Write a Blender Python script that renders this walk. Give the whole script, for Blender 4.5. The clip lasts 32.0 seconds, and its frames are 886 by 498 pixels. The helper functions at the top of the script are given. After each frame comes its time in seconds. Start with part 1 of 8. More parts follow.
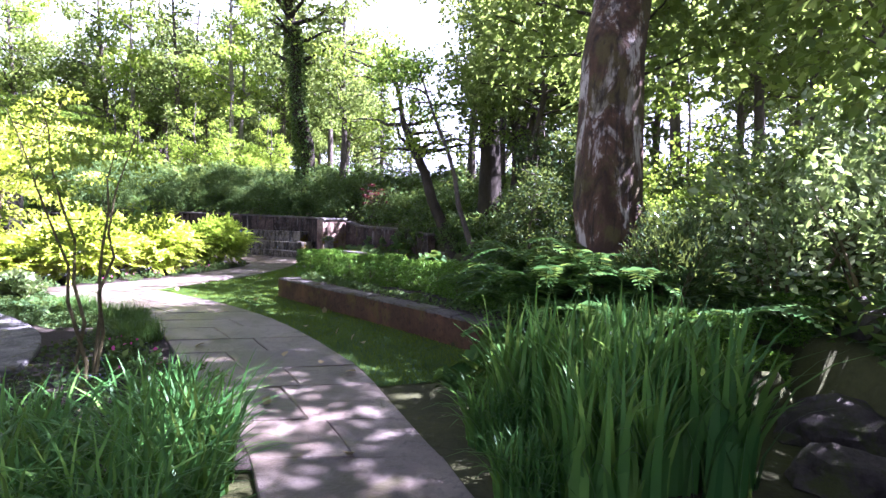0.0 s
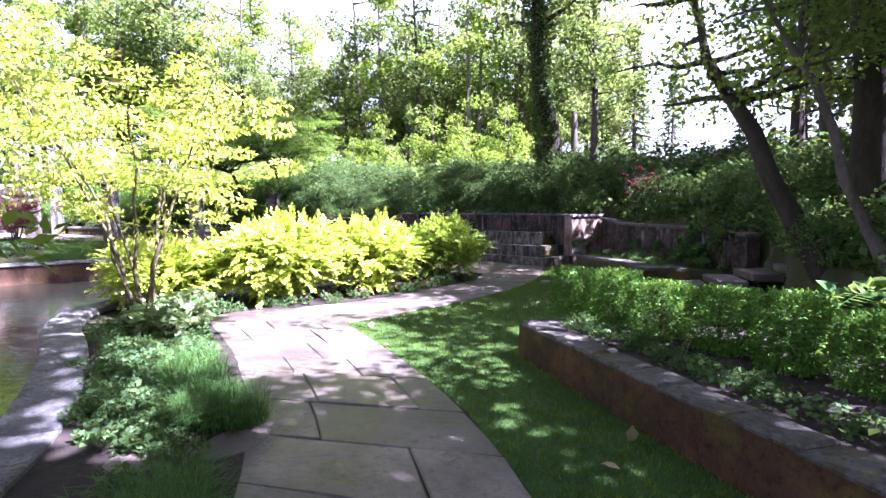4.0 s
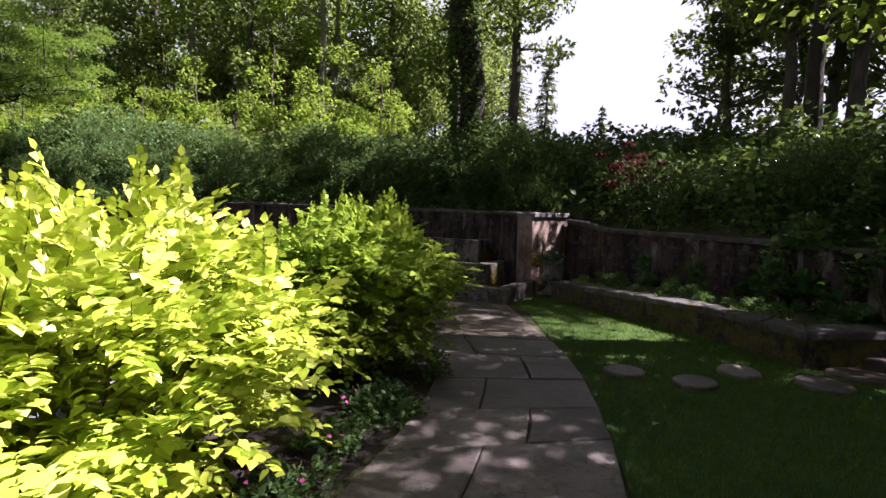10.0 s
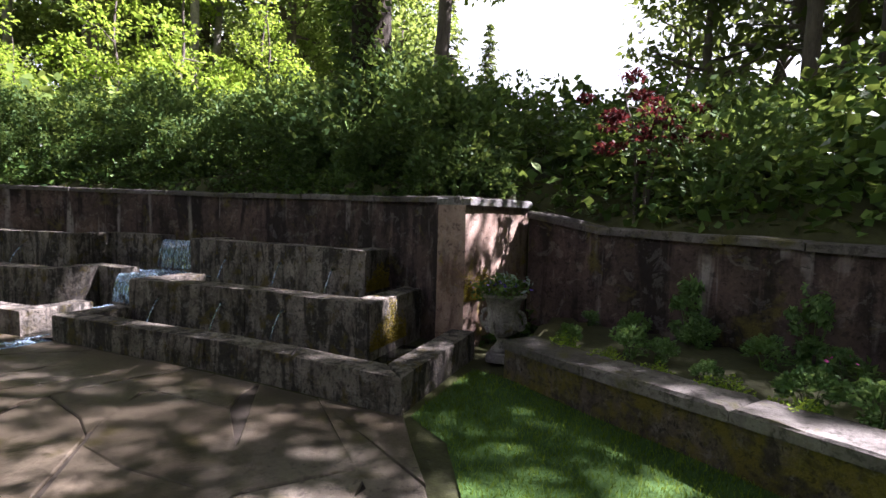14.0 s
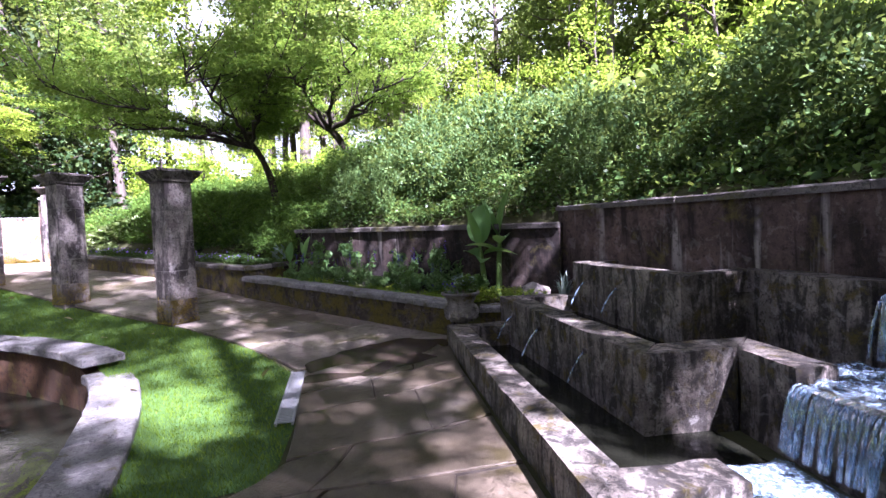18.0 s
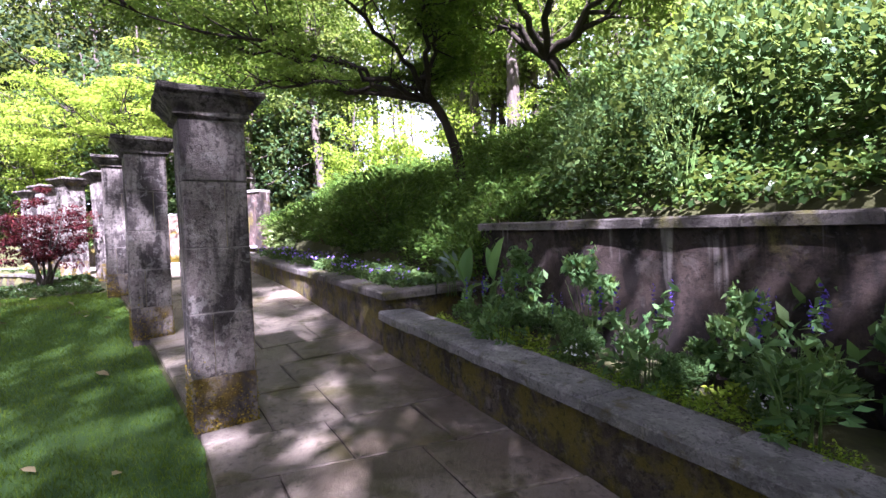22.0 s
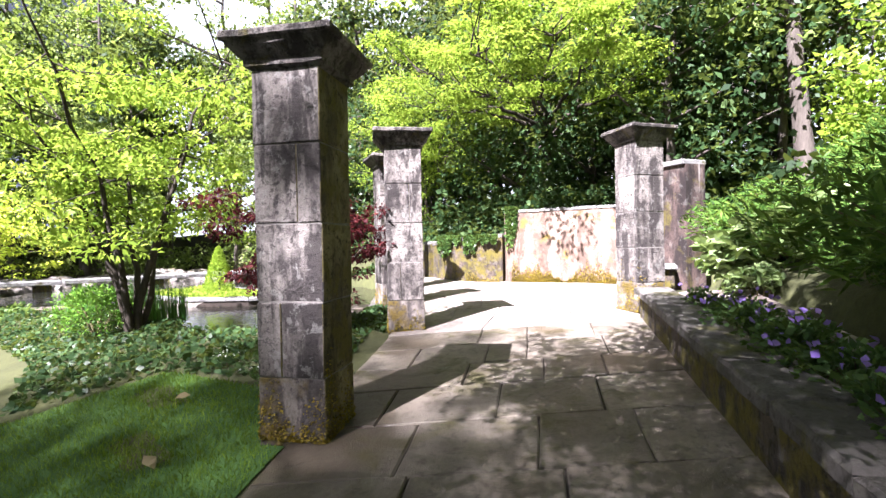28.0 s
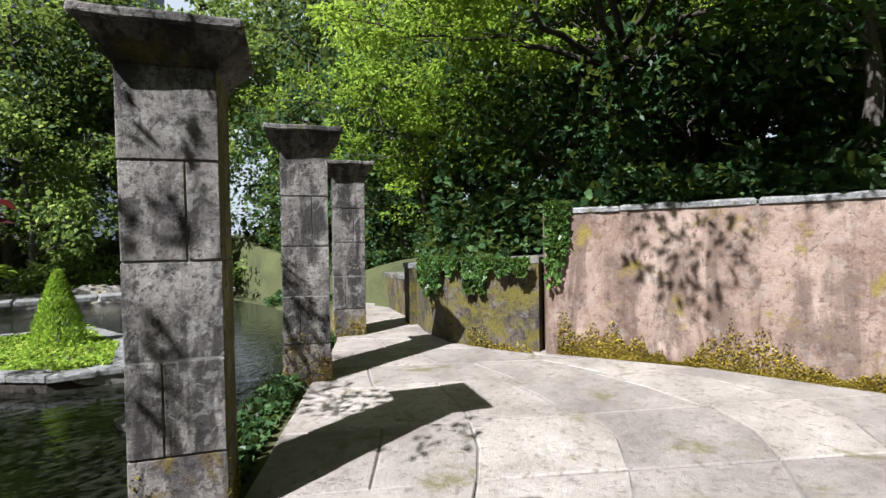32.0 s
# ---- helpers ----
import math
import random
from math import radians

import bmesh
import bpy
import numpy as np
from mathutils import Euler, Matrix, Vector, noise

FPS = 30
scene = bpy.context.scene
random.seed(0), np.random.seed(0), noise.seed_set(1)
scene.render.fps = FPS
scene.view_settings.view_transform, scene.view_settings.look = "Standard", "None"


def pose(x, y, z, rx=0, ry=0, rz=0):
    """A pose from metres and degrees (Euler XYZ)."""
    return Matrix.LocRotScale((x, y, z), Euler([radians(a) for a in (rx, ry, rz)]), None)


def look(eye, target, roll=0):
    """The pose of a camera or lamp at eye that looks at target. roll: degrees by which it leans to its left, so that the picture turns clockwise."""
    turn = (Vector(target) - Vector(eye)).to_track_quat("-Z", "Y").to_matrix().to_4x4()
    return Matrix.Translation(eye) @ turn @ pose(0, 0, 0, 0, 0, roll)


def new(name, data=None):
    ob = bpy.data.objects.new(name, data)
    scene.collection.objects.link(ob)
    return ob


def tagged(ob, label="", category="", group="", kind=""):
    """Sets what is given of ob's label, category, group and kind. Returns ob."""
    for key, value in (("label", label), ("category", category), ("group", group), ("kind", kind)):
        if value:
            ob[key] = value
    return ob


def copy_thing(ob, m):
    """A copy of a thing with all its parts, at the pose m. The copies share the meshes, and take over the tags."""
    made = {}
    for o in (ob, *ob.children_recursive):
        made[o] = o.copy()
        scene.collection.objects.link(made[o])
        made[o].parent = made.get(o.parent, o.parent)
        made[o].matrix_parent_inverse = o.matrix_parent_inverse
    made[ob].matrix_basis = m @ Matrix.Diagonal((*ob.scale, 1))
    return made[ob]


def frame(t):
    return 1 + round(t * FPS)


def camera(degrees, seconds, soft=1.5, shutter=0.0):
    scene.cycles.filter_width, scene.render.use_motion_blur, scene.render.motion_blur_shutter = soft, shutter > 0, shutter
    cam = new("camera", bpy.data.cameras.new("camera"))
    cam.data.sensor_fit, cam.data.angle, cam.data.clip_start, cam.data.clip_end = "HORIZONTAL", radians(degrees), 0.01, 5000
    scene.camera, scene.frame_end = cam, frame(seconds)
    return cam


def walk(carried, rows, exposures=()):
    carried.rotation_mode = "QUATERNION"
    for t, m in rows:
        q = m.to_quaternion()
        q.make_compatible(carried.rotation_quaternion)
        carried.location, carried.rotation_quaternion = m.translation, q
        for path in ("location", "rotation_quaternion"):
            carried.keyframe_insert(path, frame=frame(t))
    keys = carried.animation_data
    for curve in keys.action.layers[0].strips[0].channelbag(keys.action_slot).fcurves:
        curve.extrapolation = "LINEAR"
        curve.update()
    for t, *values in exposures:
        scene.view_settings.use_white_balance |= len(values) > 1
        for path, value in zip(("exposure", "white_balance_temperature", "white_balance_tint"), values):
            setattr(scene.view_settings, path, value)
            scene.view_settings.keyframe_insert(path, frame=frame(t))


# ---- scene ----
cam = camera(83.8, 32.0)
PATH = [
    (0, (-0.077, 0.03, 1.83), (-0.087, 2.026, 1.708), 1.3),
    (0.5, (-0.185, 0.659, 1.821), (-0.268, 2.653, 1.695), 1.2),
    (1, (-0.307, 1.277, 1.834), (-0.464, 3.266, 1.701), 0.8),
    (1.5, (-0.487, 1.894, 1.833), (-0.703, 3.878, 1.698), 0.6),
    (2, (-0.641, 2.514, 1.821), (-0.981, 4.479, 1.682), 0.4),
    (2.5, (-0.896, 3.181, 1.782), (-1.457, 5.096, 1.643), -0.2),
    (3, (-1.15, 3.875, 1.752), (-1.846, 5.745, 1.615), -0.5),
    (3.5, (-1.518, 4.494, 1.733), (-2.36, 6.304, 1.599), -0.7),
    (4, (-1.843, 5.105, 1.722), (-2.754, 6.88, 1.589), -0.5),
    (4.5, (-2.219, 5.737, 1.699), (-3.218, 7.465, 1.569), -0.8),
    (6.5, (-4.034, 8.12, 1.667), (-5.25, 9.703, 1.541), -1.0),
    (7, (-4.459, 8.648, 1.658), (-5.739, 10.18, 1.533), -1.2),
    (7.5, (-4.867, 9.157, 1.681), (-6.152, 10.684, 1.548), -1.3),
    (8, (-5.325, 9.718, 1.663), (-6.607, 11.247, 1.533), -1.3),
    (8.5, (-5.679, 10.272, 1.662), (-6.946, 11.813, 1.529), -1.1),
    (9, (-6.017, 10.882, 1.637), (-7.161, 12.516, 1.5), -0.7),
    (9.5, (-6.291, 11.468, 1.636), (-6.989, 13.337, 1.493), 0.5),
    (10, (-6.415, 12.107, 1.62), (-6.674, 14.085, 1.486), 1.5),
    (10.5, (-6.453, 12.81, 1.563), (-6.388, 14.805, 1.44), 2.1),
    (11, (-6.387, 13.501, 1.513), (-6.215, 15.49, 1.396), 2.3),
    (11.5, (-6.351, 14.18, 1.511), (-6.169, 16.168, 1.392), 2.3),
    (12, (-6.212, 14.839, 1.525), (-6.02, 16.826, 1.401), 2.2),
    (12.5, (-6.118, 15.606, 1.5), (-5.92, 17.592, 1.376), 2.3),
    (13, (-6.044, 16.293, 1.491), (-5.847, 18.279, 1.368), 2.4),
    (13.5, (-6.039, 16.947, 1.497), (-5.923, 18.94, 1.371), 2.2),
    (15.5, (-6.739, 19.616, 1.535), (-7.434, 21.487, 1.402), -0.7),
    (16, (-7.181, 20.129, 1.535), (-8.156, 21.871, 1.407), -1.4),
    (16.5, (-7.635, 20.609, 1.526), (-8.767, 22.253, 1.411), -1.6),
    (17, (-8.149, 21.032, 1.531), (-9.527, 22.478, 1.431), -2.0),
    (17.5, (-8.764, 21.321, 1.553), (-10.319, 22.576, 1.47), -2.1),
    (18, (-9.333, 21.588, 1.581), (-11.092, 22.536, 1.508), -2.5),
    (18.5, (-9.965, 21.799, 1.555), (-11.847, 22.473, 1.499), -2.6),
    (19, (-10.582, 22.099, 1.55), (-12.482, 22.722, 1.491), -2.7),
    (19.5, (-11.247, 22.344, 1.556), (-13.161, 22.925, 1.501), -2.6),
    (20, (-12.034, 22.522, 1.606), (-13.956, 23.074, 1.544), -2.6),
    (20.5, (-12.765, 22.757, 1.59), (-14.706, 23.238, 1.532), -2.5),
    (21, (-13.447, 22.837, 1.621), (-15.414, 23.195, 1.567), -2.5),
    (21.5, (-14.084, 23.082, 1.626), (-16.066, 23.34, 1.566), -2.5),
    (22, (-14.817, 23.102, 1.636), (-16.811, 23.243, 1.579), -2.3),
    (22.5, (-15.476, 23.148, 1.644), (-17.475, 23.122, 1.592), -2.5),
    (23, (-16.207, 23.184, 1.668), (-18.179, 22.853, 1.625), -2.8),
    (23.5, (-16.939, 23.187, 1.709), (-18.867, 22.657, 1.673), -3.1),
    (24, (-17.696, 23.109, 1.723), (-19.56, 22.384, 1.7), -3.0),
    (24.5, (-18.276, 22.924, 1.742), (-20.082, 22.07, 1.728), -2.9),
    (25, (-18.886, 22.748, 1.764), (-20.648, 21.803, 1.753), -2.4),
    (25.5, (-19.425, 22.415, 1.811), (-21.14, 21.386, 1.8), -2.2),
    (26, (-20.042, 22.046, 1.83), (-21.72, 20.958, 1.821), -2.1),
    (26.5, (-20.635, 21.644, 1.85), (-22.256, 20.473, 1.842), -1.9),
    (28.5, (-23.273, 20.221, 2.066), (-24.774, 18.899, 2.04), -0.9),
    (29, (-23.905, 19.847, 2.139), (-25.395, 18.514, 2.112), -0.8),
    (29.5, (-24.571, 19.475, 2.181), (-26.045, 18.124, 2.153), -0.8),
    (30, (-25.185, 19.04, 2.241), (-26.642, 17.67, 2.211), -0.7),
    (30.5, (-25.828, 18.597, 2.289), (-27.263, 17.205, 2.256), -0.6),
    (31, (-26.367, 18.071, 2.334), (-27.771, 16.647, 2.299), -0.6),
    (31.5, (-26.964, 17.635, 2.361), (-28.364, 16.207, 2.328), -0.9),
    (32, (-27.551, 17.234, 2.383), (-28.973, 15.827, 2.355), -0.9),
]
EXPOSURES = [(0, 3.8, 5250, 43), (1.5, 3.75, 5250, 45), (4, 3.55, 5150, 45), (7, 2.75, 5200, 38), (8.5, 2.45, 5250, 38), (10, 2.05, 5900, 34), (11, 2.05, 5900, 28), (12, 2.6, 5900, 28), (13, 2.75, 6000, 27), (16, 3.6, 5700, 38), (19, 3.5, 5400, 43), (23, 3.5, 5550, 40), (26, 3.35, 5600, 35), (29, 2.75, 5900, 20), (30, 2.25, 5800, 17), (31, 1.8, 5700, 11), (32, 1.58, 5700, 9)]
walk(cam, [(t, look(eye, target, roll)) for t, eye, target, roll in PATH], EXPOSURES)

# ---- daylight: a high sun in the east and a clear sky ----
SUN = Vector((0.653, 0.06, 0.755))
sun = new("sun", bpy.data.lights.new("sun", "SUN"))
sun.data.energy, sun.data.angle, sun.data.color = 5.0, radians(0.55), (1.0, 0.95, 0.88)
sun.matrix_world = look(SUN * 80, (0, 0, 0))
world = bpy.data.worlds.new("sky")
scene.world = world
world.use_nodes = True
_sky = world.node_tree.nodes.new("ShaderNodeTexSky")
_sky.sky_type, _sky.sun_disc = "NISHITA", False
_sky.sun_elevation, _sky.sun_rotation = radians(49), radians(85)
_sky.air_density, _sky.dust_density = 0.25, 1.6
_grey = world.node_tree.nodes.new("ShaderNodeRGBToBW")
_haze = world.node_tree.nodes.new("ShaderNodeMix")
_haze.data_type = "RGBA"
_haze.inputs[0].default_value = 0.7
world.node_tree.links.new(_sky.outputs[0], _grey.inputs[0])
world.node_tree.links.new(_sky.outputs[0], _haze.inputs[6])
world.node_tree.links.new(_grey.outputs[0], _haze.inputs[7])
world.node_tree.links.new(_haze.outputs[2], world.node_tree.nodes["Background"].inputs[0])
world.node_tree.nodes["Background"].inputs[1].default_value = 0.038
# bright haze low over the horizon beyond the woods to the north and east
_hz = bpy.data.materials.new("horizon_haze")
_hz.use_nodes = True
_hz.node_tree.nodes.clear()
_em = _hz.node_tree.nodes.new("ShaderNodeEmission")
_em.inputs[0].default_value, _em.inputs[1].default_value = (0.93, 0.97, 1.0, 1), 0.265
_hz.node_tree.links.new(_em.outputs[0], _hz.node_tree.nodes.new("ShaderNodeOutputMaterial").inputs[0])
_me = bpy.data.meshes.new("backdrop")
_az = [radians(a) for a in range(20, 251, 5)]
_me.from_pydata([(-12 + 260 * math.cos(a), 12 + 260 * math.sin(a), z) for a in _az for z in (-30, 190)], [], [(2 * i, 2 * i + 2, 2 * i + 3, 2 * i + 1) for i in range(len(_az) - 1)])
_me.materials.append(_hz)
tagged(new("backdrop", _me), "pale bright haze of the sky beyond the woods", "sky", kind="structure")

# ---- materials ----
def nodes_of(name):
    m = bpy.data.materials.new(name)
    m.use_nodes = True
    nt = m.node_tree
    nt.nodes.clear()
    out = nt.nodes.new("ShaderNodeOutputMaterial")
    return m, nt, out


def nd(nt, kind, **kw):
    n = nt.nodes.new(kind)
    for k, v in kw.items():
        n.inputs[k].default_value = v
    return n


def ramp(nt, fac, stops):
    r = nt.nodes.new("ShaderNodeValToRGB")
    nt.links.new(fac, r.inputs[0])
    e = r.color_ramp.elements
    while len(e) < len(stops):
        e.new(0.5)
    for el, (p, c) in zip(e, stops):
        el.position, el.color = p, (*c, 1) if len(c) == 3 else c
    return r.outputs[0]


def mixc(nt, fac, a, b, mode="MIX"):
    m = nt.nodes.new("ShaderNodeMix")
    m.data_type, m.blend_type = "RGBA", mode
    for sock, v in ((m.inputs[0], fac), (m.inputs[6], a), (m.inputs[7], b)):
        if isinstance(v, (int, float)):
            sock.default_value = v
        elif isinstance(v, tuple):
            sock.default_value = (*v, 1)
        else:
            nt.links.new(v, sock)
    return m.outputs[2]


def mathn(nt, op, a, b=0.0, clamp=False):
    m = nt.nodes.new("ShaderNodeMath")
    m.operation, m.use_clamp = op, clamp
    for sock, v in zip(m.inputs, (a, b)):
        if isinstance(v, (int, float)):
            sock.default_value = v
        else:
            nt.links.new(v, sock)
    return m.outputs[0]


def noise_at(nt, coord, scale, detail=4.0, rough=0.55, stretch=None, dist=0.0):
    n = nd(nt, "ShaderNodeTexNoise", Scale=scale, Detail=detail, Roughness=rough, Distortion=dist)
    if stretch:
        mp = nt.nodes.new("ShaderNodeMapping")
        mp.inputs["Scale"].default_value = stretch
        nt.links.new(coord, mp.inputs[0])
        coord = mp.outputs[0]
    nt.links.new(coord, n.inputs["Vector"])
    return n.outputs[0]


def world_pos(nt):
    return nt.nodes.new("ShaderNodeNewGeometry").outputs["Position"]


def leaf_mat(name, dark, light, tip=None, glow=0.45, rough=0.5, patch=1.2, gloss=0.12, shine=(0.36, 0.44, 0.06)):
    """Leaves: two greens mixed leaf by leaf and in larger drifts; light passes through the blade."""
    m, nt, out = nodes_of(name)
    geo = nt.nodes.new("ShaderNodeNewGeometry")
    rnd = geo.outputs["Random Per Island"]
    drift = noise_at(nt, geo.outputs["Position"], patch, 3)
    f = mathn(nt, "ADD", mathn(nt, "MULTIPLY", rnd, 0.55), mathn(nt, "MULTIPLY", drift, 0.6))
    stops = [(0.25, dark), (0.75, light)]
    if tip:
        stops.append((0.95, tip))
    c = ramp(nt, f, stops)
    p = nd(nt, "ShaderNodeBsdfPrincipled", Roughness=rough)
    p.inputs["Specular IOR Level"].default_value = gloss
    nt.links.new(c, p.inputs["Base Color"])
    tr = nt.nodes.new("ShaderNodeBsdfTranslucent")
    nt.links.new(mixc(nt, 0.35, c, shine, "MIX"), tr.inputs[0])
    mx = nt.nodes.new("ShaderNodeMixShader")
    mx.inputs[0].default_value = glow
    nt.links.new(p.outputs[0], mx.inputs[1])
    nt.links.new(tr.outputs[0], mx.inputs[2])
    nt.links.new(mx.outputs[0], out.inputs[0])
    return m


def stone_mat(name, a, b, stain=(0.05, 0.045, 0.045), moss=(0.16, 0.13, 0.02), moss_amount=0.45, streak=0.5, lichen=0.0, rough=0.9, bump=0.5, per=0.25, scale=1.0, wet=0.0, puddle=0.0, blot=0.55, drip=0.0):
    """Weathered stone: two tones, pits, run-down streaks, dark stains, moss and pale lichen."""
    m, nt, out = nodes_of(name)
    pos = world_pos(nt)
    info = nt.nodes.new("ShaderNodeObjectInfo")
    big = noise_at(nt, pos, 1.6 * scale, 5, 0.6)
    mid = noise_at(nt, pos, 9 * scale, 8, 0.75)
    pit = noise_at(nt, pos, 13 * scale, 7, 0.72, dist=0.4)
    fine = noise_at(nt, pos, 60 * scale, 4, 0.7)
    run = mathn(nt, "ADD", mathn(nt, "MULTIPLY", noise_at(nt, pos, 2.0 * scale, 5, 0.6, stretch=(1.6, 1.6, 0.3), dist=0.8), 0.55), mathn(nt, "MULTIPLY", noise_at(nt, pos, 1.1 * scale, 6, 0.7), 0.45))
    c = ramp(nt, mathn(nt, "ADD", mathn(nt, "MULTIPLY", big, 0.5), mathn(nt, "MULTIPLY", mid, 0.5)), [(0.4, a), (0.6, b)])
    shade = mathn(nt, "ADD", mathn(nt, "MULTIPLY", info.outputs["Random"], per), 1.0 - per / 2)
    vm = nt.nodes.new("ShaderNodeVectorMath")
    vm.operation = "SCALE"
    nt.links.new(c, vm.inputs[0])
    nt.links.new(shade, vm.inputs["Scale"])
    c = vm.outputs[0]
    c = mixc(nt, mathn(nt, "MULTIPLY", ramp(nt, run, [(0.47, (0, 0, 0)), (0.545, (1, 1, 1))]), streak), c, stain)
    c = mixc(nt, mathn(nt, "MULTIPLY", ramp(nt, mid, [(0.52, (0, 0, 0)), (0.6, (1, 1, 1))]), blot), c, stain)
    if lichen:
        lf = noise_at(nt, pos, 5.0 * scale, 6, 0.7, dist=0.6)
        c = mixc(nt, mathn(nt, "MULTIPLY", ramp(nt, lf, [(0.56, (0, 0, 0)), (0.6, (1, 1, 1))]), lichen), c, (0.5, 0.49, 0.46))
    if drip:
        df = noise_at(nt, pos, 2.6, 4, 0.55, stretch=(1.5, 1.5, 0.1), dist=0.15)
        dk = mathn(nt, "MULTIPLY", ramp(nt, df, [(0.6, (0, 0, 0)), (0.66, (1, 1, 1))]), ramp(nt, noise_at(nt, pos, 1.3, 4, 0.6), [(0.45, (0, 0, 0)), (0.56, (1, 1, 1))]))
        c = mixc(nt, mathn(nt, "MULTIPLY", dk, drip), c, (0.4, 0.37, 0.35))
    if moss_amount:
        mf = noise_at(nt, pos, 2.2 * scale, 6, 0.65, dist=0.4)
        k = mathn(nt, "MULTIPLY", ramp(nt, mf, [(0.6 - 0.2 * moss_amount, (0, 0, 0)), (0.68 - 0.12 * moss_amount, (1, 1, 1))]), 0.85)
        c = mixc(nt, k, c, mixc(nt, fine, moss, (moss[0] * 0.45, moss[1] * 0.5, moss[2] * 0.5)))
    c = mixc(nt, mathn(nt, "MULTIPLY", ramp(nt, pit, [(0.55, (0, 0, 0)), (0.62, (1, 1, 1))]), 0.65), c, stain)
    c = mixc(nt, mathn(nt, "MULTIPLY", fine, 0.55), c, stain, "MULTIPLY")
    p = nd(nt, "ShaderNodeBsdfPrincipled", Roughness=rough)
    p.inputs["Specular IOR Level"].default_value = 0.3 + wet
    if puddle:
        damp = ramp(nt, noise_at(nt, pos, 0.7, 5, 0.6, dist=0.5), [(0.6 - 0.25 * puddle, (0, 0, 0)), (0.7 - 0.25 * puddle, (1, 1, 1))])
        c = mixc(nt, mathn(nt, "MULTIPLY", damp, 0.75), c, mixc(nt, 1.0, c, (0.4, 0.36, 0.3), "MULTIPLY"))
        nt.links.new(mathn(nt, "SUBTRACT", rough, mathn(nt, "MULTIPLY", damp, rough - 0.34)), p.inputs["Roughness"])
    nt.links.new(c, p.inputs["Base Color"])
    h = mathn(nt, "ADD", mathn(nt, "ADD", mathn(nt, "MULTIPLY", mid, 0.6), mathn(nt, "MULTIPLY", pit, -0.6)), mathn(nt, "MULTIPLY", fine, 0.25))
    bp = nd(nt, "ShaderNodeBump", Strength=bump, Distance=0.03)
    nt.links.new(h, bp.inputs["Height"])
    nt.links.new(bp.outputs[0], p.inputs["Normal"])
    nt.links.new(p.outputs[0], out.inputs[0])
    return m


def plain_mat(name, a, b, scale=8.0, rough=0.85, bump=0.3, fine_scale=70.0, stretch=None, spec=0.3, metal=0.0):
    m, nt, out = nodes_of(name)
    pos = world_pos(nt)
    n1 = noise_at(nt, pos, scale, 6, 0.65, stretch)
    n2 = noise_at(nt, pos, fine_scale, 3, 0.7, stretch)
    c = ramp(nt, mathn(nt, "ADD", mathn(nt, "MULTIPLY", n1, 0.65), mathn(nt, "MULTIPLY", n2, 0.35)), [(0.3, a), (0.7, b)])
    p = nd(nt, "ShaderNodeBsdfPrincipled", Roughness=rough, Metallic=metal)
    p.inputs["Specular IOR Level"].default_value = spec
    nt.links.new(c, p.inputs["Base Color"])
    bp = nd(nt, "ShaderNodeBump", Strength=bump, Distance=0.03)
    nt.links.new(mathn(nt, "ADD", n1, mathn(nt, "MULTIPLY", n2, 0.5)), bp.inputs["Height"])
    nt.links.new(bp.outputs[0], p.inputs["Normal"])
    nt.links.new(p.outputs[0], out.inputs[0])
    return m


def peel_mat(name):
    """Old bark: rust-dark fissured ground, pale grey peeling plates, brown-green moss."""
    m, nt, out = nodes_of(name)
    pos = world_pos(nt)
    plate = noise_at(nt, pos, 3.4, 6, 0.68, stretch=(1, 1, 0.45), dist=0.5)
    crack = noise_at(nt, pos, 11, 6, 0.7, stretch=(1, 1, 0.25), dist=0.6)
    mossy = noise_at(nt, pos, 2.1, 5, 0.6)
    c = ramp(nt, plate, [(0.4, (0.035, 0.017, 0.009)), (0.53, (0.085, 0.045, 0.025)), (0.575, (0.34, 0.3, 0.27)), (0.72, (0.46, 0.42, 0.39))])
    c = mixc(nt, mathn(nt, "MULTIPLY", ramp(nt, mossy, [(0.52, (0, 0, 0)), (0.6, (1, 1, 1))]), 0.7), c, (0.07, 0.06, 0.015))
    c = mixc(nt, mathn(nt, "MULTIPLY", ramp(nt, crack, [(0.5, (0, 0, 0)), (0.6, (1, 1, 1))]), 0.8), c, (0.016, 0.01, 0.008))
    p = nd(nt, "ShaderNodeBsdfPrincipled", Roughness=0.95)
    nt.links.new(c, p.inputs["Base Color"])
    bp = nd(nt, "ShaderNodeBump", Strength=1.0, Distance=0.06)
    nt.links.new(mathn(nt, "SUBTRACT", plate, mathn(nt, "MULTIPLY", crack, 0.6)), bp.inputs["Height"])
    nt.links.new(bp.outputs[0], p.inputs["Normal"])
    nt.links.new(p.outputs[0], out.inputs[0])
    return m


def water_mat(name, tint, bump=0.12, scale=5.0, rough=0.03):
    m, nt, out = nodes_of(name)
    pos = world_pos(nt)
    n = noise_at(nt, pos, scale, 3, 0.5, stretch=(1, 1.6, 1), dist=0.3)
    p = nd(nt, "ShaderNodeBsdfPrincipled", Roughness=rough, IOR=1.33)
    p.inputs["Specular IOR Level"].default_value = 0.6
    p.inputs["Base Color"].default_value = (*tint, 1)
    bp = nd(nt, "ShaderNodeBump", Strength=bump, Distance=0.05)
    nt.links.new(n, bp.inputs["Height"])
    nt.links.new(bp.outputs[0], p.inputs["Normal"])
    nt.links.new(p.outputs[0], out.inputs[0])
    return m


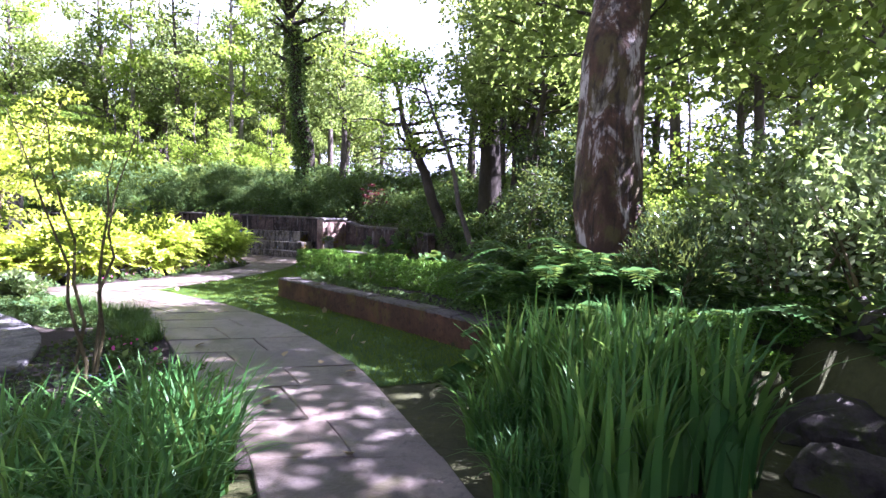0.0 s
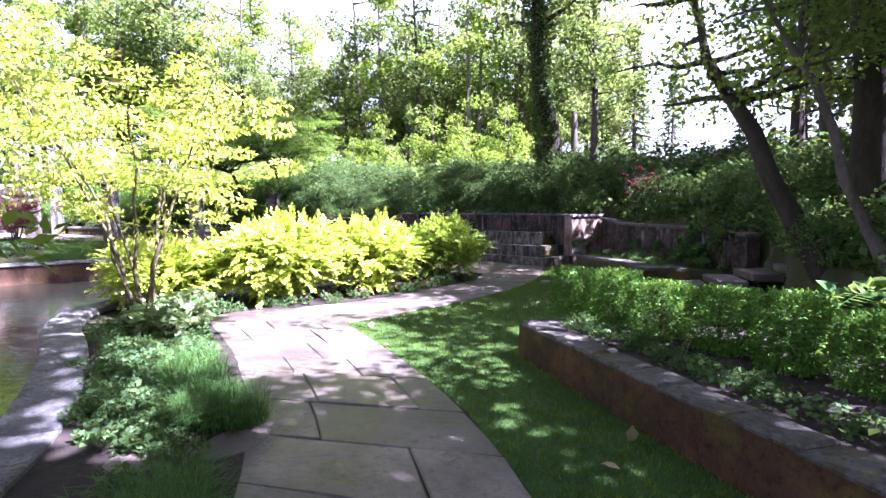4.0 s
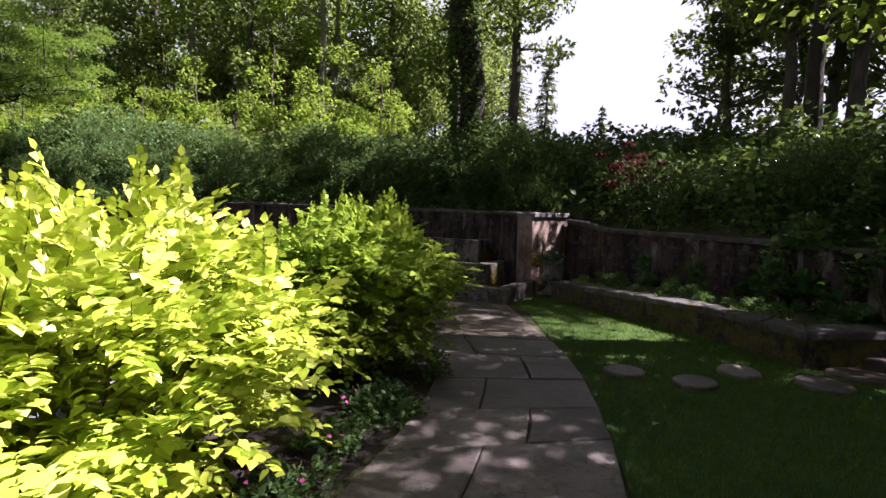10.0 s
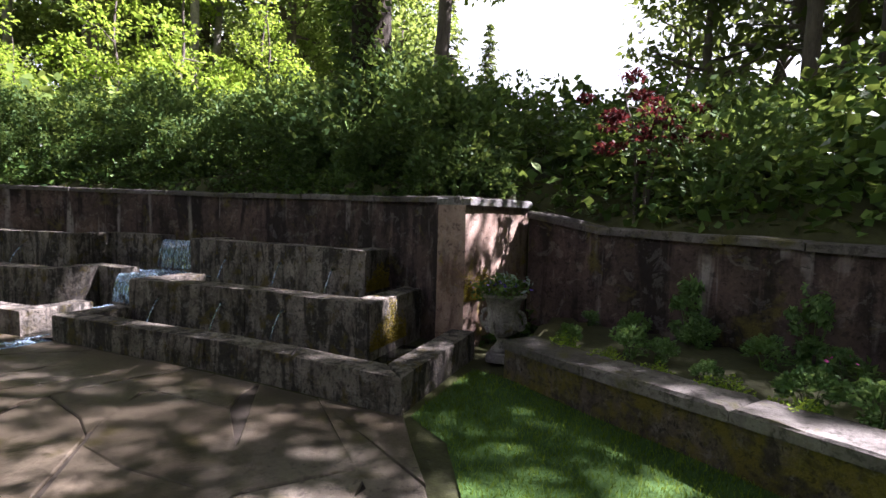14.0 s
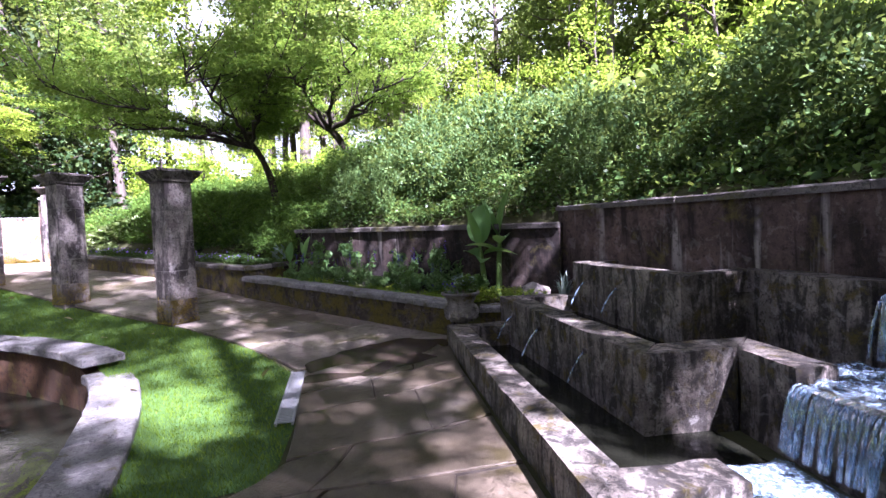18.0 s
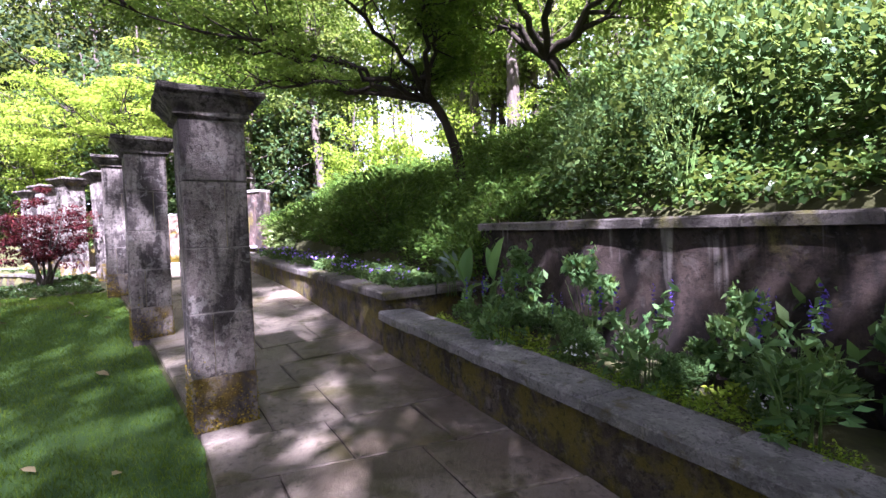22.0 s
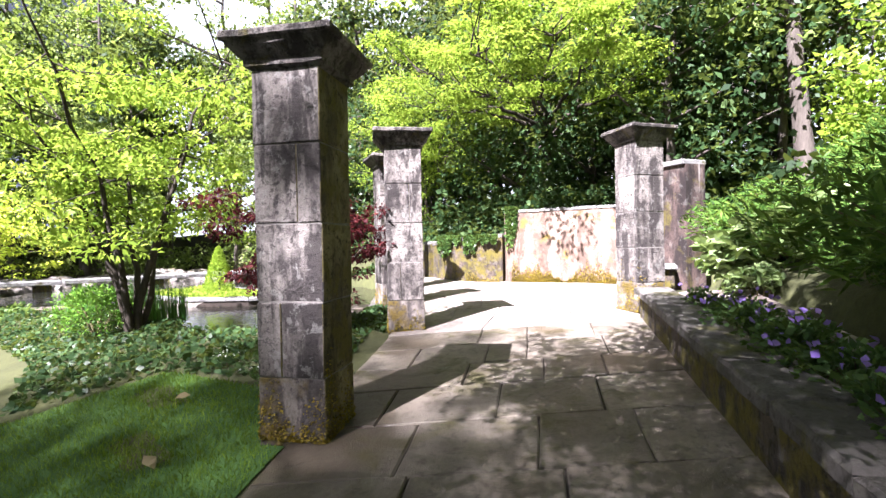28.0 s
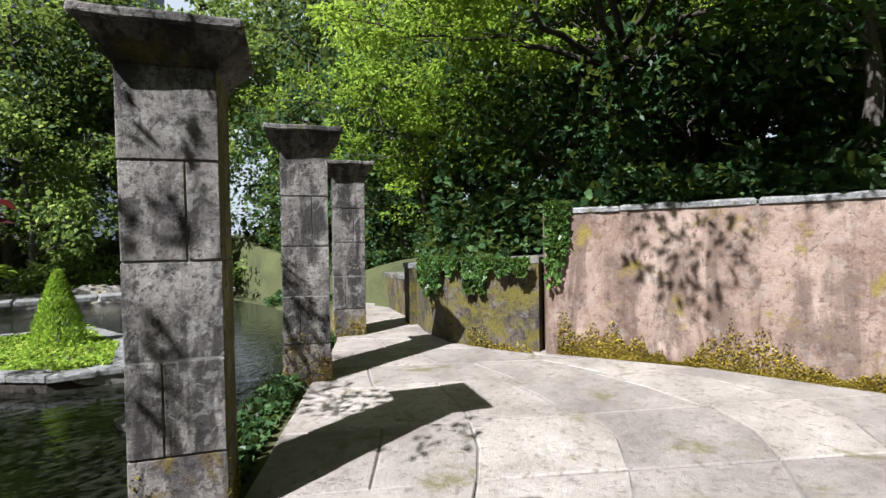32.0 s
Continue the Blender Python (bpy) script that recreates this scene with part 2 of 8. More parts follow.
def foam_mat(name, lo=0.4, hi=0.62, scale=26):
    """Running water: white where it is broken, glassy between."""
    m, nt, out = nodes_of(name)
    pos = world_pos(nt)
    n = noise_at(nt, pos, scale, 5, 0.65, stretch=(1, 1, 0.35))
    k = ramp(nt, n, [(lo, (0.12, 0.12, 0.12)), (hi, (0.95, 0.95, 0.95))])
    p = nd(nt, "ShaderNodeBsdfPrincipled", Roughness=0.25)
    p.inputs["Base Color"].default_value = (0.4, 0.56, 0.74, 1)
    gl = nd(nt, "ShaderNodeBsdfGlossy", Roughness=0.05)
    tb = nt.nodes.new("ShaderNodeBsdfTransparent")
    tb.inputs[0].default_value = (0.8, 0.88, 0.9, 1)
    wet = nt.nodes.new("ShaderNodeMixShader")
    wet.inputs[0].default_value = 0.15
    nt.links.new(tb.outputs[0], wet.inputs[1])
    nt.links.new(gl.outputs[0], wet.inputs[2])
    mx = nt.nodes.new("ShaderNodeMixShader")
    nt.links.new(k, mx.inputs[0])
    nt.links.new(wet.outputs[0], mx.inputs[1])
    nt.links.new(p.outputs[0], mx.inputs[2])
    nt.links.new(mx.outputs[0], out.inputs[0])
    return m


M_FLAGWET = stone_mat("damp_flagstone", (0.13, 0.11, 0.085), (0.26, 0.225, 0.18), stain=(0.04, 0.034, 0.026), moss=(0.1, 0.085, 0.03), moss_amount=0.3, streak=0.0, per=0.45, bump=0.7, rough=0.7, wet=0.0, puddle=1.0)
M_FLAG = stone_mat("flagstone", (0.15, 0.123, 0.11), (0.3, 0.25, 0.22), stain=(0.07, 0.06, 0.055), moss=(0.13, 0.12, 0.05), moss_amount=0.12, streak=0.0, per=0.5, bump=0.6, rough=0.5, wet=0.25, puddle=0.6)
M_FLAGPALE = stone_mat("pale_flagstone", (0.22, 0.19, 0.168), (0.42, 0.372, 0.335), stain=(0.13, 0.105, 0.088), moss=(0.2, 0.17, 0.08), moss_amount=0.08, streak=0.0, per=0.4, bump=0.7, rough=0.7, blot=0.3)
M_PILLAR = stone_mat("pillar_stone", (0.125, 0.108, 0.098), (0.41, 0.37, 0.338), stain=(0.026, 0.021, 0.021), moss_amount=0.0, streak=0.85, lichen=0.3, per=0.4, bump=1.0, blot=0.8, scale=1.8)
M_FLAGWALK = stone_mat("warm_flagstone", (0.15, 0.127, 0.102), (0.31, 0.268, 0.222), stain=(0.05, 0.04, 0.028), moss=(0.12, 0.105, 0.035), moss_amount=0.35, streak=0.0, per=0.4, bump=0.7, rough=0.62, wet=0.1, puddle=0.5)
M_CAPITAL = stone_mat("capital_stone", (0.075, 0.065, 0.058), (0.3, 0.27, 0.245), stain=(0.018, 0.015, 0.015), moss=(0.15, 0.12, 0.03), moss_amount=0.2, streak=0.8, per=0.4, bump=1.0, blot=0.9, lichen=0.15, scale=1.8)
M_PILLARFOOT = stone_mat("pillar_foot_stone", (0.16, 0.135, 0.12), (0.45, 0.4, 0.36), stain=(0.035, 0.028, 0.032), moss=(0.23, 0.155, 0.016), moss_amount=0.45, streak=0.75, per=0.3, bump=0.9, blot=0.8, scale=1.6)
M_PILLARMOSS = stone_mat("mossy_pillar_stone", (0.14, 0.118, 0.062), (0.38, 0.32, 0.17), stain=(0.032, 0.024, 0.018), moss=(0.2, 0.165, 0.03), moss_amount=0.6, streak=0.6, per=0.3, bump=1.0, blot=0.9, scale=1.7)
M_COPE = stone_mat("coping_stone", (0.15, 0.147, 0.145), (0.37, 0.362, 0.355), stain=(0.08, 0.077, 0.075), moss=(0.16, 0.14, 0.05), moss_amount=0.15, streak=0.1, per=0.3, bump=1.0, blot=0.75, lichen=0.35, scale=2.4)
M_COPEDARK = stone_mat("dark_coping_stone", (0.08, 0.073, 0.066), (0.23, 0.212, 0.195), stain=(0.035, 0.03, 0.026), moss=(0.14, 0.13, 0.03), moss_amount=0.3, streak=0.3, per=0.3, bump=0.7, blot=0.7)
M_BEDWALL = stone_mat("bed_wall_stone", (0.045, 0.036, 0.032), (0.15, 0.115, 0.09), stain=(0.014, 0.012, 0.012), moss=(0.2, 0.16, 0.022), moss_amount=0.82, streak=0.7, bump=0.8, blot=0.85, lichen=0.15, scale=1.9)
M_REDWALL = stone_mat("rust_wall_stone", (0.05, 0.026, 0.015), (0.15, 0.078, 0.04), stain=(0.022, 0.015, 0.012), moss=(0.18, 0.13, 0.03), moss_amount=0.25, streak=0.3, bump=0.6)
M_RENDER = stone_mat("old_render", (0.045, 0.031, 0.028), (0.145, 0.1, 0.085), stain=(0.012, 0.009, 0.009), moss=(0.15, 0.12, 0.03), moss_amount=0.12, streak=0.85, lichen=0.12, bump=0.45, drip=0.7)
# darker copy of the old render: its stains plus shade put into the colour
M_BACKWALL = stone_mat("shade_dark_stained_render", (0.024, 0.018, 0.016), (0.085, 0.062, 0.052), stain=(0.009, 0.007, 0.007), moss=(0.12, 0.1, 0.03), moss_amount=0.1, streak=0.85, lichen=0.06, bump=0.45, drip=0.6)
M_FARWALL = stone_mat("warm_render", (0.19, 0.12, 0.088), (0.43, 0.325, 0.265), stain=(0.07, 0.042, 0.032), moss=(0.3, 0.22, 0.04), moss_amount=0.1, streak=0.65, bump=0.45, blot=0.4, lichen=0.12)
M_URN = stone_mat("urn_stone", (0.2, 0.19, 0.17), (0.48, 0.45, 0.41), stain=(0.05, 0.045, 0.04), moss=(0.17, 0.13, 0.03), moss_amount=0.2, streak=0.3, lichen=0.3, bump=1.0, blot=0.7, scale=3)
M_FOUNTAIN = stone_mat("fountain_stone", (0.115, 0.099, 0.08), (0.43, 0.38, 0.325), stain=(0.012, 0.01, 0.0085), moss=(0.17, 0.13, 0.02), moss_amount=0.25, streak=0.85, lichen=0.28, bump=1.2, wet=0.1, blot=0.8, scale=2.2)
M_ROCK = stone_mat("rock", (0.2, 0.18, 0.16), (0.42, 0.38, 0.34), moss_amount=0.3, streak=0.1, bump=0.9)
# mossy rock copy for the path, with the shade there put into its colour
M_ROCKSHADE = stone_mat("shade_dark_mossy_rock", (0.035, 0.03, 0.027), (0.15, 0.13, 0.115), moss=(0.08, 0.1, 0.02), moss_amount=0.5, streak=0.1, bump=1.0, blot=0.7, scale=2)
M_MORTAR = plain_mat("pale_mortar", (0.09, 0.083, 0.076), (0.24, 0.22, 0.205), 9, 0.95, 0.5, 60)
M_JOINT = plain_mat("joint_dirt", (0.015, 0.012, 0.01), (0.05, 0.04, 0.03), 9, 0.95, 0.6, 60)
M_SOIL = plain_mat("soil", (0.012, 0.009, 0.008), (0.045, 0.034, 0.026), 6, 0.95, 0.9, 40)
# pale soil, sunlight on the bed's end put into the colour
M_SUNSOIL = plain_mat("sunlit_pale_soil", (0.13, 0.105, 0.085), (0.32, 0.275, 0.24), 5, 0.95, 0.9, 40)
M_GROUND = plain_mat("leaf_litter", (0.02, 0.022, 0.01), (0.07, 0.075, 0.025), 1.2, 0.95, 0.8, 18)
M_TURF = plain_mat("turf", (0.018, 0.05, 0.008), (0.05, 0.11, 0.02), 2.5, 0.9, 0.9, 60)
M_BARK = plain_mat("bark", (0.03, 0.024, 0.02), (0.13, 0.11, 0.095), 7, 0.95, 1.0, 40, stretch=(1, 1, 0.22))
M_BARKDARK = plain_mat("dark_bark", (0.012, 0.01, 0.008), (0.06, 0.048, 0.036), 7, 0.95, 1.0, 40, stretch=(1, 1, 0.3))
M_BARKMOSS = peel_mat("mossy_bark")
M_BIRCH = plain_mat("pale_bark", (0.07, 0.06, 0.052), (0.27, 0.25, 0.225), 5, 0.9, 0.5, 30, stretch=(1, 1, 2.0))
M_STEM = plain_mat("stem", (0.05, 0.045, 0.02), (0.16, 0.13, 0.06), 20, 0.8, 0.3, 80)
M_STEMG = plain_mat("green_stem", (0.05, 0.1, 0.02), (0.12, 0.2, 0.05), 20, 0.6, 0.2, 80)
M_POOL = water_mat("pool_water", (0.012, 0.013, 0.009), 0.2, 4)
M_FOAM = foam_mat("falling_water", 0.5, 0.7, 34)
M_FROTH = foam_mat("froth", 0.46, 0.66, 30)
M_RILL = water_mat("rill_water", (0.03, 0.027, 0.02), 0.5, 9, 0.18)
M_GRATE = plain_mat("grey_grate", (0.2, 0.21, 0.22), (0.34, 0.35, 0.36), 30, 0.5, 0.1, 90)
L_FOREST = leaf_mat("forest_leaf", (0.03, 0.06, 0.018), (0.16, 0.23, 0.06), (0.42, 0.48, 0.18), glow=0.52, patch=0.35)
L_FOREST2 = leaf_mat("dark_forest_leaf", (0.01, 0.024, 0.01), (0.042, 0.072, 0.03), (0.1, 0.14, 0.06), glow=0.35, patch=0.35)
# dark shrubs, and foliage by court and pond whose shade is in the colour
L_DARK = leaf_mat("dark_and_shaded_leaf", (0.01, 0.026, 0.01), (0.042, 0.08, 0.03), (0.12, 0.18, 0.07), glow=0.28, rough=0.35, patch=0.6)
L_LIME = leaf_mat("lime_leaf", (0.08, 0.16, 0.015), (0.26, 0.37, 0.04), (0.45, 0.52, 0.1), glow=0.5, patch=0.8)
L_YELLOW = leaf_mat("golden_leaf", (0.27, 0.4, 0.02), (0.62, 0.69, 0.08), (0.8, 0.82, 0.32), glow=0.28, patch=1.0)
L_YGREEN = leaf_mat("yellow_green_leaf", (0.085, 0.18, 0.017), (0.26, 0.39, 0.034), (0.42, 0.5, 0.06), glow=0.4)
L_GREENGOLD = leaf_mat("green_gold_leaf", (0.12, 0.23, 0.018), (0.36, 0.48, 0.045), (0.55, 0.62, 0.09), glow=0.4)
L_SPECK = leaf_mat("speckled_leaf", (0.05, 0.11, 0.03), (0.26, 0.34, 0.14), (0.55, 0.6, 0.42), glow=0.35, rough=0.3, gloss=0.5)
L_MAPLE = leaf_mat("maple_leaf", (0.033, 0.098, 0.013), (0.118, 0.225, 0.032), (0.23, 0.34, 0.055), glow=0.55)
L_RED = leaf_mat("red_maple_leaf", (0.02, 0.006, 0.008), (0.07, 0.015, 0.018), (0.17, 0.045, 0.035), glow=0.3, shine=(0.2, 0.03, 0.025))
L_IVY = leaf_mat("ivy_leaf", (0.017, 0.042, 0.014), (0.08, 0.15, 0.038), (0.18, 0.26, 0.07), glow=0.28, rough=0.32, patch=0.7)
L_SHRUB = leaf_mat("shrub_leaf", (0.022, 0.055, 0.02), (0.085, 0.155, 0.05), (0.2, 0.3, 0.1), glow=0.35, patch=1.5)
L_HEDGE = leaf_mat("box_leaf", (0.03, 0.095, 0.012), (0.115, 0.25, 0.03), (0.22, 0.4, 0.06), glow=0.25, rough=0.35, patch=2.0)
L_GRASS = leaf_mat("grass_blade", (0.034, 0.076, 0.006), (0.11, 0.185, 0.014), (0.22, 0.285, 0.026), glow=0.4, patch=1.0)
L_IRIS = leaf_mat("iris_leaf", (0.02, 0.085, 0.022), (0.08, 0.21, 0.05), (0.2, 0.38, 0.07), glow=0.4, rough=0.35)
L_FERN = leaf_mat("fern_leaf", (0.02, 0.07, 0.015), (0.075, 0.17, 0.04), (0.14, 0.25, 0.07), glow=0.4)
L_BED = leaf_mat("bedding_leaf", (0.035, 0.1, 0.035), (0.13, 0.24, 0.085), (0.27, 0.38, 0.16), glow=0.4, patch=2.0)
L_PALE = leaf_mat("silver_leaf", (0.1, 0.15, 0.12), (0.3, 0.37, 0.34), glow=0.2, shine=(0.2, 0.3, 0.15))
L_BANANA = leaf_mat("banana_leaf", (0.05, 0.14, 0.04), (0.14, 0.28, 0.09), glow=0.45, rough=0.35)
L_PURPLE = leaf_mat("purple_petal", (0.14, 0.08, 0.34), (0.34, 0.24, 0.62), glow=0.3, shine=(0.3, 0.22, 0.55))
L_BLUE = leaf_mat("deep_blue_petal", (0.03, 0.02, 0.18), (0.12, 0.07, 0.36), glow=0.3, shine=(0.1, 0.06, 0.4))
L_PINK = leaf_mat("pink_petal", (0.5, 0.03, 0.2), (0.7, 0.12, 0.4), glow=0.3, shine=(0.6, 0.08, 0.3))
L_WHITE = leaf_mat("white_petal", (0.6, 0.6, 0.56), (0.8, 0.8, 0.76), glow=0.3, shine=(0.7, 0.7, 0.66))
L_NEEDLE = leaf_mat("juniper_needle", (0.02, 0.06, 0.012), (0.09, 0.18, 0.03), (0.2, 0.3, 0.06), glow=0.3, patch=0.9)
M_WET = plain_mat("wet_silt", (0.012, 0.009, 0.007), (0.045, 0.034, 0.026), 2.5, 0.16, 0.08, 30, spec=0.5)
L_DEAD = leaf_mat("fallen_leaf", (0.18, 0.12, 0.05), (0.4, 0.33, 0.2), glow=0.2)

# ---- helpers for building ----
RNG = np.random.default_rng(7)


def mesh_of(name, verts, faces, mat):
    """A mesh from an array of points and an array of equal-sided faces, or a list of faces."""
    me = bpy.data.meshes.new(name)
    verts = np.asarray(verts, np.float32)
    if isinstance(faces, np.ndarray):
        n, k = faces.shape
        me.vertices.add(len(verts))
        me.vertices.foreach_set("co", verts.ravel())
        me.loops.add(n * k)
        me.loops.foreach_set("vertex_index", faces.astype(np.int32).ravel())
        me.polygons.add(n)
        me.polygons.foreach_set("loop_start", np.arange(0, n * k, k, dtype=np.int32))
        me.polygons.foreach_set("loop_total", np.full(n, k, np.int32))
        me.update(calc_edges=True)
    else:
        me.from_pydata(verts.tolist(), [], faces)
        me.update()
    me.materials.append(mat)
    return me


def put(name, me, parent=None, m=None, label="", category="", group="", kind=""):
    ob = new(name, me)
    if parent is not None:
        ob.parent = parent
    if m is not None:
        ob.matrix_basis = m
    return tagged(ob, label, category, group, kind)


def part(name, bm, material, parent, label=""):
    me = bpy.data.meshes.new(name)
    bm.to_mesh(me)
    bm.free()
    me.materials.append(material)
    ob = new(name, me)
    ob.parent = parent
    return tagged(ob, label)


def thing(name, x, y, z, label, category, group="", turn=0.0):
    ob = new(name)
    ob.empty_display_size = 0.1
    ob.matrix_basis = pose(x, y, z, 0, 0, turn)
    return tagged(ob, label, category, group)


def smooth(me):
    me.polygons.foreach_set("use_smooth", np.ones(len(me.polygons), bool))
    return me


def lerp_line(pts, n):
    """n points spaced evenly along a polyline."""
    pts = np.asarray(pts, float)
    seg = np.r_[0, np.cumsum(np.linalg.norm(np.diff(pts, axis=0), axis=1))]
    t = np.linspace(0, seg[-1], n)
    return np.stack([np.interp(t, seg, pts[:, k]) for k in range(pts.shape[1])], 1)


def length_of(pts):
    return float(np.linalg.norm(np.diff(np.asarray(pts, float), axis=0), axis=1).sum())


def curve_line(pts, n, rounds=2):
    """A polyline with its corners rounded, as n even points."""
    p = np.asarray(pts, float)
    for _ in range(rounds):
        a, b = p[:-1], p[1:]
        q = np.empty((2 * len(a), p.shape[1]))
        q[0::2], q[1::2] = 0.75 * a + 0.25 * b, 0.25 * a + 0.75 * b
        p = np.vstack([p[:1], q, p[-1:]])
    return lerp_line(p, n)


def normals2(p):
    """Unit normals to the left of a line in plan."""
    d = np.gradient(p[:, :2], axis=0)
    d /= np.linalg.norm(d, axis=1)[:, None] + 1e-9
    return np.stack([-d[:, 1], d[:, 0]], 1)


def corner_offset(pts, w):
    """The line moved w to its left, with mitred corners."""
    p = np.asarray(pts, float)[:, :2]
    d = np.diff(p, axis=0)
    d /= np.linalg.norm(d, axis=1)[:, None]
    n = np.stack([-d[:, 1], d[:, 0]], 1)
    out = []
    for i in range(len(p)):
        a, b = n[max(i - 1, 0)], n[min(i, len(n) - 1)]
        m = a + b
        m /= max(np.dot(m, m) / 2, 0.4)
        out.append(p[i] + w * m)
    return np.array(out)


def prism(bottom, top):
    """Points and faces of a solid between two rings of equally many points."""
    n = len(bottom)
    f = [tuple(range(n - 1, -1, -1)), tuple(range(n, 2 * n))]
    f += [(i, (i + 1) % n, n + (i + 1) % n, n + i) for i in range(n)]
    return np.vstack([bottom, top]), f


def rough_box(sx, sy, sz, bevel=0.012, cuts=2, amp=0.006, seed=0):
    """A worn block with its middle at the origin: rounded edges and an uneven face."""
    bm = bmesh.new()
    bmesh.ops.create_cube(bm, size=1)
    bmesh.ops.scale(bm, vec=(sx, sy, sz), verts=bm.verts)
    bmesh.ops.bevel(bm, geom=bm.edges[:], offset=bevel, segments=1, affect="EDGES")
    if cuts:
        long_edges = [e for e in bm.edges if e.calc_length() > 3 * bevel]
        bmesh.ops.subdivide_edges(bm, edges=long_edges, cuts=cuts, use_grid_fill=True)
    for v in bm.verts:
        v.co += Vector(noise.noise_vector(v.co * 6 + Vector((seed * 7.3, seed, 0)))) * amp
    return bm


def wall_run(name, pts, bottoms, tops, thick, mat, parent, label="", spacing=0.4, amp=0.01):
    """A length of wall: pts is the line of its face, the body lies to the left of it."""
    L = length_of(pts)
    n = max(2, int(L / spacing) + 1)
    outer = np.asarray(pts, float)[:, :2]
    inner = corner_offset(pts, thick)
    key = np.r_[0, np.cumsum(np.linalg.norm(np.diff(outer, axis=0), axis=1))]
    t = np.unique(np.r_[np.linspace(0, key[-1], n), key])
    o = np.stack([np.interp(t, key, outer[:, k]) for k in (0, 1)], 1)
    i = np.stack([np.interp(t, key, inner[:, k]) for k in (0, 1)], 1)
    zb = np.interp(t, key, np.broadcast_to(bottoms, len(key)))
    zt = np.interp(t, key, np.broadcast_to(tops, len(key)))
    rows = []
    for a, b, z0, z1 in zip(o, i, zb, zt):
        zs = [z0, z0 + 0.35 * (z1 - z0), z0 + 0.7 * (z1 - z0), z1]
        ring = [(*a, z) for z in zs] + [(*b, z) for z in reversed(zs)]
        rows.append(ring)
    v = np.array(rows)
    for r in v:
        for q in r[:4]:
            k = noise.noise_vector(Vector(q) * 2.3)
            q[0] += k[0] * amp
            q[1] += k[1] * amp
    m, k = v.shape[0], v.shape[1]
    f = [(a * k + b, a * k + (b + 1) % k, (a + 1) * k + (b + 1) % k, (a + 1) * k + b) for a in range(m - 1) for b in range(k)]
    f += [tuple(range(k - 1, -1, -1)), tuple((m - 1) * k + b for b in range(k))]
    me = mesh_of(name, v.reshape(-1, 3), f, mat)
    return put(name, me, parent, label=label)


def coping_run(pts, z, wide, high, mat, parent, over=0.04, piece=0.7, name="coping_stone", gap=0.008, seed=1):
    """Coping stones end to end along a line; the line is the wall's outer face, the stones lie to the left of it."""
    rng = np.random.default_rng(seed)
    P = np.asarray(pts, float)[:, :2]
    key = np.r_[0, np.cumsum(np.linalg.norm(np.diff(P, axis=0), axis=1))]
    zz = np.broadcast_to(z, len(key))
    O_, I_ = corner_offset(P, -over), corner_offset(P, wide - over)
    cuts = [0.0]
    for a, b in zip(key[:-1], key[1:]):
        sharp = 1 if b - a > 0.5 else 0
        n = max(1, round((b - a) / piece)) if sharp else 1
        cuts += list(a + (b - a) * np.arange(1, n + 1) / n)
    if len(key) > 8:
        n = max(1, round(key[-1] / piece))
        cuts = list(np.linspace(0, key[-1], n + 1))
        cuts[1:-1] = np.array(cuts[1:-1]) + rng.uniform(-0.12, 0.12, n - 1) * piece
    at = lambda line, t: np.array([np.interp(t, key, line[:, 0]), np.interp(t, key, line[:, 1])])  # noqa: E731
    for a, b in zip(cuts[:-1], cuts[1:]):
        a2, b2 = a + gap / 2, b - gap / 2
        if b2 - a2 < 0.05:
            continue
        mid = [t for t in np.linspace(a2, b2, 5)]
        ring = [at(O_, t) for t in mid] + [at(I_, t) for t in reversed(mid)]
        zs = [np.interp(t, key, zz) for t in mid]
        zs = np.array(zs + zs[::-1]) + rng.uniform(-0.006, 0.006)
        ring = np.array(ring) + rng.normal(0, 0.006, (10, 2))
        c = ring.mean(0)
        top_ring = c + (ring - c) * (1 - 0.03 / max(wide, 0.2))
        v = np.vstack([np.c_[ring, zs - high], np.c_[ring, zs - 0.018], np.c_[top_ring, zs + rng.normal(0, 0.004, 10)]])
        k = 10
        f = [tuple(range(k - 1, -1, -1)), tuple(range(2 * k, 3 * k))]
        for lv in (0, 1):
            f += [(lv * k + i, lv * k + (i + 1) % k, (lv + 1) * k + (i + 1) % k, (lv + 1) * k + i) for i in range(k)]
        put(name, mesh_of(name, v, f, mat), parent)


def tube(pts, radii, seg=8):
    """Points and faces of a tapering stem along a line in space."""
    p = np.asarray(pts, float)
    r = np.broadcast_to(radii, len(p))
    d = np.gradient(p, axis=0)
    d /= np.linalg.norm(d, axis=1)[:, None] + 1e-9
    ref = np.where(np.abs(d[:, 2:3]) > 0.9, np.array([[1.0, 0, 0]]), np.array([[0, 0, 1.0]]))
    a = np.cross(d, ref)
    a /= np.linalg.norm(a, axis=1)[:, None] + 1e-9
    b = np.cross(d, a)
    ang = np.linspace(0, 2 * np.pi, seg, endpoint=False)
    v = p[:, None] + r[:, None, None] * (np.cos(ang)[None, :, None] * a[:, None] + np.sin(ang)[None, :, None] * b[:, None])
    n = len(p)
    i, j = np.meshgrid(np.arange(n - 1), np.arange(seg), indexing="ij")
    f = np.stack([i * seg + j, i * seg + (j + 1) % seg, (i + 1) * seg + (j + 1) % seg, (i + 1) * seg + j], -1).reshape(-1, 4)
    return v.reshape(-1, 3), f


def joined(pieces):
    vs, fs, at = [], [], 0
    for v, f in pieces:
        vs.append(v)
        fs.append(f + at)
        at += len(v)
    return np.vstack(vs), np.vstack(fs)


def unit(v):
    return v / (np.linalg.norm(v, axis=-1, keepdims=True) + 1e-9)


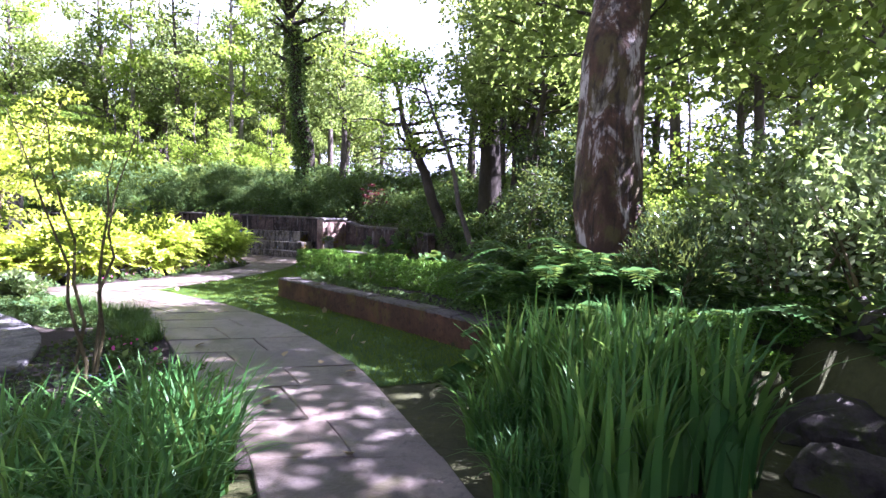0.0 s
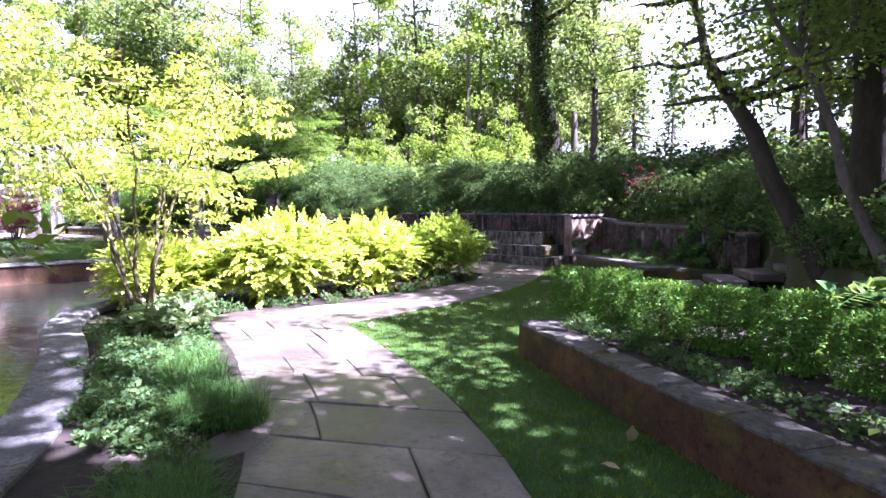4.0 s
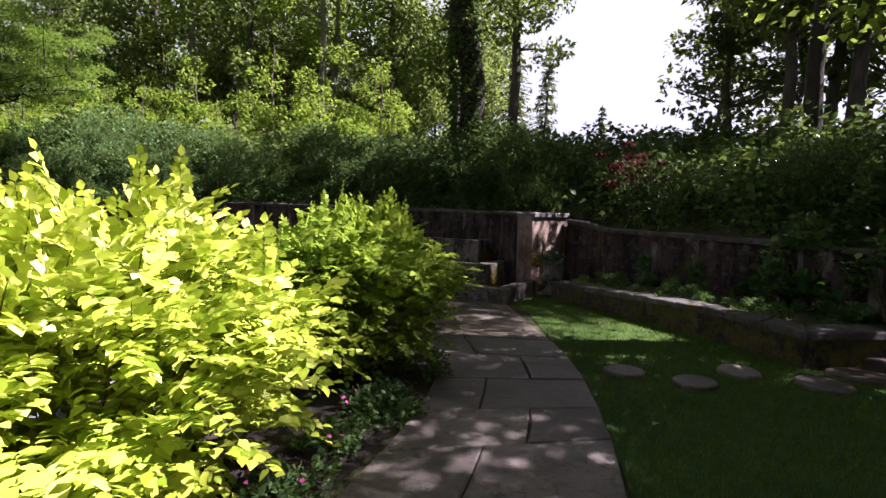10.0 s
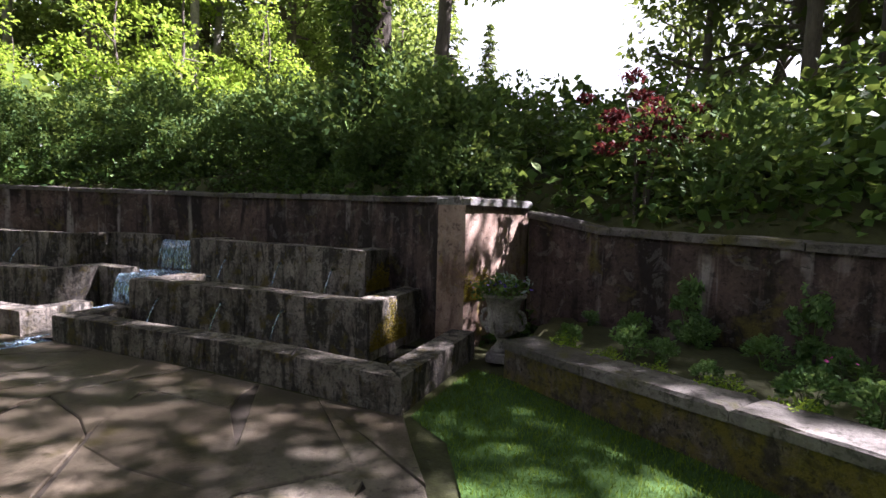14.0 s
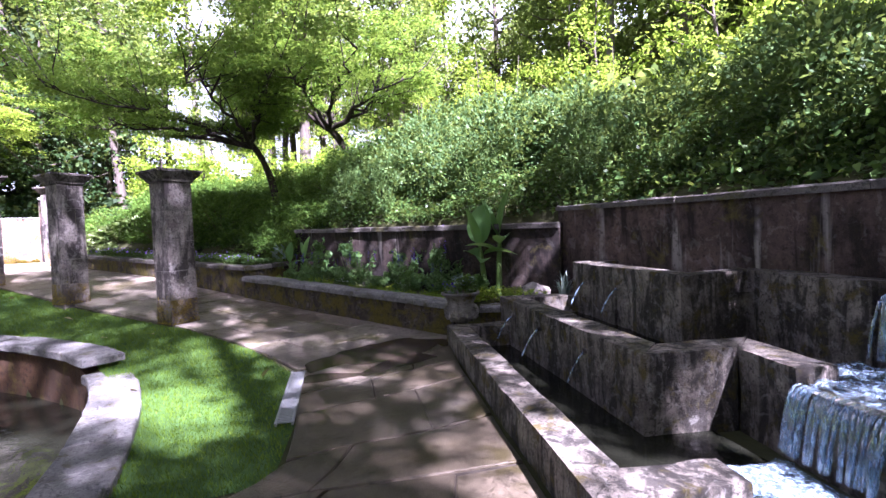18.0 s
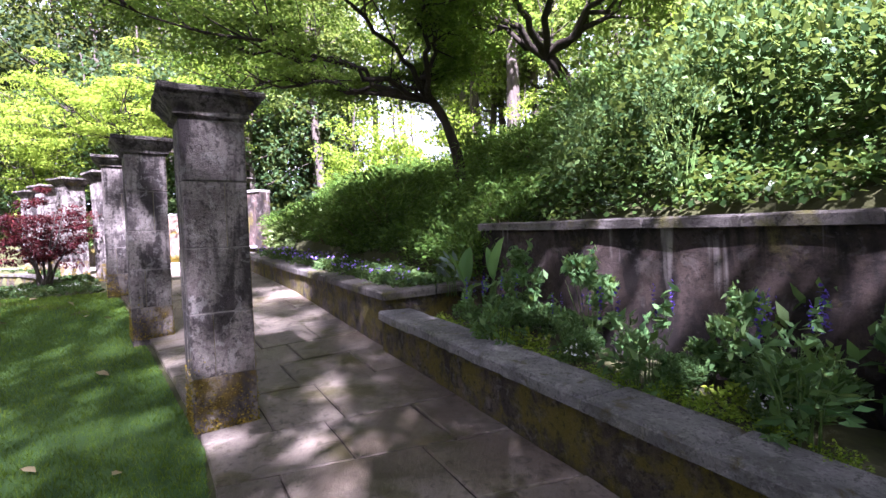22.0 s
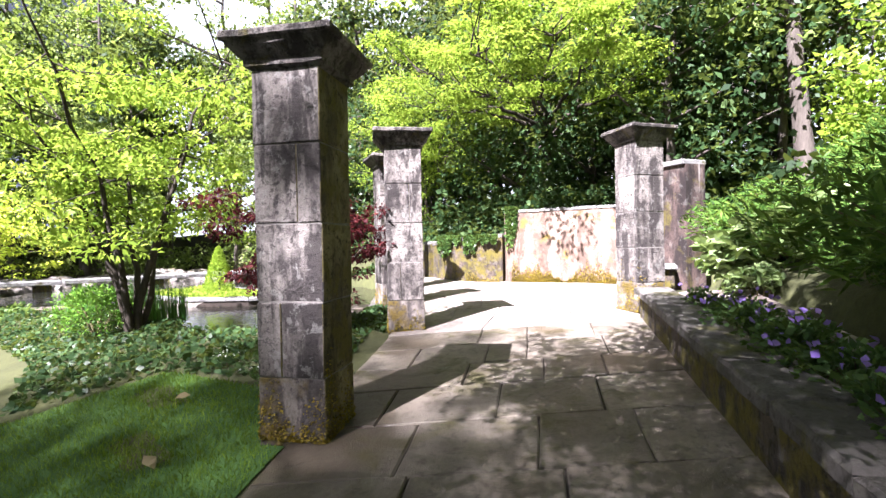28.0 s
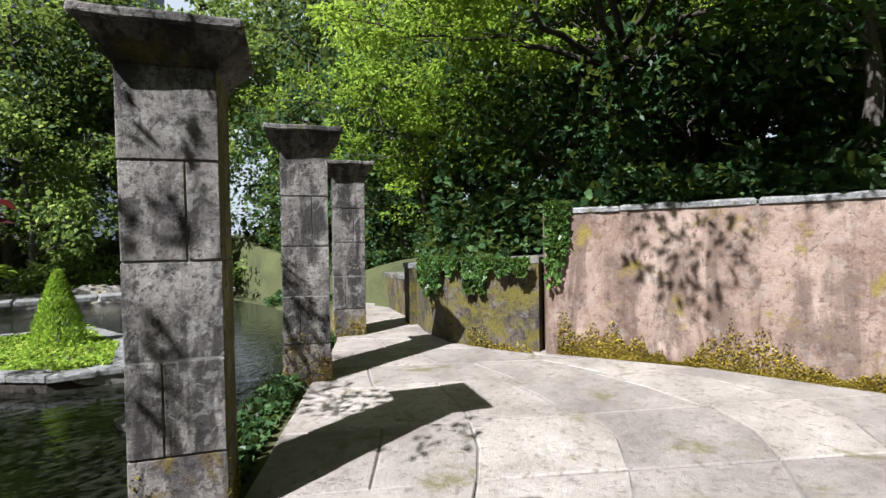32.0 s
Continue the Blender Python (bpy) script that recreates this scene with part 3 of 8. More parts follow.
def leaf_cards(P, size, rng, aspect=0.55, up=0.35, out=None, flat=0.5, spread=0.35, fold=0.18, lobed=False):
    """Points and faces of leaves at P: pointed blades that lean outward (out), with their faces turned up (flat)."""
    n = len(P)
    axis = rng.normal(0, 1, (n, 3))
    axis[:, 2] = axis[:, 2] * 0.6 + up - 0.3
    if out is not None:
        axis = unit(axis) + 1.1 * out
    axis = unit(axis)
    nor = rng.normal(0, 1, (n, 3)) + np.array([0, 0, 2.0 * flat])
    side = unit(np.cross(axis, nor))
    nor = np.cross(side, axis)
    s = (size * rng.uniform(1 - spread, 1 + spread, n))[:, None]
    w = s * aspect / 2
    base, tip = P - axis * s * 0.5, P + axis * s * 0.5 - nor * s * 0.1
    lft = P - axis * s * 0.08 + side * w + nor * w * fold
    rgt = P - axis * s * 0.08 - side * w + nor * w * fold
    if lobed:
        l2 = P + axis * s * 0.22 + side * w * 0.62 + nor * w * fold
        r2 = P + axis * s * 0.22 - side * w * 0.62 + nor * w * fold
        v = np.stack([base, rgt, r2, tip, l2, lft], 1).reshape(-1, 3)
        f = np.arange(6 * n).reshape(n, 6)
    else:
        v = np.stack([base, rgt, tip, lft], 1).reshape(-1, 3)
        f = np.arange(4 * n).reshape(n, 4)
    return v, f


def clump_points(centres, radii, per, rng, shell=0.75):
    """Leaf places round clump centres, most of them near the clump's skin, with the way outward."""
    k = np.repeat(np.arange(len(centres)), per)
    d = unit(rng.normal(0, 1, (len(k), 3)))
    r = rng.uniform(0, 1, (len(k), 1)) ** (1 / 3) * (1 - shell) + shell * rng.uniform(0.55, 1.0, (len(k), 1))
    R = np.asarray(radii)[k]
    if R.ndim == 1:
        R = R[:, None]
    return np.asarray(centres)[k] + d * r * R, d


def inside(poly, x, y):
    """Which points lie in a polygon."""
    poly = np.asarray(poly, float)[:, :2]
    x, y = np.asarray(x, float), np.asarray(y, float)
    hit = np.zeros(x.shape, bool)
    for (x0, y0), (x1, y1) in zip(poly, np.roll(poly, -1, axis=0)):
        cross = (y0 > y) != (y1 > y)
        with np.errstate(divide="ignore", invalid="ignore"):
            hit ^= cross & (x < (x1 - x0) * (y - y0) / (y1 - y0 + 1e-12) + x0)
    return hit


def to_line(line, x, y):
    """Distance from points to a polyline, and the place along it counted in vertices."""
    best = np.full(np.shape(x), 1e9)
    where = np.zeros(np.shape(x))
    L = np.asarray(line, float)[:, :2]
    for k, (a, b) in enumerate(zip(L[:-1], L[1:])):
        d = b - a
        t = np.clip(((x - a[0]) * d[0] + (y - a[1]) * d[1]) / (d @ d + 1e-12), 0, 1)
        q = np.hypot(x - a[0] - t * d[0], y - a[1] - t * d[1])
        where = np.where(q < best, k + t, where)
        best = np.minimum(q, best)
    return best, where

# ---- plan ----
FO, FU, FN = np.array([-15.37, 24.85]), np.array([0.93, -0.3675]), np.array([0.3675, 0.93])


def F(u, n):
    """A place on the fountain terrace: u along its front from the west end, n back from the front."""
    return tuple(FO + u * FU + n * FN)


PATH_L = [(-0.2, -6), (-0.35, 0), (-0.75, 1.8), (-1.19, 3.0), (-1.85, 4.05), (-2.45, 4.75), (-3.3, 5.85), (-4.1, 6.95), (-5.2, 8.0), (-6.9, 9.25), (-8.75, 10.3)]
PATH_R = [(1.5, -6), (1.1, 0), (0.55, 1.7), (0.11, 3.06), (-0.4, 4.15), (-0.98, 5.47), (-1.7, 6.5), (-2.5, 7.6), (-3.5, 8.75), (-5.0, 10.0), (-6.7, 11.2)]
BEND_L = [(-8.75, 10.32), (-9.2, 10.85), (-8.5, 11.6), (-7.8, 12.7), (-7.45, 13.9), (-7.2, 15.2), (-7.05, 16.4), (-7.15, 17.6), (-7.5, 18.7)]
BEND_R = [(-6.7, 11.22), (-6.3, 12.2), (-5.9, 13.5), (-5.65, 15.0), (-5.58, 16.8), (-5.65, 17.8), (-5.78, 18.7)]
TERR_E_L = [F(9.68, -0.03), F(7.5, 0.12), F(5.2, 0.12)]
TERR_E_R = [(-5.8, 18.72), (-7.5, 18.6), (-9.2, 18.6), (-10.6, 19.4), (-11.85, 20.45)]
TERR_W_L = [F(4.75, 0.08), F(0, -0.03), (-15.5, 25.1)]
TERR_W_R = [(-12.35, 20.75), (-12.66, 22.1), (-13.6, 22.4), (-15.25, 22.75)]
WALK_N = [(-15.5, 25.14), (-20.35, 22.86), (-24.0, 21.05), (-29.2, 18.36)]
WALK_S = [(-15.27, 22.76), (-16.5, 22.45), (-18.4, 21.65), (-20.6, 20.25), (-23.7, 18.2), (-26.7, 16.15)]
COURT_N = [(-29.22, 18.3), (-31.3, 17.95), (-33.35, 17.3), (-33.3, 15.4), (-32.75, 13.6), (-32.7, 12.2), (-33.5, 10.3), (-35.0, 8.0)]
COURT_S = [(-26.72, 16.13), (-28.3, 14.95), (-29.9, 13.05), (-31.3, 11.45), (-32.6, 9.6), (-34.0, 7.5)]
POOL = curve_line([(-4.75, 4.8), (-5.32, 5.82), (-5.98, 6.5), (-6.85, 7.12), (-8.4, 8.0), (-10.2, 8.75), (-11.7, 9.9), (-11.6, 12.3), (-10.3, 14.0), (-9.7, 16.0), (-10.0, 18.2), (-11.3, 19.9), (-12.6, 20.7),
                   (-14.25, 20.85), (-15.9, 20.78), (-17.05, 20.45), (-18.8, 19.27), (-20.65, 17.3), (-21.4, 15.8), (-22.35, 13.65), (-23.1, 10.5), (-22.6, 7.0), (-19.5, 4.2),
                   (-15, 2.2), (-10, 1.4), (-6.2, 2.2), (-5.0, 3.6), (-4.75, 4.8)], 110)
ARC = [F(-0.85, 1.98), F(0.2, 2.4), F(1.7, 2.82), F(3.0, 3.1), F(4.3, 3.2), F(5.7, 3.15), F(7.0, 2.95), F(8.3, 2.55), F(9.36, 2.08)]
ARC_BACK = [tuple(q) for q in corner_offset(ARC, 0.34)]
BANK = [((-36, 2), 1.5, 2, 0.3), ((-34.4, 8), 1.6, 2, 0.3), ((-33.35, 12), 1.9, 2, 0.3), ((-33.5, 14), 2.2, 2, 0.3), ((-34.1, 16.5), 2.2, 2, 0.3), ((-33.9, 18.4), 1.8, 2.6, 0.45), ((-30.2, 19.3), 1.45, 3.6, 0.62),
        ((-25, 21.9), 1.3, 3.8, 0.65), ((-21.1, 24.4), 1.7, 3.6, 0.7), ((-15.5, 27.25), 1.72, 3.0, 0.75), *[(q, 1.78, 2.8, 0.8) for q in ARC_BACK[:-1:2]], (F(9.1, 3.4), 1.62, 2.8, 0.8), (F(9.75, 3.8), 1.5, 3.0, 0.75),
        ((-4.1, 23.95), 1.35, 3.0, 0.7), ((-1.55, 21.45), 1.25, 3.2, 0.65), ((-0.4, 19.0), 1.0, 3.4, 0.6), ((0.4, 15.2), 0.6, 3.4, 0.5), ((1.0, 12.2), 0.55, 3.2, 0.45), ((2.4, 8.6), 0.6, 2.6, 0.4), ((3.4, 5.4), 0.6, 2.0, 0.35), ((3.6, -12), 0.5, 2.0, 0.3)]
FOOT = [b[0] for b in BANK]
FOOT_Z, FOOT_RISE, FOOT_SLOPE = ([b[k] for b in BANK] for k in (1, 2, 3))
GARDEN = FOOT + [(-36, -12)]
BED_LOW = [(-15.5, 25.15), (-20.35, 22.8), (-20.9, 24.1), (-15.4, 27.0)]
BED_HIGH = [(-20.4, 22.85), (-29.2, 18.3), (-30.2, 19.3), (-25, 21.9), (-20.9, 24.15)]
BED_EAST = [(-5.45, 22.3), (-4.3, 20.65), (-3.42, 19.25), (-3.05, 18.1), (-2.0, 18.45), (-0.6, 18.8), (-2.0, 21.9), (-4.7, 24.5), (-5.3, 23.4)]
PLANTER = [(-3.68, 10.62), (-2.9, 9.8), (-2.36, 9.2), (-1.67, 8.45), (-0.79, 7.5), (0.1, 6.5), (0.9, 5.5), (1.9, 4.2), (3.4, 4.0), (2.4, 8.6), (1.0, 12.2), (-1.4, 12.7)]
LAWN_EAST = [(-0.75, 4.9), (-0.98, 5.47), (-1.7, 6.5), (-2.5, 7.6), (-3.5, 8.75), (-5.0, 10.0), (-6.7, 11.2), (-6.3, 12.2), (-5.9, 13.5), (-5.65, 15.0), (-5.58, 16.8), (-5.78, 18.9), (-6.05, 20.9),
             F(9.7, 0.05), F(9.75, 1.4), (-5.35, 22.2), (-4.3, 20.65), (-3.42, 19.25), (-3.05, 18.1), (-2.0, 17.7), (-0.4, 17.5), (0.4, 15.2), (1.0, 12.2), (-1.4, 12.7), (-3.68, 10.62), (-2.36, 9.2), (-0.79, 7.5), (0.1, 6.5), (0.6, 5.9), (0.1, 5.2)]
LAWN_WEST = [(-12.75, 21.1), (-12.7, 22.05), (-13.6, 22.38), (-15.25, 22.7), (-16.5, 22.42), (-18.4, 21.6), (-20.6, 20.2), (-23.7, 18.15), (-25.0, 17.3), (-24.6, 15.2), (-23.4, 14.6), (-22.9, 13.9), (-21.9, 16.1), (-21.0, 17.5), (-19.0, 19.6), (-17.1, 20.55), (-15.9, 20.88), (-14.25, 20.95), (-13.2, 20.9)]

POND = [(-27.2, 14.5), (-28.2, 14.05), (-29.93, 12.35), (-31.6, 10.7), (-32.9, 8.8), (-34, 4), (-34, 0.5), (-31, -1.5), (-26.8, -1.5), (-24.9, 1.5), (-24.9, 6.5), (-25.7, 9.6), (-25.9, 11.6), (-25.6, 13.7)]


RILL = [F(4.9, 0.6), (-10.72, 23.1), (-11.4, 21.65), (-12.1, 20.6)]


def level(x, y):
    """Height of the paths and lawns."""
    x, y = np.asarray(x, float), np.asarray(y, float)
    east = np.interp(y, [7, 11, 15, 19], [0.15, 0.08, 0.06, 0.0]) * np.clip((x + 13) / 2, 0, 1)
    west = np.interp(-x, [15, 18.7, 21.4, 24, 27, 30, 33], [0, 0.22, 0.46, 0.73, 0.89, 1.0, 1.05])
    west = west * np.clip((y + 2) / 10, 0.3, 1)
    return np.maximum(east, west)


def land(x, y):
    """Height of the ground sheet: paths and lawns, beds, the pool's bed and the banks round the garden."""
    x, y = np.asarray(x, float), np.asarray(y, float)
    z = level(x, y) - 0.035
    pd, _ = to_line(POOL, x, y)
    inp = inside(POOL, x, y)
    z = np.where((x < -12) & (y > 6), np.minimum(z, 0.17 + (z - 0.17) * np.clip(pd / 2.6, 0, 1)), z)
    for bed, zz in ((BED_LOW, np.interp(-x, [15.5, 20.4], [0.42, 0.7])), (BED_HIGH, np.interp(-x, [20.4, 29.2], [0.94, 1.27])), (BED_EAST, 0.3), (PLANTER, np.interp(y, [5, 11], [0.5, 0.43]))):
        bd, _ = to_line(bed + bed[:1], x, y)
        z = np.where(inside(bed, x, y) & (bd > 0.27), zz, z)
    d, k = to_line(FOOT, x, y)
    i = np.arange(len(FOOT))
    z0, rise, slope = np.interp(k, i, FOOT_Z), np.interp(k, i, FOOT_RISE), np.interp(k, i, FOOT_SLOPE)
    bank = z0 + rise * (1 - np.exp(-slope * d / rise)) - 0.06 * np.clip(d - 7, 0, 90)
    z = np.where(inside(GARDEN, x, y), z, bank)
    z = np.where(inside(POND, x, y), 0.05, z)
    z = np.where(to_line(RILL, x, y)[0] < 0.3, -0.3, z)
    return np.where(inp | (pd < 0.1), -0.95, z)


def ground_at(x, y):
    return float(land(np.array([x]), np.array([y]))[0])

# ---- ground, lawns and water ----
gx = np.unique(np.r_[np.geomspace(3, 1500, 26) * -1 - 34, np.arange(-37, 6.01, 0.25), 6 + np.geomspace(0.6, 1500, 34)])
gy = np.unique(np.r_[-5 - np.geomspace(1, 1500, 28), np.arange(-5, 30.01, 0.25), 30 + np.geomspace(0.6, 1500, 34)])
X, Y = np.meshgrid(gx, gy, indexing="ij")
Z = land(X, Y)
bumps = np.array([noise.noise(Vector((a * 0.5, b * 0.5, 0.0))) for a, b in zip(X.ravel(), Y.ravel())]).reshape(X.shape)
Z = Z + np.where(inside(GARDEN, X, Y), 0.0, 0.22 * bumps)
ni, nj = X.shape
ii, jj = np.meshgrid(np.arange(ni - 1), np.arange(nj - 1), indexing="ij")
quad = np.stack([ii * nj + jj, (ii + 1) * nj + jj, (ii + 1) * nj + jj + 1, ii * nj + jj + 1], -1).reshape(-1, 4)
put("ground", mesh_of("ground", np.stack([X, Y, Z], -1).reshape(-1, 3), quad, M_GROUND), label="leaf-littered garden soil rising to wooded banks", category="ground", kind="structure")


def sheet(name, poly, lift, mat, step=0.25, label="", category="", kind="structure"):
    """A sheet that follows the land inside a polygon."""
    p = np.asarray(poly, float)
    bm = bmesh.new()
    f = bm.faces.new([bm.verts.new((a, b, 0)) for a, b in p])
    for axis in (0, 1):
        lo, hi = p[:, axis].min(), p[:, axis].max()
        for c in np.arange(lo + step, hi, step):
            co, no = [0, 0, 0], [0, 0, 0]
            co[axis], no[axis] = c, 1
            bmesh.ops.bisect_plane(bm, geom=bm.verts[:] + bm.edges[:] + bm.faces[:], plane_co=co, plane_no=no)
    for v in bm.verts:
        v.co.z = ground_quick(v.co.x, v.co.y) + lift
    bmesh.ops.recalc_face_normals(bm, faces=bm.faces[:])
    me = bpy.data.meshes.new(name)
    bm.to_mesh(me)
    bm.free()
    me.materials.append(mat)
    return put(name, me, label=label, category=category, kind=kind)


def ground_quick(x, y):
    pd, _ = to_line(POOL, np.array([x]), np.array([y]))
    z = float(level(x, y)) - 0.035
    if x < -12 and y > 6:
        z = min(z, 0.17 + (z - 0.17) * min(pd[0] / 2.6, 1))
    return z


lawn_a = sheet("lawn_east", LAWN_EAST, 0.012, M_TURF, 0.5, "shaded mown lawn with fallen leaves", "lawn")
sheet("border_soil", [(-1.25, 3.2), (-1.9, 4.1), (-2.5, 4.8), (-3.35, 5.9), (-4.15, 7.0), (-5.25, 8.05), (-6.95, 9.3), (-8.7, 10.3), (-9.4, 9.0), (-8.2, 8.3), (-7.0, 7.55), (-5.75, 6.7), (-5.05, 6.0), (-4.5, 4.9), (-4.4, 4.2), (-3.4, 3.0)], 0.03, M_SOIL, 0.5, "dark mulched soil of the path border", "soil")
sheet("planter_soil", [(-3.35, 10.82), (-2.7, 10.07), (-2.15, 9.46), (-1.45, 8.7), (-0.57, 7.76), (0.33, 6.76), (1.13, 5.76), (1.9, 4.95), (2.7, 5.4), (2.0, 8.4), (0.8, 11.8), (-1.3, 12.3)], 0.395, M_SOIL, 0.3, "dark soil and litter of the raised planter", "soil")
sheet("bush_border_soil", [(-9.15, 10.95), (-8.55, 11.65), (-7.85, 12.75), (-7.5, 13.95), (-7.25, 15.2), (-7.12, 16.4), (-7.25, 17.6), (-7.6, 18.6), (-9.2, 18.2), (-9.1, 16.0), (-9.7, 14.2), (-10.8, 12.4), (-10.8, 10.8)], 0.03, M_SOIL, 0.4, "dark soil under the golden bushes", "soil")
sheet("sunlit_bed_soil", [(-29.2, 18.62), (-25.2, 20.7), (-25.6, 21.3), (-30.0, 19.4), (-29.6, 18.8)], 0.36, M_SUNSOIL, 0.4, "pale soil at the end of the raised bed, sunlit tone in its colour", "soil")
lawn_b = sheet("lawn_west", LAWN_WEST, 0.012, M_TURF, 0.5, "mown lawn strip beside the pool", "lawn")

bm = bmesh.new()
bm.faces.new([bm.verts.new((a, b, -0.5)) for a, b in POOL[:-1]])
me = bpy.data.meshes.new("pool_water")
bm.to_mesh(me)
bm.free()
me.materials.append(M_POOL)
put("pool_water", me, label="dark rippled water of the garden pool", category="water", kind="structure")

bm = bmesh.new()
bm.faces.new([bm.verts.new((a, b, 0.6)) for a, b in corner_offset(POND + POND[:1], -0.15)[:-1]])
me = bpy.data.meshes.new("pond_water")
bm.to_mesh(me)
bm.free()
me.materials.append(M_POOL)
put("pond_water", me, label="dark still water of the upper pond", category="water", kind="structure")

LEDGE = [(-29.35, 9.7), (-28.4, 9.5), (-27.4, 8.2), (-27.0, 6.0), (-27.9, 4.9), (-29.6, 5.2), (-29.9, 7.5)]
bm = bmesh.new()
rim = [bm.verts.new((a, b, 0.05)) for a, b in LEDGE]
up = [bm.verts.new((a, b, 0.74 + 0.03 * math.sin(k * 2.3))) for k, (a, b) in enumerate(LEDGE)]
bm.faces.new(up)
for k in range(len(rim)):
    bm.faces.new((rim[k - 1], rim[k], up[k], up[k - 1]))
bmesh.ops.recalc_face_normals(bm, faces=bm.faces[:])
me = bpy.data.meshes.new("pond_ledge")
bm.to_mesh(me)
bm.free()
me.materials.append(M_SOIL)
put("pond_ledge", me, label="stone-edged planted ledge standing in the pond", category="ground", kind="structure")

pool_wall = thing("pool_wall", -14, 12, 0, "curved stone pool wall with pale coping", "wall")
pool_wall["kind"] = "structure"
pool_wall.matrix_basis = Matrix()
ring = POOL[::-1]
wall_run("pool_lining", ring, -0.95, np.where((ring[:, 0] > -16.85) & (ring[:, 1] > 12), -0.035, 0.1), 0.3, M_REDWALL, pool_wall, spacing=0.5)
low = [k for k, q in enumerate(ring) if q[0] > -16.75 and q[1] > 12]
coping_run(ring[:low[0] + 1], 0.24, 0.46, 0.1, M_COPE, pool_wall, over=0.08, piece=0.85, seed=4)
coping_run(ring[low[0]:low[-1] + 1], 0.06, 0.46, 0.1, M_COPE, pool_wall, over=0.08, piece=0.85, seed=14)
coping_run(ring[low[-1]:], 0.2, 0.46, 0.1, M_COPE, pool_wall, over=0.08, piece=0.85, seed=15)


# ---- walls of the raised beds ----
def bed_wall(name, pts, bottoms, tops, thick, mat, label, cope=0.4, over=0.05, piece=0.75, high=0.09, cope_mat=None, seed=2):
    w = thing(name, 0, 0, 0, label, "wall")
    w["kind"] = "structure"
    tops = np.broadcast_to(tops, len(pts)).astype(float)
    wall_run("wall_body", pts, bottoms, tops - high + 0.005, thick, mat, w)
    if cope:
        coping_run(pts, tops, cope, high, cope_mat or M_COPE, w, over=over, piece=piece, seed=seed)
    return w


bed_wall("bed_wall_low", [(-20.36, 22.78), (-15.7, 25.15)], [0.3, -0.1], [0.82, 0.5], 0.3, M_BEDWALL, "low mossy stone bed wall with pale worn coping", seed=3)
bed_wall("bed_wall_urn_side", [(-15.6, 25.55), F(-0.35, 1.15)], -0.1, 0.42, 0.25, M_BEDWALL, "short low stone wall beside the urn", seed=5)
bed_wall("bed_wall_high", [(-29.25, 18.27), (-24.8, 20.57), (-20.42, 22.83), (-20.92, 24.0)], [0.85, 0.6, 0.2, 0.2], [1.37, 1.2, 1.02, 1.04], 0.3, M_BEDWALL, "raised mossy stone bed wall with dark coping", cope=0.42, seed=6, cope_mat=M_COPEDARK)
bed_wall("back_wall_low", [(-20.95, 24.02), (-15.3, 26.9)], 0.2, [1.76, 1.64], 0.3, M_BACKWALL, "stained render wall behind the flower bed, darkened for shade", cope=0.38, seed=7, cope_mat=M_COPEDARK)
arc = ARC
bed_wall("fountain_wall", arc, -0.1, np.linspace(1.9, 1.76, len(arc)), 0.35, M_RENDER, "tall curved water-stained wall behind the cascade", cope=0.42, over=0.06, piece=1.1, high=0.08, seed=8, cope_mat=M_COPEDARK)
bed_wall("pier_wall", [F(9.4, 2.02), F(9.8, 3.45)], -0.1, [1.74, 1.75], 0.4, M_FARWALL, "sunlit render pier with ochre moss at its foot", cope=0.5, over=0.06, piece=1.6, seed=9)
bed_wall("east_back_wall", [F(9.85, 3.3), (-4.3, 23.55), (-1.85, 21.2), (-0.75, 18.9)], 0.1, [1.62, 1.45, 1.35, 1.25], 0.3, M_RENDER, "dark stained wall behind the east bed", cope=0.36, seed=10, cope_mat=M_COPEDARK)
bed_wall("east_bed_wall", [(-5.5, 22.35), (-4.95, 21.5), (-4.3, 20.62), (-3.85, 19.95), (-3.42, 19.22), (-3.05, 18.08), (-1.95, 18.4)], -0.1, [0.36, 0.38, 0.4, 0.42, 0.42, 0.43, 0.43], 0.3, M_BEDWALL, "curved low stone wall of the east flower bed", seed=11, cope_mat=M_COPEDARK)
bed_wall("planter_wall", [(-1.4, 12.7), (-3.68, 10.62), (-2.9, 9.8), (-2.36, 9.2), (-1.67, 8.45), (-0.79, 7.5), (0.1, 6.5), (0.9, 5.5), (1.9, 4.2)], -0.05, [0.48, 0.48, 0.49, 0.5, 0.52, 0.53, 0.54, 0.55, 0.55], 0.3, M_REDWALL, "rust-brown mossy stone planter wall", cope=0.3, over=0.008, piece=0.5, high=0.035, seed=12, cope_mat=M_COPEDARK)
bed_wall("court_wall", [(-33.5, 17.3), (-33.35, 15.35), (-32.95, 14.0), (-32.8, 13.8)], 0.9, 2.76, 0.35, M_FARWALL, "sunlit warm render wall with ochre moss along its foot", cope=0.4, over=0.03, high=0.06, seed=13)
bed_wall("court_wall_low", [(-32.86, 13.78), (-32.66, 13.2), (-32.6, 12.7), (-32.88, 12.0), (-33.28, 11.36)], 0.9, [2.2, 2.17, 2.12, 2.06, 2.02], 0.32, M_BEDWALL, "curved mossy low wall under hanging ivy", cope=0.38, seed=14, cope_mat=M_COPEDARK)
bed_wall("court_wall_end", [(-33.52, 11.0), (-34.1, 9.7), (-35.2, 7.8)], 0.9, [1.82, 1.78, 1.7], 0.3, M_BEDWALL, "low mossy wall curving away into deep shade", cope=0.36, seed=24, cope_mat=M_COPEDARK)
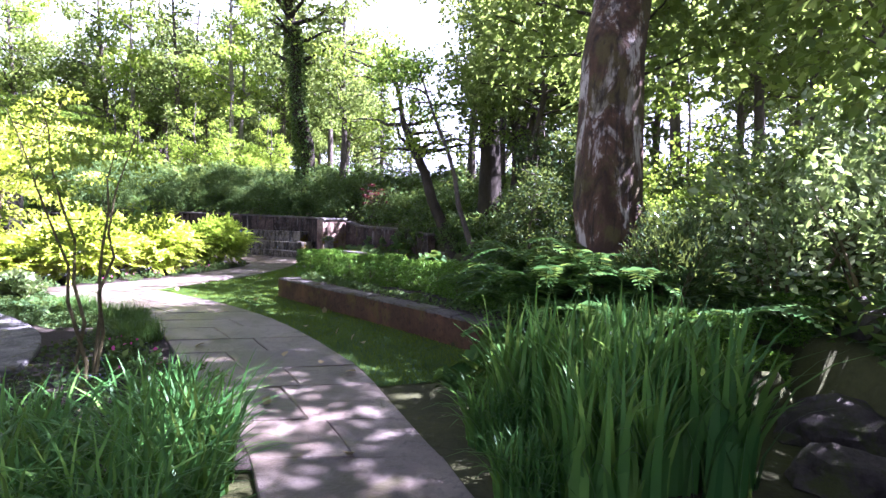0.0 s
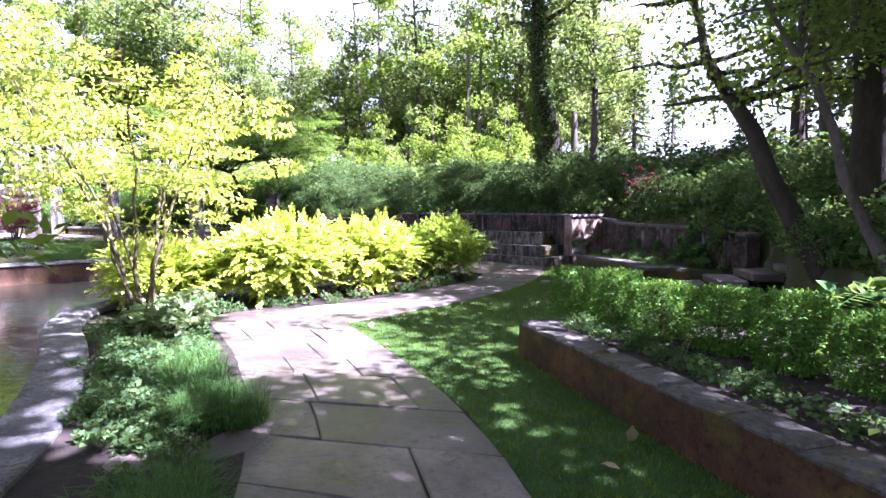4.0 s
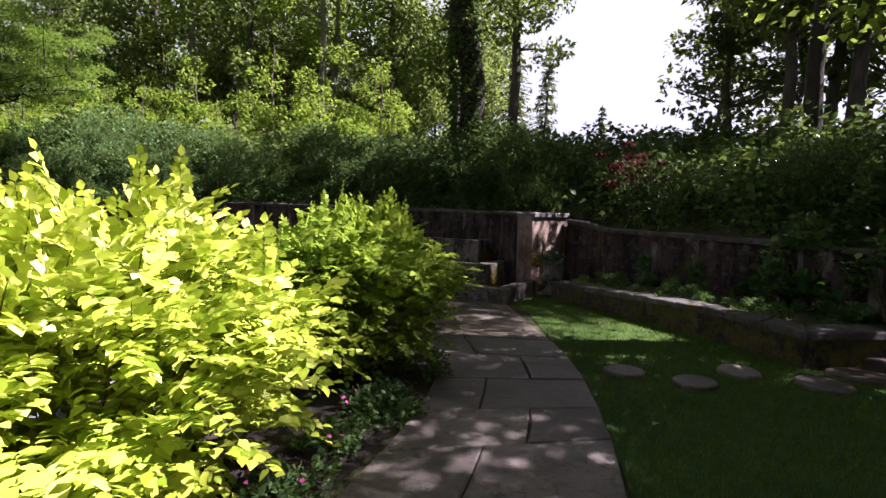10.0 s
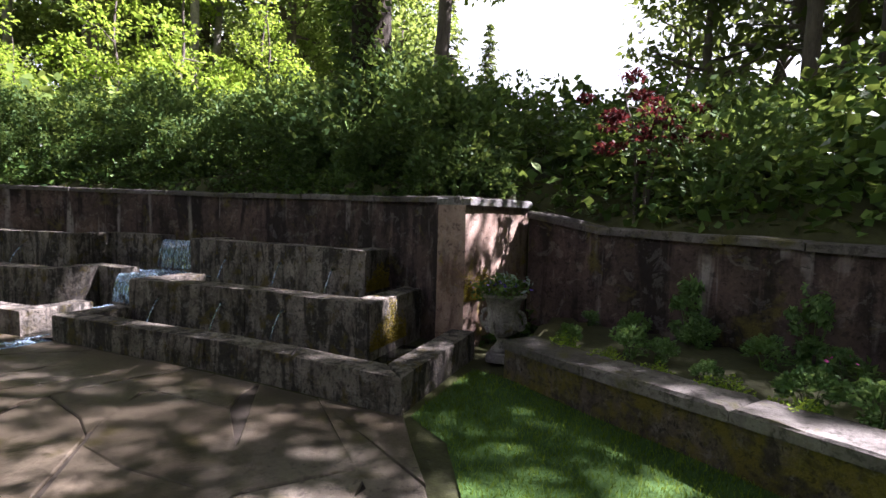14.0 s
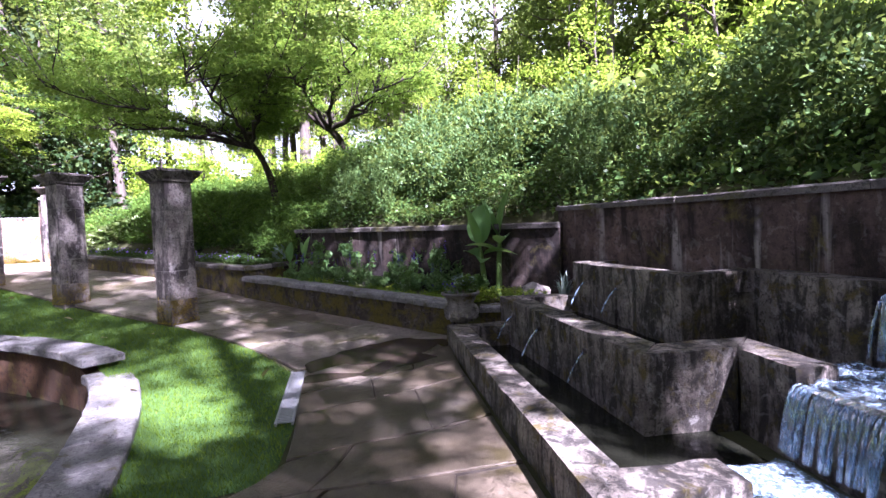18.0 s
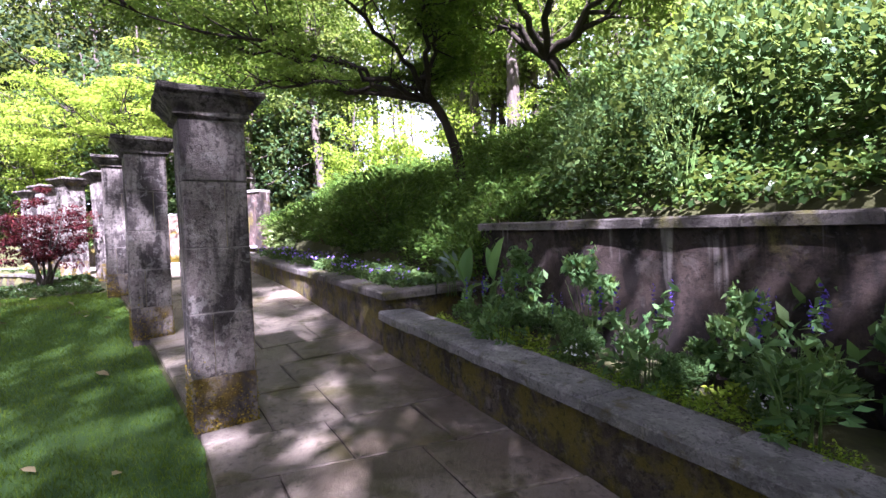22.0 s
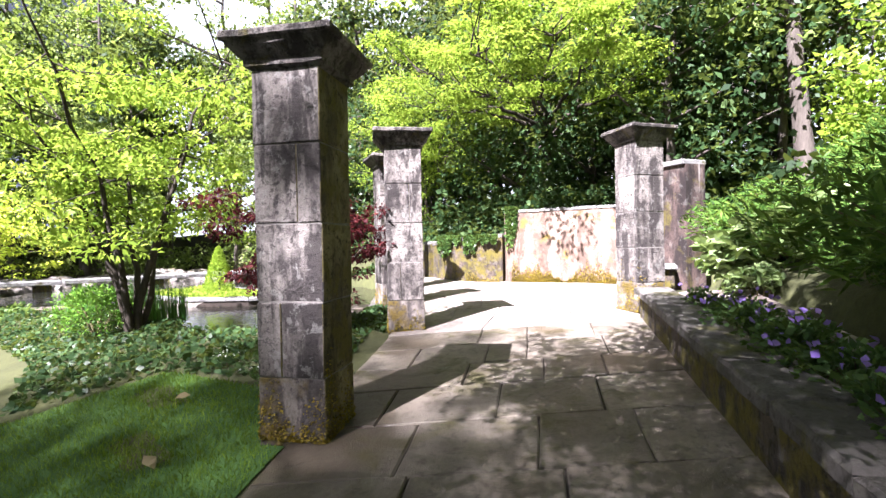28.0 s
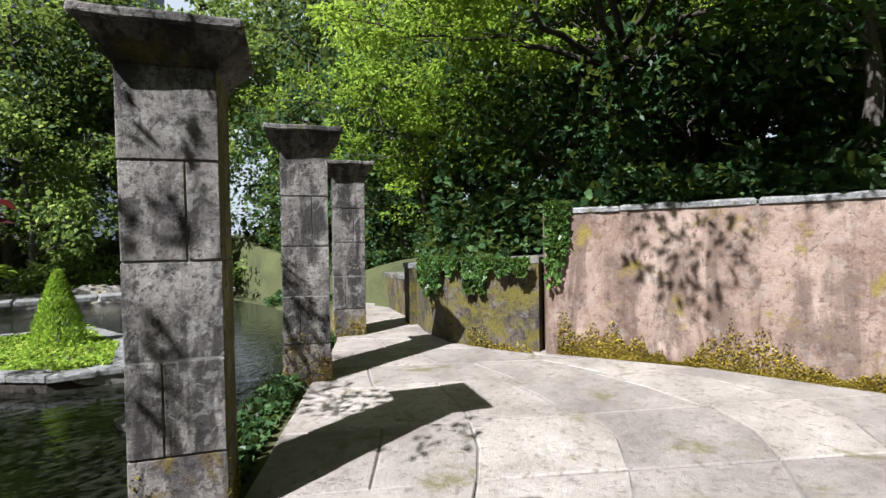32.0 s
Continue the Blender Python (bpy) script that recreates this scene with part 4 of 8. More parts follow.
bed_wall("court_wall_post", [(-33.22, 11.42), (-33.42, 11.06)], 0.9, 2.06, 0.42, M_BEDWALL, "squat mossy wall post with pale cap", cope=0.5, over=0.05, piece=0.6, seed=25)
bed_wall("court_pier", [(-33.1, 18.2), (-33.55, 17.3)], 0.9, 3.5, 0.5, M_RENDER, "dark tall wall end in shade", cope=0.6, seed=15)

bed_wall("pond_edge_wall", [(-27.0, 14.75), (-28.25, 14.02), (-29.97, 12.3), (-31.65, 10.65), (-32.9, 8.9)][::-1], 0.1, [0.9, 0.93, 0.93, 0.9, 0.82], 0.22, M_BEDWALL, "dark mossy stone edge of the pond below the pillars", cope=0.3, over=0.05, piece=0.9, seed=26, cope_mat=M_COPEDARK)
bed_wall("ledge_wall", LEDGE[::-1] + LEDGE[-1:], 0.1, 0.8, 0.25, M_ROCK, "pale stacked stone edge of the planted ledge", cope=0.34, over=0.03, piece=0.6, high=0.07, seed=27)

# ---- the stepped cascade fountain ----
fountain = thing("cascade_fountain", 0, 0, 0, "three-tiered weathered stone cascade fountain with spouts", "fountain")


def tier(line, top, thick, bottom=-0.1, piece=1.35, seed=1):
    """Blocks of one tier along the outer face; the body lies behind it."""
    rng = np.random.default_rng(seed)
    P = np.array([F(*q) for q in line])
    inner = corner_offset(P, thick)
    for k in range(len(P) - 1):
        a, b, c, d = P[k], P[k + 1], inner[k + 1], inner[k]
        n = max(1, round(np.linalg.norm(b - a) / piece))
        for s in range(n):
            g = 0.004 / max(np.linalg.norm(b - a), 0.1)
            s0, s1 = s / n + (g if s else 0), (s + 1) / n - (g if s < n - 1 else 0)
            ring = []
            m = 5
            for q in np.linspace(s0, s1, m):
                ring.append(a + (b - a) * q)
            for q in np.linspace(s1, s0, m):
                ring.append(d + (c - d) * q)
            ring = np.array(ring)
            ring += rng.normal(0, 0.004, ring.shape)
            cen = ring.mean(0)
            soft = cen + (ring - cen) * 0.985
            z1 = top + rng.uniform(-0.006, 0.006)
            v = np.vstack([np.c_[ring, np.full(10, bottom)], np.c_[ring + rng.normal(0, 0.008, ring.shape), np.full(10, (bottom + z1) / 2)], np.c_[ring, np.full(10, z1 - 0.025)], np.c_[soft, z1 + rng.normal(0, 0.004, 10)]])
            f = [tuple(range(9, -1, -1)), tuple(range(30, 40))]
            for lv in range(3):
                f += [(lv * 10 + i, lv * 10 + (i + 1) % 10, (lv + 1) * 10 + (i + 1) % 10, (lv + 1) * 10 + i) for i in range(10)]
            put("stone_block", mesh_of("stone_block", v, f, M_FOUNTAIN), fountain)


TIERS = [
    ([(-0.0, 0.95), (0, 0), (2.3, 0.07), (4.6, 0.12), (4.6, 0.95)], 0.27, 0.27),
    ([(5.08, 0.95), (5.08, 0.18), (7.4, 0.2), (9.62, 0.04), (9.62, 1.8)], 0.27, 0.27),
    ([(-0.12, 1.9), (-0.12, 0.8), (1.7, 0.93), (3.4, 1.03), (3.4, 1.8), (3.95, 1.78)], 0.6, 0.3),
    ([(5.2, 1.95), (5.2, 1.02), (7.0, 1.13), (8.72, 1.05), (8.72, 2.5)], 0.6, 0.3),
    ([(0, 2.5), (0, 1.86), (2.45, 1.95), (2.3, 2.75), (3.55, 2.78)], 1.06, 0.28),
    ([(4.6, 3.1), (4.6, 2.45), (6.3, 2.28), (8.1, 2.0), (8.1, 2.75)], 1.06, 0.3),
]
for k, (line, top, thick) in enumerate(TIERS):
    tier(line, top, thick, seed=k + 20)
tier([(3.5, 2.82), (4.65, 2.8)], 0.95, 0.25, seed=31)
tier([(3.9, 1.78), (5.25, 1.74)], 0.48, 0.25, seed=32)


def pan(poly, z, name="water_surface"):
    bm = bmesh.new()
    bm.faces.new([bm.verts.new((*F(*q), z)) for q in poly])
    bmesh.ops.recalc_face_normals(bm, faces=bm.faces[:])
    return part(name, bm, M_POOL, fountain)


pan([(0.2, 2.1), (2.3, 2.15), (2.4, 2.95), (4.8, 2.95), (5.0, 2.65), (7.9, 2.25), (8.0, 2.6), (5.7, 3.2), (3, 3.15), (1.2, 2.7)], 0.84)
pan([(0.1, 1.05), (3.2, 1.25), (3.3, 1.95), (5.35, 1.9), (5.4, 1.25), (8.5, 1.3), (8.5, 2.4), (0.1, 2.4)], 0.36)
pan([(0.15, 0.2), (4.45, 0.3), (4.8, 0.0), (5.2, 0.4), (9.4, 0.25), (9.4, 1.9), (0.15, 1.4)], -0.01)


def fall(u0, u1, n, z_top, z_foot, reach, count, seed):
    """A sheet of falling water as separate strands that bend over the lip."""
    rng = np.random.default_rng(seed)
    for q in np.linspace(u0, u1, count):
        w = (u1 - u0) / count * rng.uniform(0.2, 0.55)
        t = np.linspace(0, 1, 9)
        out_ = n - reach * (0.15 + 0.85 * t**0.55) * rng.uniform(0.85, 1.1)
        z = z_top + 0.02 - (z_top - z_foot) * t**1.7
        q2 = q + 0.008 * np.sin(t * 4 + rng.uniform(0, 6)) + rng.normal(0, 0.012) * t
        ring = []
        for tt, oo, zz, uu in zip(t, out_, z, q2):
            ww = w * (1 - 0.35 * tt)
            ring.append([(*F(uu - ww, oo), zz), (*F(uu, oo - 0.02), zz + 0.004), (*F(uu + ww, oo), zz), (*F(uu, oo + 0.012), zz)])
        v = np.array(ring).reshape(-1, 3)
        i, j = np.meshgrid(np.arange(8), np.arange(4), indexing="ij")
        f = np.stack([i * 4 + j, i * 4 + (j + 1) % 4, (i + 1) * 4 + (j + 1) % 4, (i + 1) * 4 + j], -1).reshape(-1, 4)
        put("falling_water", smooth(mesh_of("falling_water", v, f, M_FOAM)), fountain)


fall(3.68, 4.5, 2.8, 0.97, 0.5, 0.16, 40, 1)
fall(4.05, 5.12, 1.76, 0.51, 0.1, 0.18, 50, 2)


def froth(u0, u1, n0, n1, z, seed, amp=0.03):
    rng = np.random.default_rng(seed)
    a, b = np.meshgrid(np.linspace(u0, u1, 26), np.linspace(n0, n1, 18), indexing="ij")
    v = np.array([(*F(p, q), z + amp * abs(noise.noise(Vector((p * 9, q * 9, seed)))) * 2 - 0.02 * max(abs((p - (u0 + u1) / 2) / (u1 - u0)), abs((q - (n0 + n1) / 2) / (n1 - n0))) * 2) for p, q in zip(a.ravel(), b.ravel())])
    i, j = np.meshgrid(np.arange(25), np.arange(17), indexing="ij")
    f = np.stack([i * 18 + j, (i + 1) * 18 + j, (i + 1) * 18 + j + 1, i * 18 + j + 1], -1).reshape(-1, 4)
    put("froth", smooth(mesh_of("froth", v, f, M_FROTH)), fountain, label="white churned water")


froth(3.6, 5.1, 1.85, 2.6, 0.5, 1)
froth(4.1, 5.05, 0.6, 1.55, 0.1, 2)
froth(4.62, 5.06, -0.15, 0.6, -0.03, 3, 0.03)


def jet(u, n, z, drop, reach, seed):
    t = np.linspace(0, 1, 9)
    pts = [(*F(u - 0.05 * k, n - 0.7 * reach * k), z - drop * k**1.7) for k in t]
    v, f = tube(pts, 0.007 + 0.006 * np.sin(t * 9 + seed) ** 2, 6)
    put("water_jet", smooth(mesh_of("water_jet", v, f, M_FOAM)), fountain)
    v, f = tube([(*F(u, n + 0.03), z), (*F(u, n - 0.04), z)], 0.03, 8)
    put("spout", mesh_of("spout", v, f, M_FOUNTAIN), fountain)


for k, (u, n, z, d, r) in enumerate([(0.45, 1.87, 0.82, 0.3, 0.3), (1.3, 1.9, 0.82, 0.3, 0.3), (5.5, 2.34, 0.8, 0.3, 0.2), (6.6, 2.24, 0.8, 0.3, 0.2), (7.6, 2.06, 0.8, 0.3, 0.2),
                                     (0.45, 0.84, 0.42, 0.3, 0.3), (1.4, 0.9, 0.42, 0.3, 0.3), (2.5, 0.98, 0.42, 0.3, 0.25), (5.75, 1.05, 0.42, 0.3, 0.24), (6.7, 1.11, 0.42, 0.3, 0.22), (7.6, 1.1, 0.42, 0.3, 0.22)]):
    jet(u, n, z, d, r, k)

# the rill that leads from the fountain across the terrace to the pool
rill = thing("rill", 0, 0, 0, "narrow paved water channel across the terrace", "channel")
rl = lerp_line([F(4.85, 0.2), (-11.45, 21.55), (-12.1, 20.6)], 14)
nn = normals2(rl)
v = np.vstack([np.c_[rl + 0.34 * nn, np.full(14, -0.1)], np.c_[rl - 0.34 * nn, np.full(14, -0.1)]])
f = np.array([(i, i + 1, 15 + i, 14 + i) for i in range(13)])
put("channel_water", mesh_of("channel_water", v, f, M_RILL), rill)
a, b = np.meshgrid(np.linspace(0, 0.34, 40), np.linspace(-1, 1, 9), indexing="ij")
lx, ly = (np.interp(a * 13, np.arange(14), rl[:, k]) for k in (0, 1))
wide = 0.03 + 0.17 * np.clip(1 - 2.4 * a, 0, 1) + 0.02 * np.sin(a * 60)
nx, ny = nn[:, 0].mean(), nn[:, 1].mean()
hz = np.array([noise.noise(Vector((p * 30, q * 3, 0.0))) for p, q in zip(a.ravel(), b.ravel())]).reshape(a.shape)
v = np.stack([lx + nx * wide * b, ly + ny * wide * b, -0.09 + 0.05 * np.abs(hz) * (1 - b**2)], -1).reshape(-1, 3)
i, j = np.meshgrid(np.arange(39), np.arange(8), indexing="ij")
f = np.stack([i * 9 + j, (i + 1) * 9 + j, (i + 1) * 9 + j + 1, i * 9 + j + 1], -1).reshape(-1, 4)
put("white_water", smooth(mesh_of("white_water", v, f, M_FROTH)), rill, label="white running water")


a = np.linspace(0, 2 * np.pi, 72, endpoint=False)
k = np.array([1 + 0.3 * noise.noise(Vector((math.cos(q) * 1.7, math.sin(q) * 1.7, 3.3))) + 0.1 * noise.noise(Vector((math.cos(q) * 7, math.sin(q) * 7, 1.0))) for q in a])
px, py = -15.25 + 0.62 * k * np.cos(a) - 0.25 * np.sin(a), 23.8 + 1.05 * k * np.sin(a)
rings = [np.c_[-15.25 + (px + 15.25) * g, 23.8 + (py - 23.8) * g, level(px, py) + h] for g, h in ((1, 0.006), (0.97, 0.0085), (0.5, 0.009))]
f = [tuple(range(144, 216))] + [(r * 72 + i, r * 72 + (i + 1) % 72, (r + 1) * 72 + (i + 1) % 72, (r + 1) * 72 + i) for r in (0, 1) for i in range(72)]
put("puddle", mesh_of("puddle", np.vstack(rings), f, M_WET), label="dark wet silt lying in a hollow of the paving", category="puddle", kind="structure")


# ---- stone pillars ----
def pillar_proto():
    p = thing("stone_pillar", 0, 0, 0, "square weathered stone pillar with moulded capital", "pillar", "garden pillars")
    z = -0.1
    for k, h in enumerate((0.5, 0.48, 0.5, 0.5, 0.47)):
        halves = [(-0.15, 0.3), (0.08, 0.16)] if k == 3 else [(-0.085, 0.17), (0.145, 0.29)] if k == 1 else [(0.0, 0.46)]
        at = -0.23
        for _, w in halves:
            w = w if len(halves) == 1 else (w if at > -0.23 else 0.46 - halves[1][1])
            bm = rough_box(0.46, w - (0.005 if len(halves) > 1 else 0), h - 0.006, 0.006, 3, 0.003, k + 7 * (at > -0.23))
            b = part("stone_block", bm, M_PILLAR if k else M_PILLARFOOT, p)
            b.data.materials.append(M_PILLARMOSS)
            for q in b.data.polygons:
                q.material_index = int(q.normal.y > 0.7)
            b.location = (0.006 * math.sin(k * 2.1), at + w / 2, z + h / 2)
            at += w
        z += h
    part("mortar", rough_box(0.446, 0.446, z + 0.08, 0.004, 0, 0.0), M_MORTAR, p, "pale mortar joints").location = (0, 0, (z + 0.08) / 2 - 0.09)
    prof = [(0.23, 0), (0.265, 0.02), (0.265, 0.05), (0.29, 0.075), (0.335, 0.13), (0.345, 0.16)]
    rings = []
    for r, h in prof:
        side = np.linspace(-r, r, 5)
        rings.append([(s, -r, z + h) for s in side[:-1]] + [(r, s, z + h) for s in side[:-1]] + [(-s, r, z + h) for s in side[:-1]] + [(-r, -s, z + h) for s in side[:-1]])
    v = np.array(rings).reshape(-1, 3)
    v += RNG.normal(0, 0.003, v.shape)
    k = 16
    f = [tuple(range(k - 1, -1, -1)), tuple((len(prof) - 1) * k + i for i in range(k))]
    f += [(a * k + i, a * k + (i + 1) % k, (a + 1) * k + (i + 1) % k, (a + 1) * k + i) for a in range(len(prof) - 1) for i in range(k)]
    put("capital", mesh_of("capital", v, f, M_CAPITAL), p, label="flared moulded stone capital")
    s = part("cap_slab", rough_box(0.74, 0.74, 0.055, 0.012, 4, 0.012, 9), M_CAPITAL, p, "thin weathered cap slab")
    s.location = (0, 0, z + 0.185)
    return p


_p = pillar_proto()
PILLARS = [(-18.9, 21.55, 0.23, 119), (-21.58, 19.68, 0.46, 122), (-24.54, 17.69, 0.76, 119), (-27.18, 15.97, 0.88, 139), (-28.47, 14.34, 0.93, 152), (-30.2, 12.6, 0.98, 150), (-31.85, 10.95, 1.02, 150), (-29.78, 18.1, 1.0, 148)]
for k, (x, y, z, a) in enumerate(PILLARS):
    if k == 0:
        _p.matrix_basis = pose(x, y, z, 0, 0, a - 90)
    else:
        copy_thing(_p, pose(x, y, z, 0.4 * math.sin(k * 5), 0.4 * math.cos(k * 3), a - 90))

# ---- trees ----
def bend(base, top, n, wobble, rng):
    """A crooked line from base to top."""
    t = np.linspace(0, 1, n)[:, None]
    p = np.array(base) * (1 - t) + np.array(top) * t
    k = rng.normal(0, wobble, (n, 3))
    k[0] = k[-1] = 0
    k[:, 2] *= 0.3
    k[1:-1] = (k[1:-1] + np.roll(k, 1, 0)[1:-1]) / 1.5
    return p + k


def tree(name, label, height, trunk_r, crown_from, crown_r, clumps, per, leaf, leaf_m, bark_m, seed, lean=(0, 0), limbs=10, layered=0.0, category="tree", clump_r=(0.5, 1.1), aspect=0.6, taper=0.25, droop=0.0, group=""):
    """A tapered trunk with limbs, and a crown of separate clumps of leaves round the limbs."""
    rng = np.random.default_rng(seed)
    t = thing(name, 0, 0, 0, label, category, group)
    top = np.array([lean[0], lean[1], height * 0.96])
    stem = bend((0, 0, -0.3), top, 9, trunk_r * 0.6, rng)
    r = trunk_r * np.linspace(1.15, taper, 9)
    r[0] *= 1.25
    pieces = [tube(stem, r, 9)]
    cen, rad = [], []
    for k in range(limbs):
        q = rng.uniform(crown_from, 0.95)
        z = q * 8
        i = int(z)
        p0 = stem[i] + (stem[min(i + 1, 8)] - stem[i]) * (z - i)
        a = 2.4 * k + rng.uniform(-0.5, 0.5)
        reach = crown_r * rng.uniform(0.55, 1.0) * (1.0 - 0.55 * max(0, (q - crown_from) / (1 - crown_from)) ** 1.5)
        p1 = p0 + np.array([math.cos(a) * reach, math.sin(a) * reach, reach * rng.uniform(0.15, 0.55) * (1 - layered) - droop * reach])
        line = bend(p0, p1, 5, reach * 0.07, rng)
        pieces.append(tube(line, trunk_r * np.linspace(0.4, 0.08, 5), 6))
        m = max(2, clumps // limbs)
        for s in rng.uniform(0.35, 1.08, m):
            c = p0 + (p1 - p0) * s + rng.normal(0, 0.16 * crown_r, 3) * (1, 1, 0.6 - 0.4 * layered)
            cen.append(c)
            rr = rng.uniform(*clump_r)
            rad.append((rr, rr, rr * (0.75 - 0.5 * layered)))
    v, f = joined(pieces)
    put("trunk", smooth(mesh_of("trunk", v, f, bark_m)), t)
    P, d = clump_points(np.array(cen), np.array(rad), per, rng, 0.6)
    v, f = leaf_cards(P, leaf, rng, aspect, 0.3 - droop, d, 0.6)
    put("crown", mesh_of("crown", v, f, leaf_m), t)
    return t


def conifer(name, label, height, trunk_r, base_r, tiers, per, leaf_m, seed, start=0.12):
    rng = np.random.default_rng(seed)
    t = thing(name, 0, 0, 0, label, "tree")
    pieces = [tube([(0, 0, -0.3), (0, 0, height * 0.5), (0, 0, height)], [trunk_r, trunk_r * 0.6, 0.02], 8)]
    P, O2 = [], []
    for k in range(tiers):
        q = start + (1 - start) * k / tiers
        for a in rng.uniform(0, 6.28, 7):
            R = base_r * (1 - q) * rng.uniform(0.7, 1.1) + 0.15
            s = rng.uniform(0.1, 1, per)
            d = np.array([math.cos(a), math.sin(a), -0.25])
            P.append(np.array([0, 0, q * height]) + s[:, None] * R * d + rng.normal(0, 0.07 * R + 0.05, (per, 3)))
            O2.append(np.tile(d, (per, 1)))
            pieces.append(tube([(0, 0, q * height), tuple(np.array([0, 0, q * height]) + R * d)], [0.03 + trunk_r * 0.1, 0.01], 4))
    v, f = joined(pieces)
    put("trunk", mesh_of("trunk", v, f, M_BARK), t)
    v, f = leaf_cards(np.vstack(P), 0.42, rng, 0.3, 0.1, np.vstack(O2), 0.8)
    put("crown", mesh_of("crown", v, f, leaf_m), t)
    return t


GLADES = [(2.6, 17.4), (4.4, 19.6), (8.9, 19.8), (6.2, 8.3), (8.9, 17.1), (7.2, 26.2)]


def plant_out(proto, spots, rng, lo=0.85, hi=1.15, sink=0.0):
    """Copies of a thing at spots in plan, each turned and sized a little differently; the first spot takes the thing itself."""
    for k, s in enumerate(spots):
        x, y = s[0], s[1]
        z = s[2] if len(s) > 2 else ground_at(x, y)
        g = s[3] if len(s) > 3 else rng.uniform(lo, hi)
        m = pose(x, y, z - sink, rng.uniform(-2, 2), rng.uniform(-2, 2), rng.uniform(0, 360)) @ Matrix.Scale(g, 4)
        if any(math.hypot(x - a, y - b) < 0.2 for a, b in GLADES):
            continue
        if k == 0:
            proto.matrix_basis = m
        else:
            copy_thing(proto, m)


rng = np.random.default_rng(11)
wood = [
    tree("woodland_tree", "tall slender broadleaf tree in the wood", 15, 0.2, 0.3, 2.9, 90, 72, 0.22, L_FOREST, M_BARK, 1, (0.5, 0.3), 22, clump_r=(0.6, 1.2)),
    tree("woodland_tree", "tall pale-barked tree with thin crown in the wood", 17, 0.16, 0.36, 2.4, 84, 72, 0.2, L_LIME, M_BIRCH, 2, (-0.4, 0.6), 20, clump_r=(0.5, 1.1)),
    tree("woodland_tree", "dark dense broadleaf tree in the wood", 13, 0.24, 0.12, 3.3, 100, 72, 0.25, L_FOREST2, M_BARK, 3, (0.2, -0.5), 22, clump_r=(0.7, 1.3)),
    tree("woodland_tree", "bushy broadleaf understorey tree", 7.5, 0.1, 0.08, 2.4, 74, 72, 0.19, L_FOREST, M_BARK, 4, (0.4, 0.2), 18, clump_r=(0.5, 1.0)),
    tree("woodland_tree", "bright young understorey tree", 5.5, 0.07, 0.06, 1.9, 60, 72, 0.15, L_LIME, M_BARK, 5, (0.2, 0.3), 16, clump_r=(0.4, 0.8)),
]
# darker-leaved copy of the understorey tree, its shade put into the leaf colour
wood.append(tree("woodland_tree", "dense understorey tree behind the court, leaves coloured for shade", 7.0, 0.1, 0.08, 2.4, 80, 72, 0.17, L_DARK, M_BARK, 9, (0.3, 0.2), 18, clump_r=(0.5, 1.0)))
spots = [[] for _ in wood]


def band(kind, n, xs, ys, gap=1.6):
    made = 0
    for _ in range(n * 12):
        if made >= n:
            break
        x, y = rng.uniform(*xs), rng.uniform(*ys)
        if x > 0 and 9.5 < y < 15.6 and x < 10:
            continue
        if all(math.hypot(x - s[0], y - s[1]) > gap for g in spots for s in g):
            spots[kind].append((x, y))
            made += 1


# the wood behind the north bank
band(0, 7, (-38, -8), (37, 42), 3.6)
band(1, 7, (-38, -9), (37, 43), 3.0)
band(0, 10, (-40, -7), (43, 50), 3.0)
band(2, 14, (-44, -6), (49, 60), 2.6)
band(0, 12, (-48, -7), (52, 66), 2.6)
band(0, 9, (-54, -37), (27, 46), 2.6)
band(0, 3, (-38, -33), (26, 33), 3.0)
band(3, 8, (-36, -10), (37, 45), 2.4)
band(4, 6, (-34, -12), (35.5, 39), 2.6)
# the wood beyond the court and the pool
band(2, 18, (-48, -37.5), (-4, 20), 2.2)
band(0, 10, (-56, -44), (-8, 30), 2.4)
band(1, 5, (-46, -38), (18, 31), 2.4)
band(0, 5, (-46, -37), (19, 30), 2.4)
band(5, 12, (-41, -35.8), (-2, 20), 1.8)
band(4, 5, (-40, -31), (20.5, 27), 1.8)
band(3, 5, (-35, -22), (-7, -3), 2.2)
band(2, 4, (-34, -22), (-10, -5), 2.6)
band(0, 6, (-36, -16), (-10, -3), 2.6)
# the east bank
band(0, 3, (4, 10), (25, 33), 2.6)
band(0, 4, (3, 9), (16.5, 20), 2.2)
band(0, 2, (3.5, 7.5), (20, 22.5), 2.2)
spots[5] += [(x, y, ground_at(x, y), g) for x, y, g in ((1.7, 10.9, 0.36), (2.6, 13.0, 0.42), (3.0, 15.2, 0.45), (3.4, 11.9, 0.5), (2.9, 9.6, 0.4))]
band(1, 4, (6, 12), (2, 9), 2.4)
band(0, 5, (8, 16), (-2, 26), 2.6)
band(4, 3, (8, 10), (6, 12), 2.0)
band(0, 7, (-44, -28), (-14, -4), 2.6)
band(0, 12, (12.5, 24), (2, 34), 2.6)
band(2, 8, (16, 28), (-4, 40), 2.6)
band(0, 7, (-34, -16), (-16, -7), 2.4)
band(2, 6, (-34, -16), (-18, -9), 2.4)
band(2, 8, (-60, -46), (-20, 20), 2.6)
# clearings on the ridge and above the path
spots = [[s for s in g if not (3 < s[0] < 7 and 16.5 < s[1] < 23 or 13 < s[0] < 20.5 and s[1] < 12 or 10 < s[0] < 14 and 3 < s[1] < 11)] for g in spots]
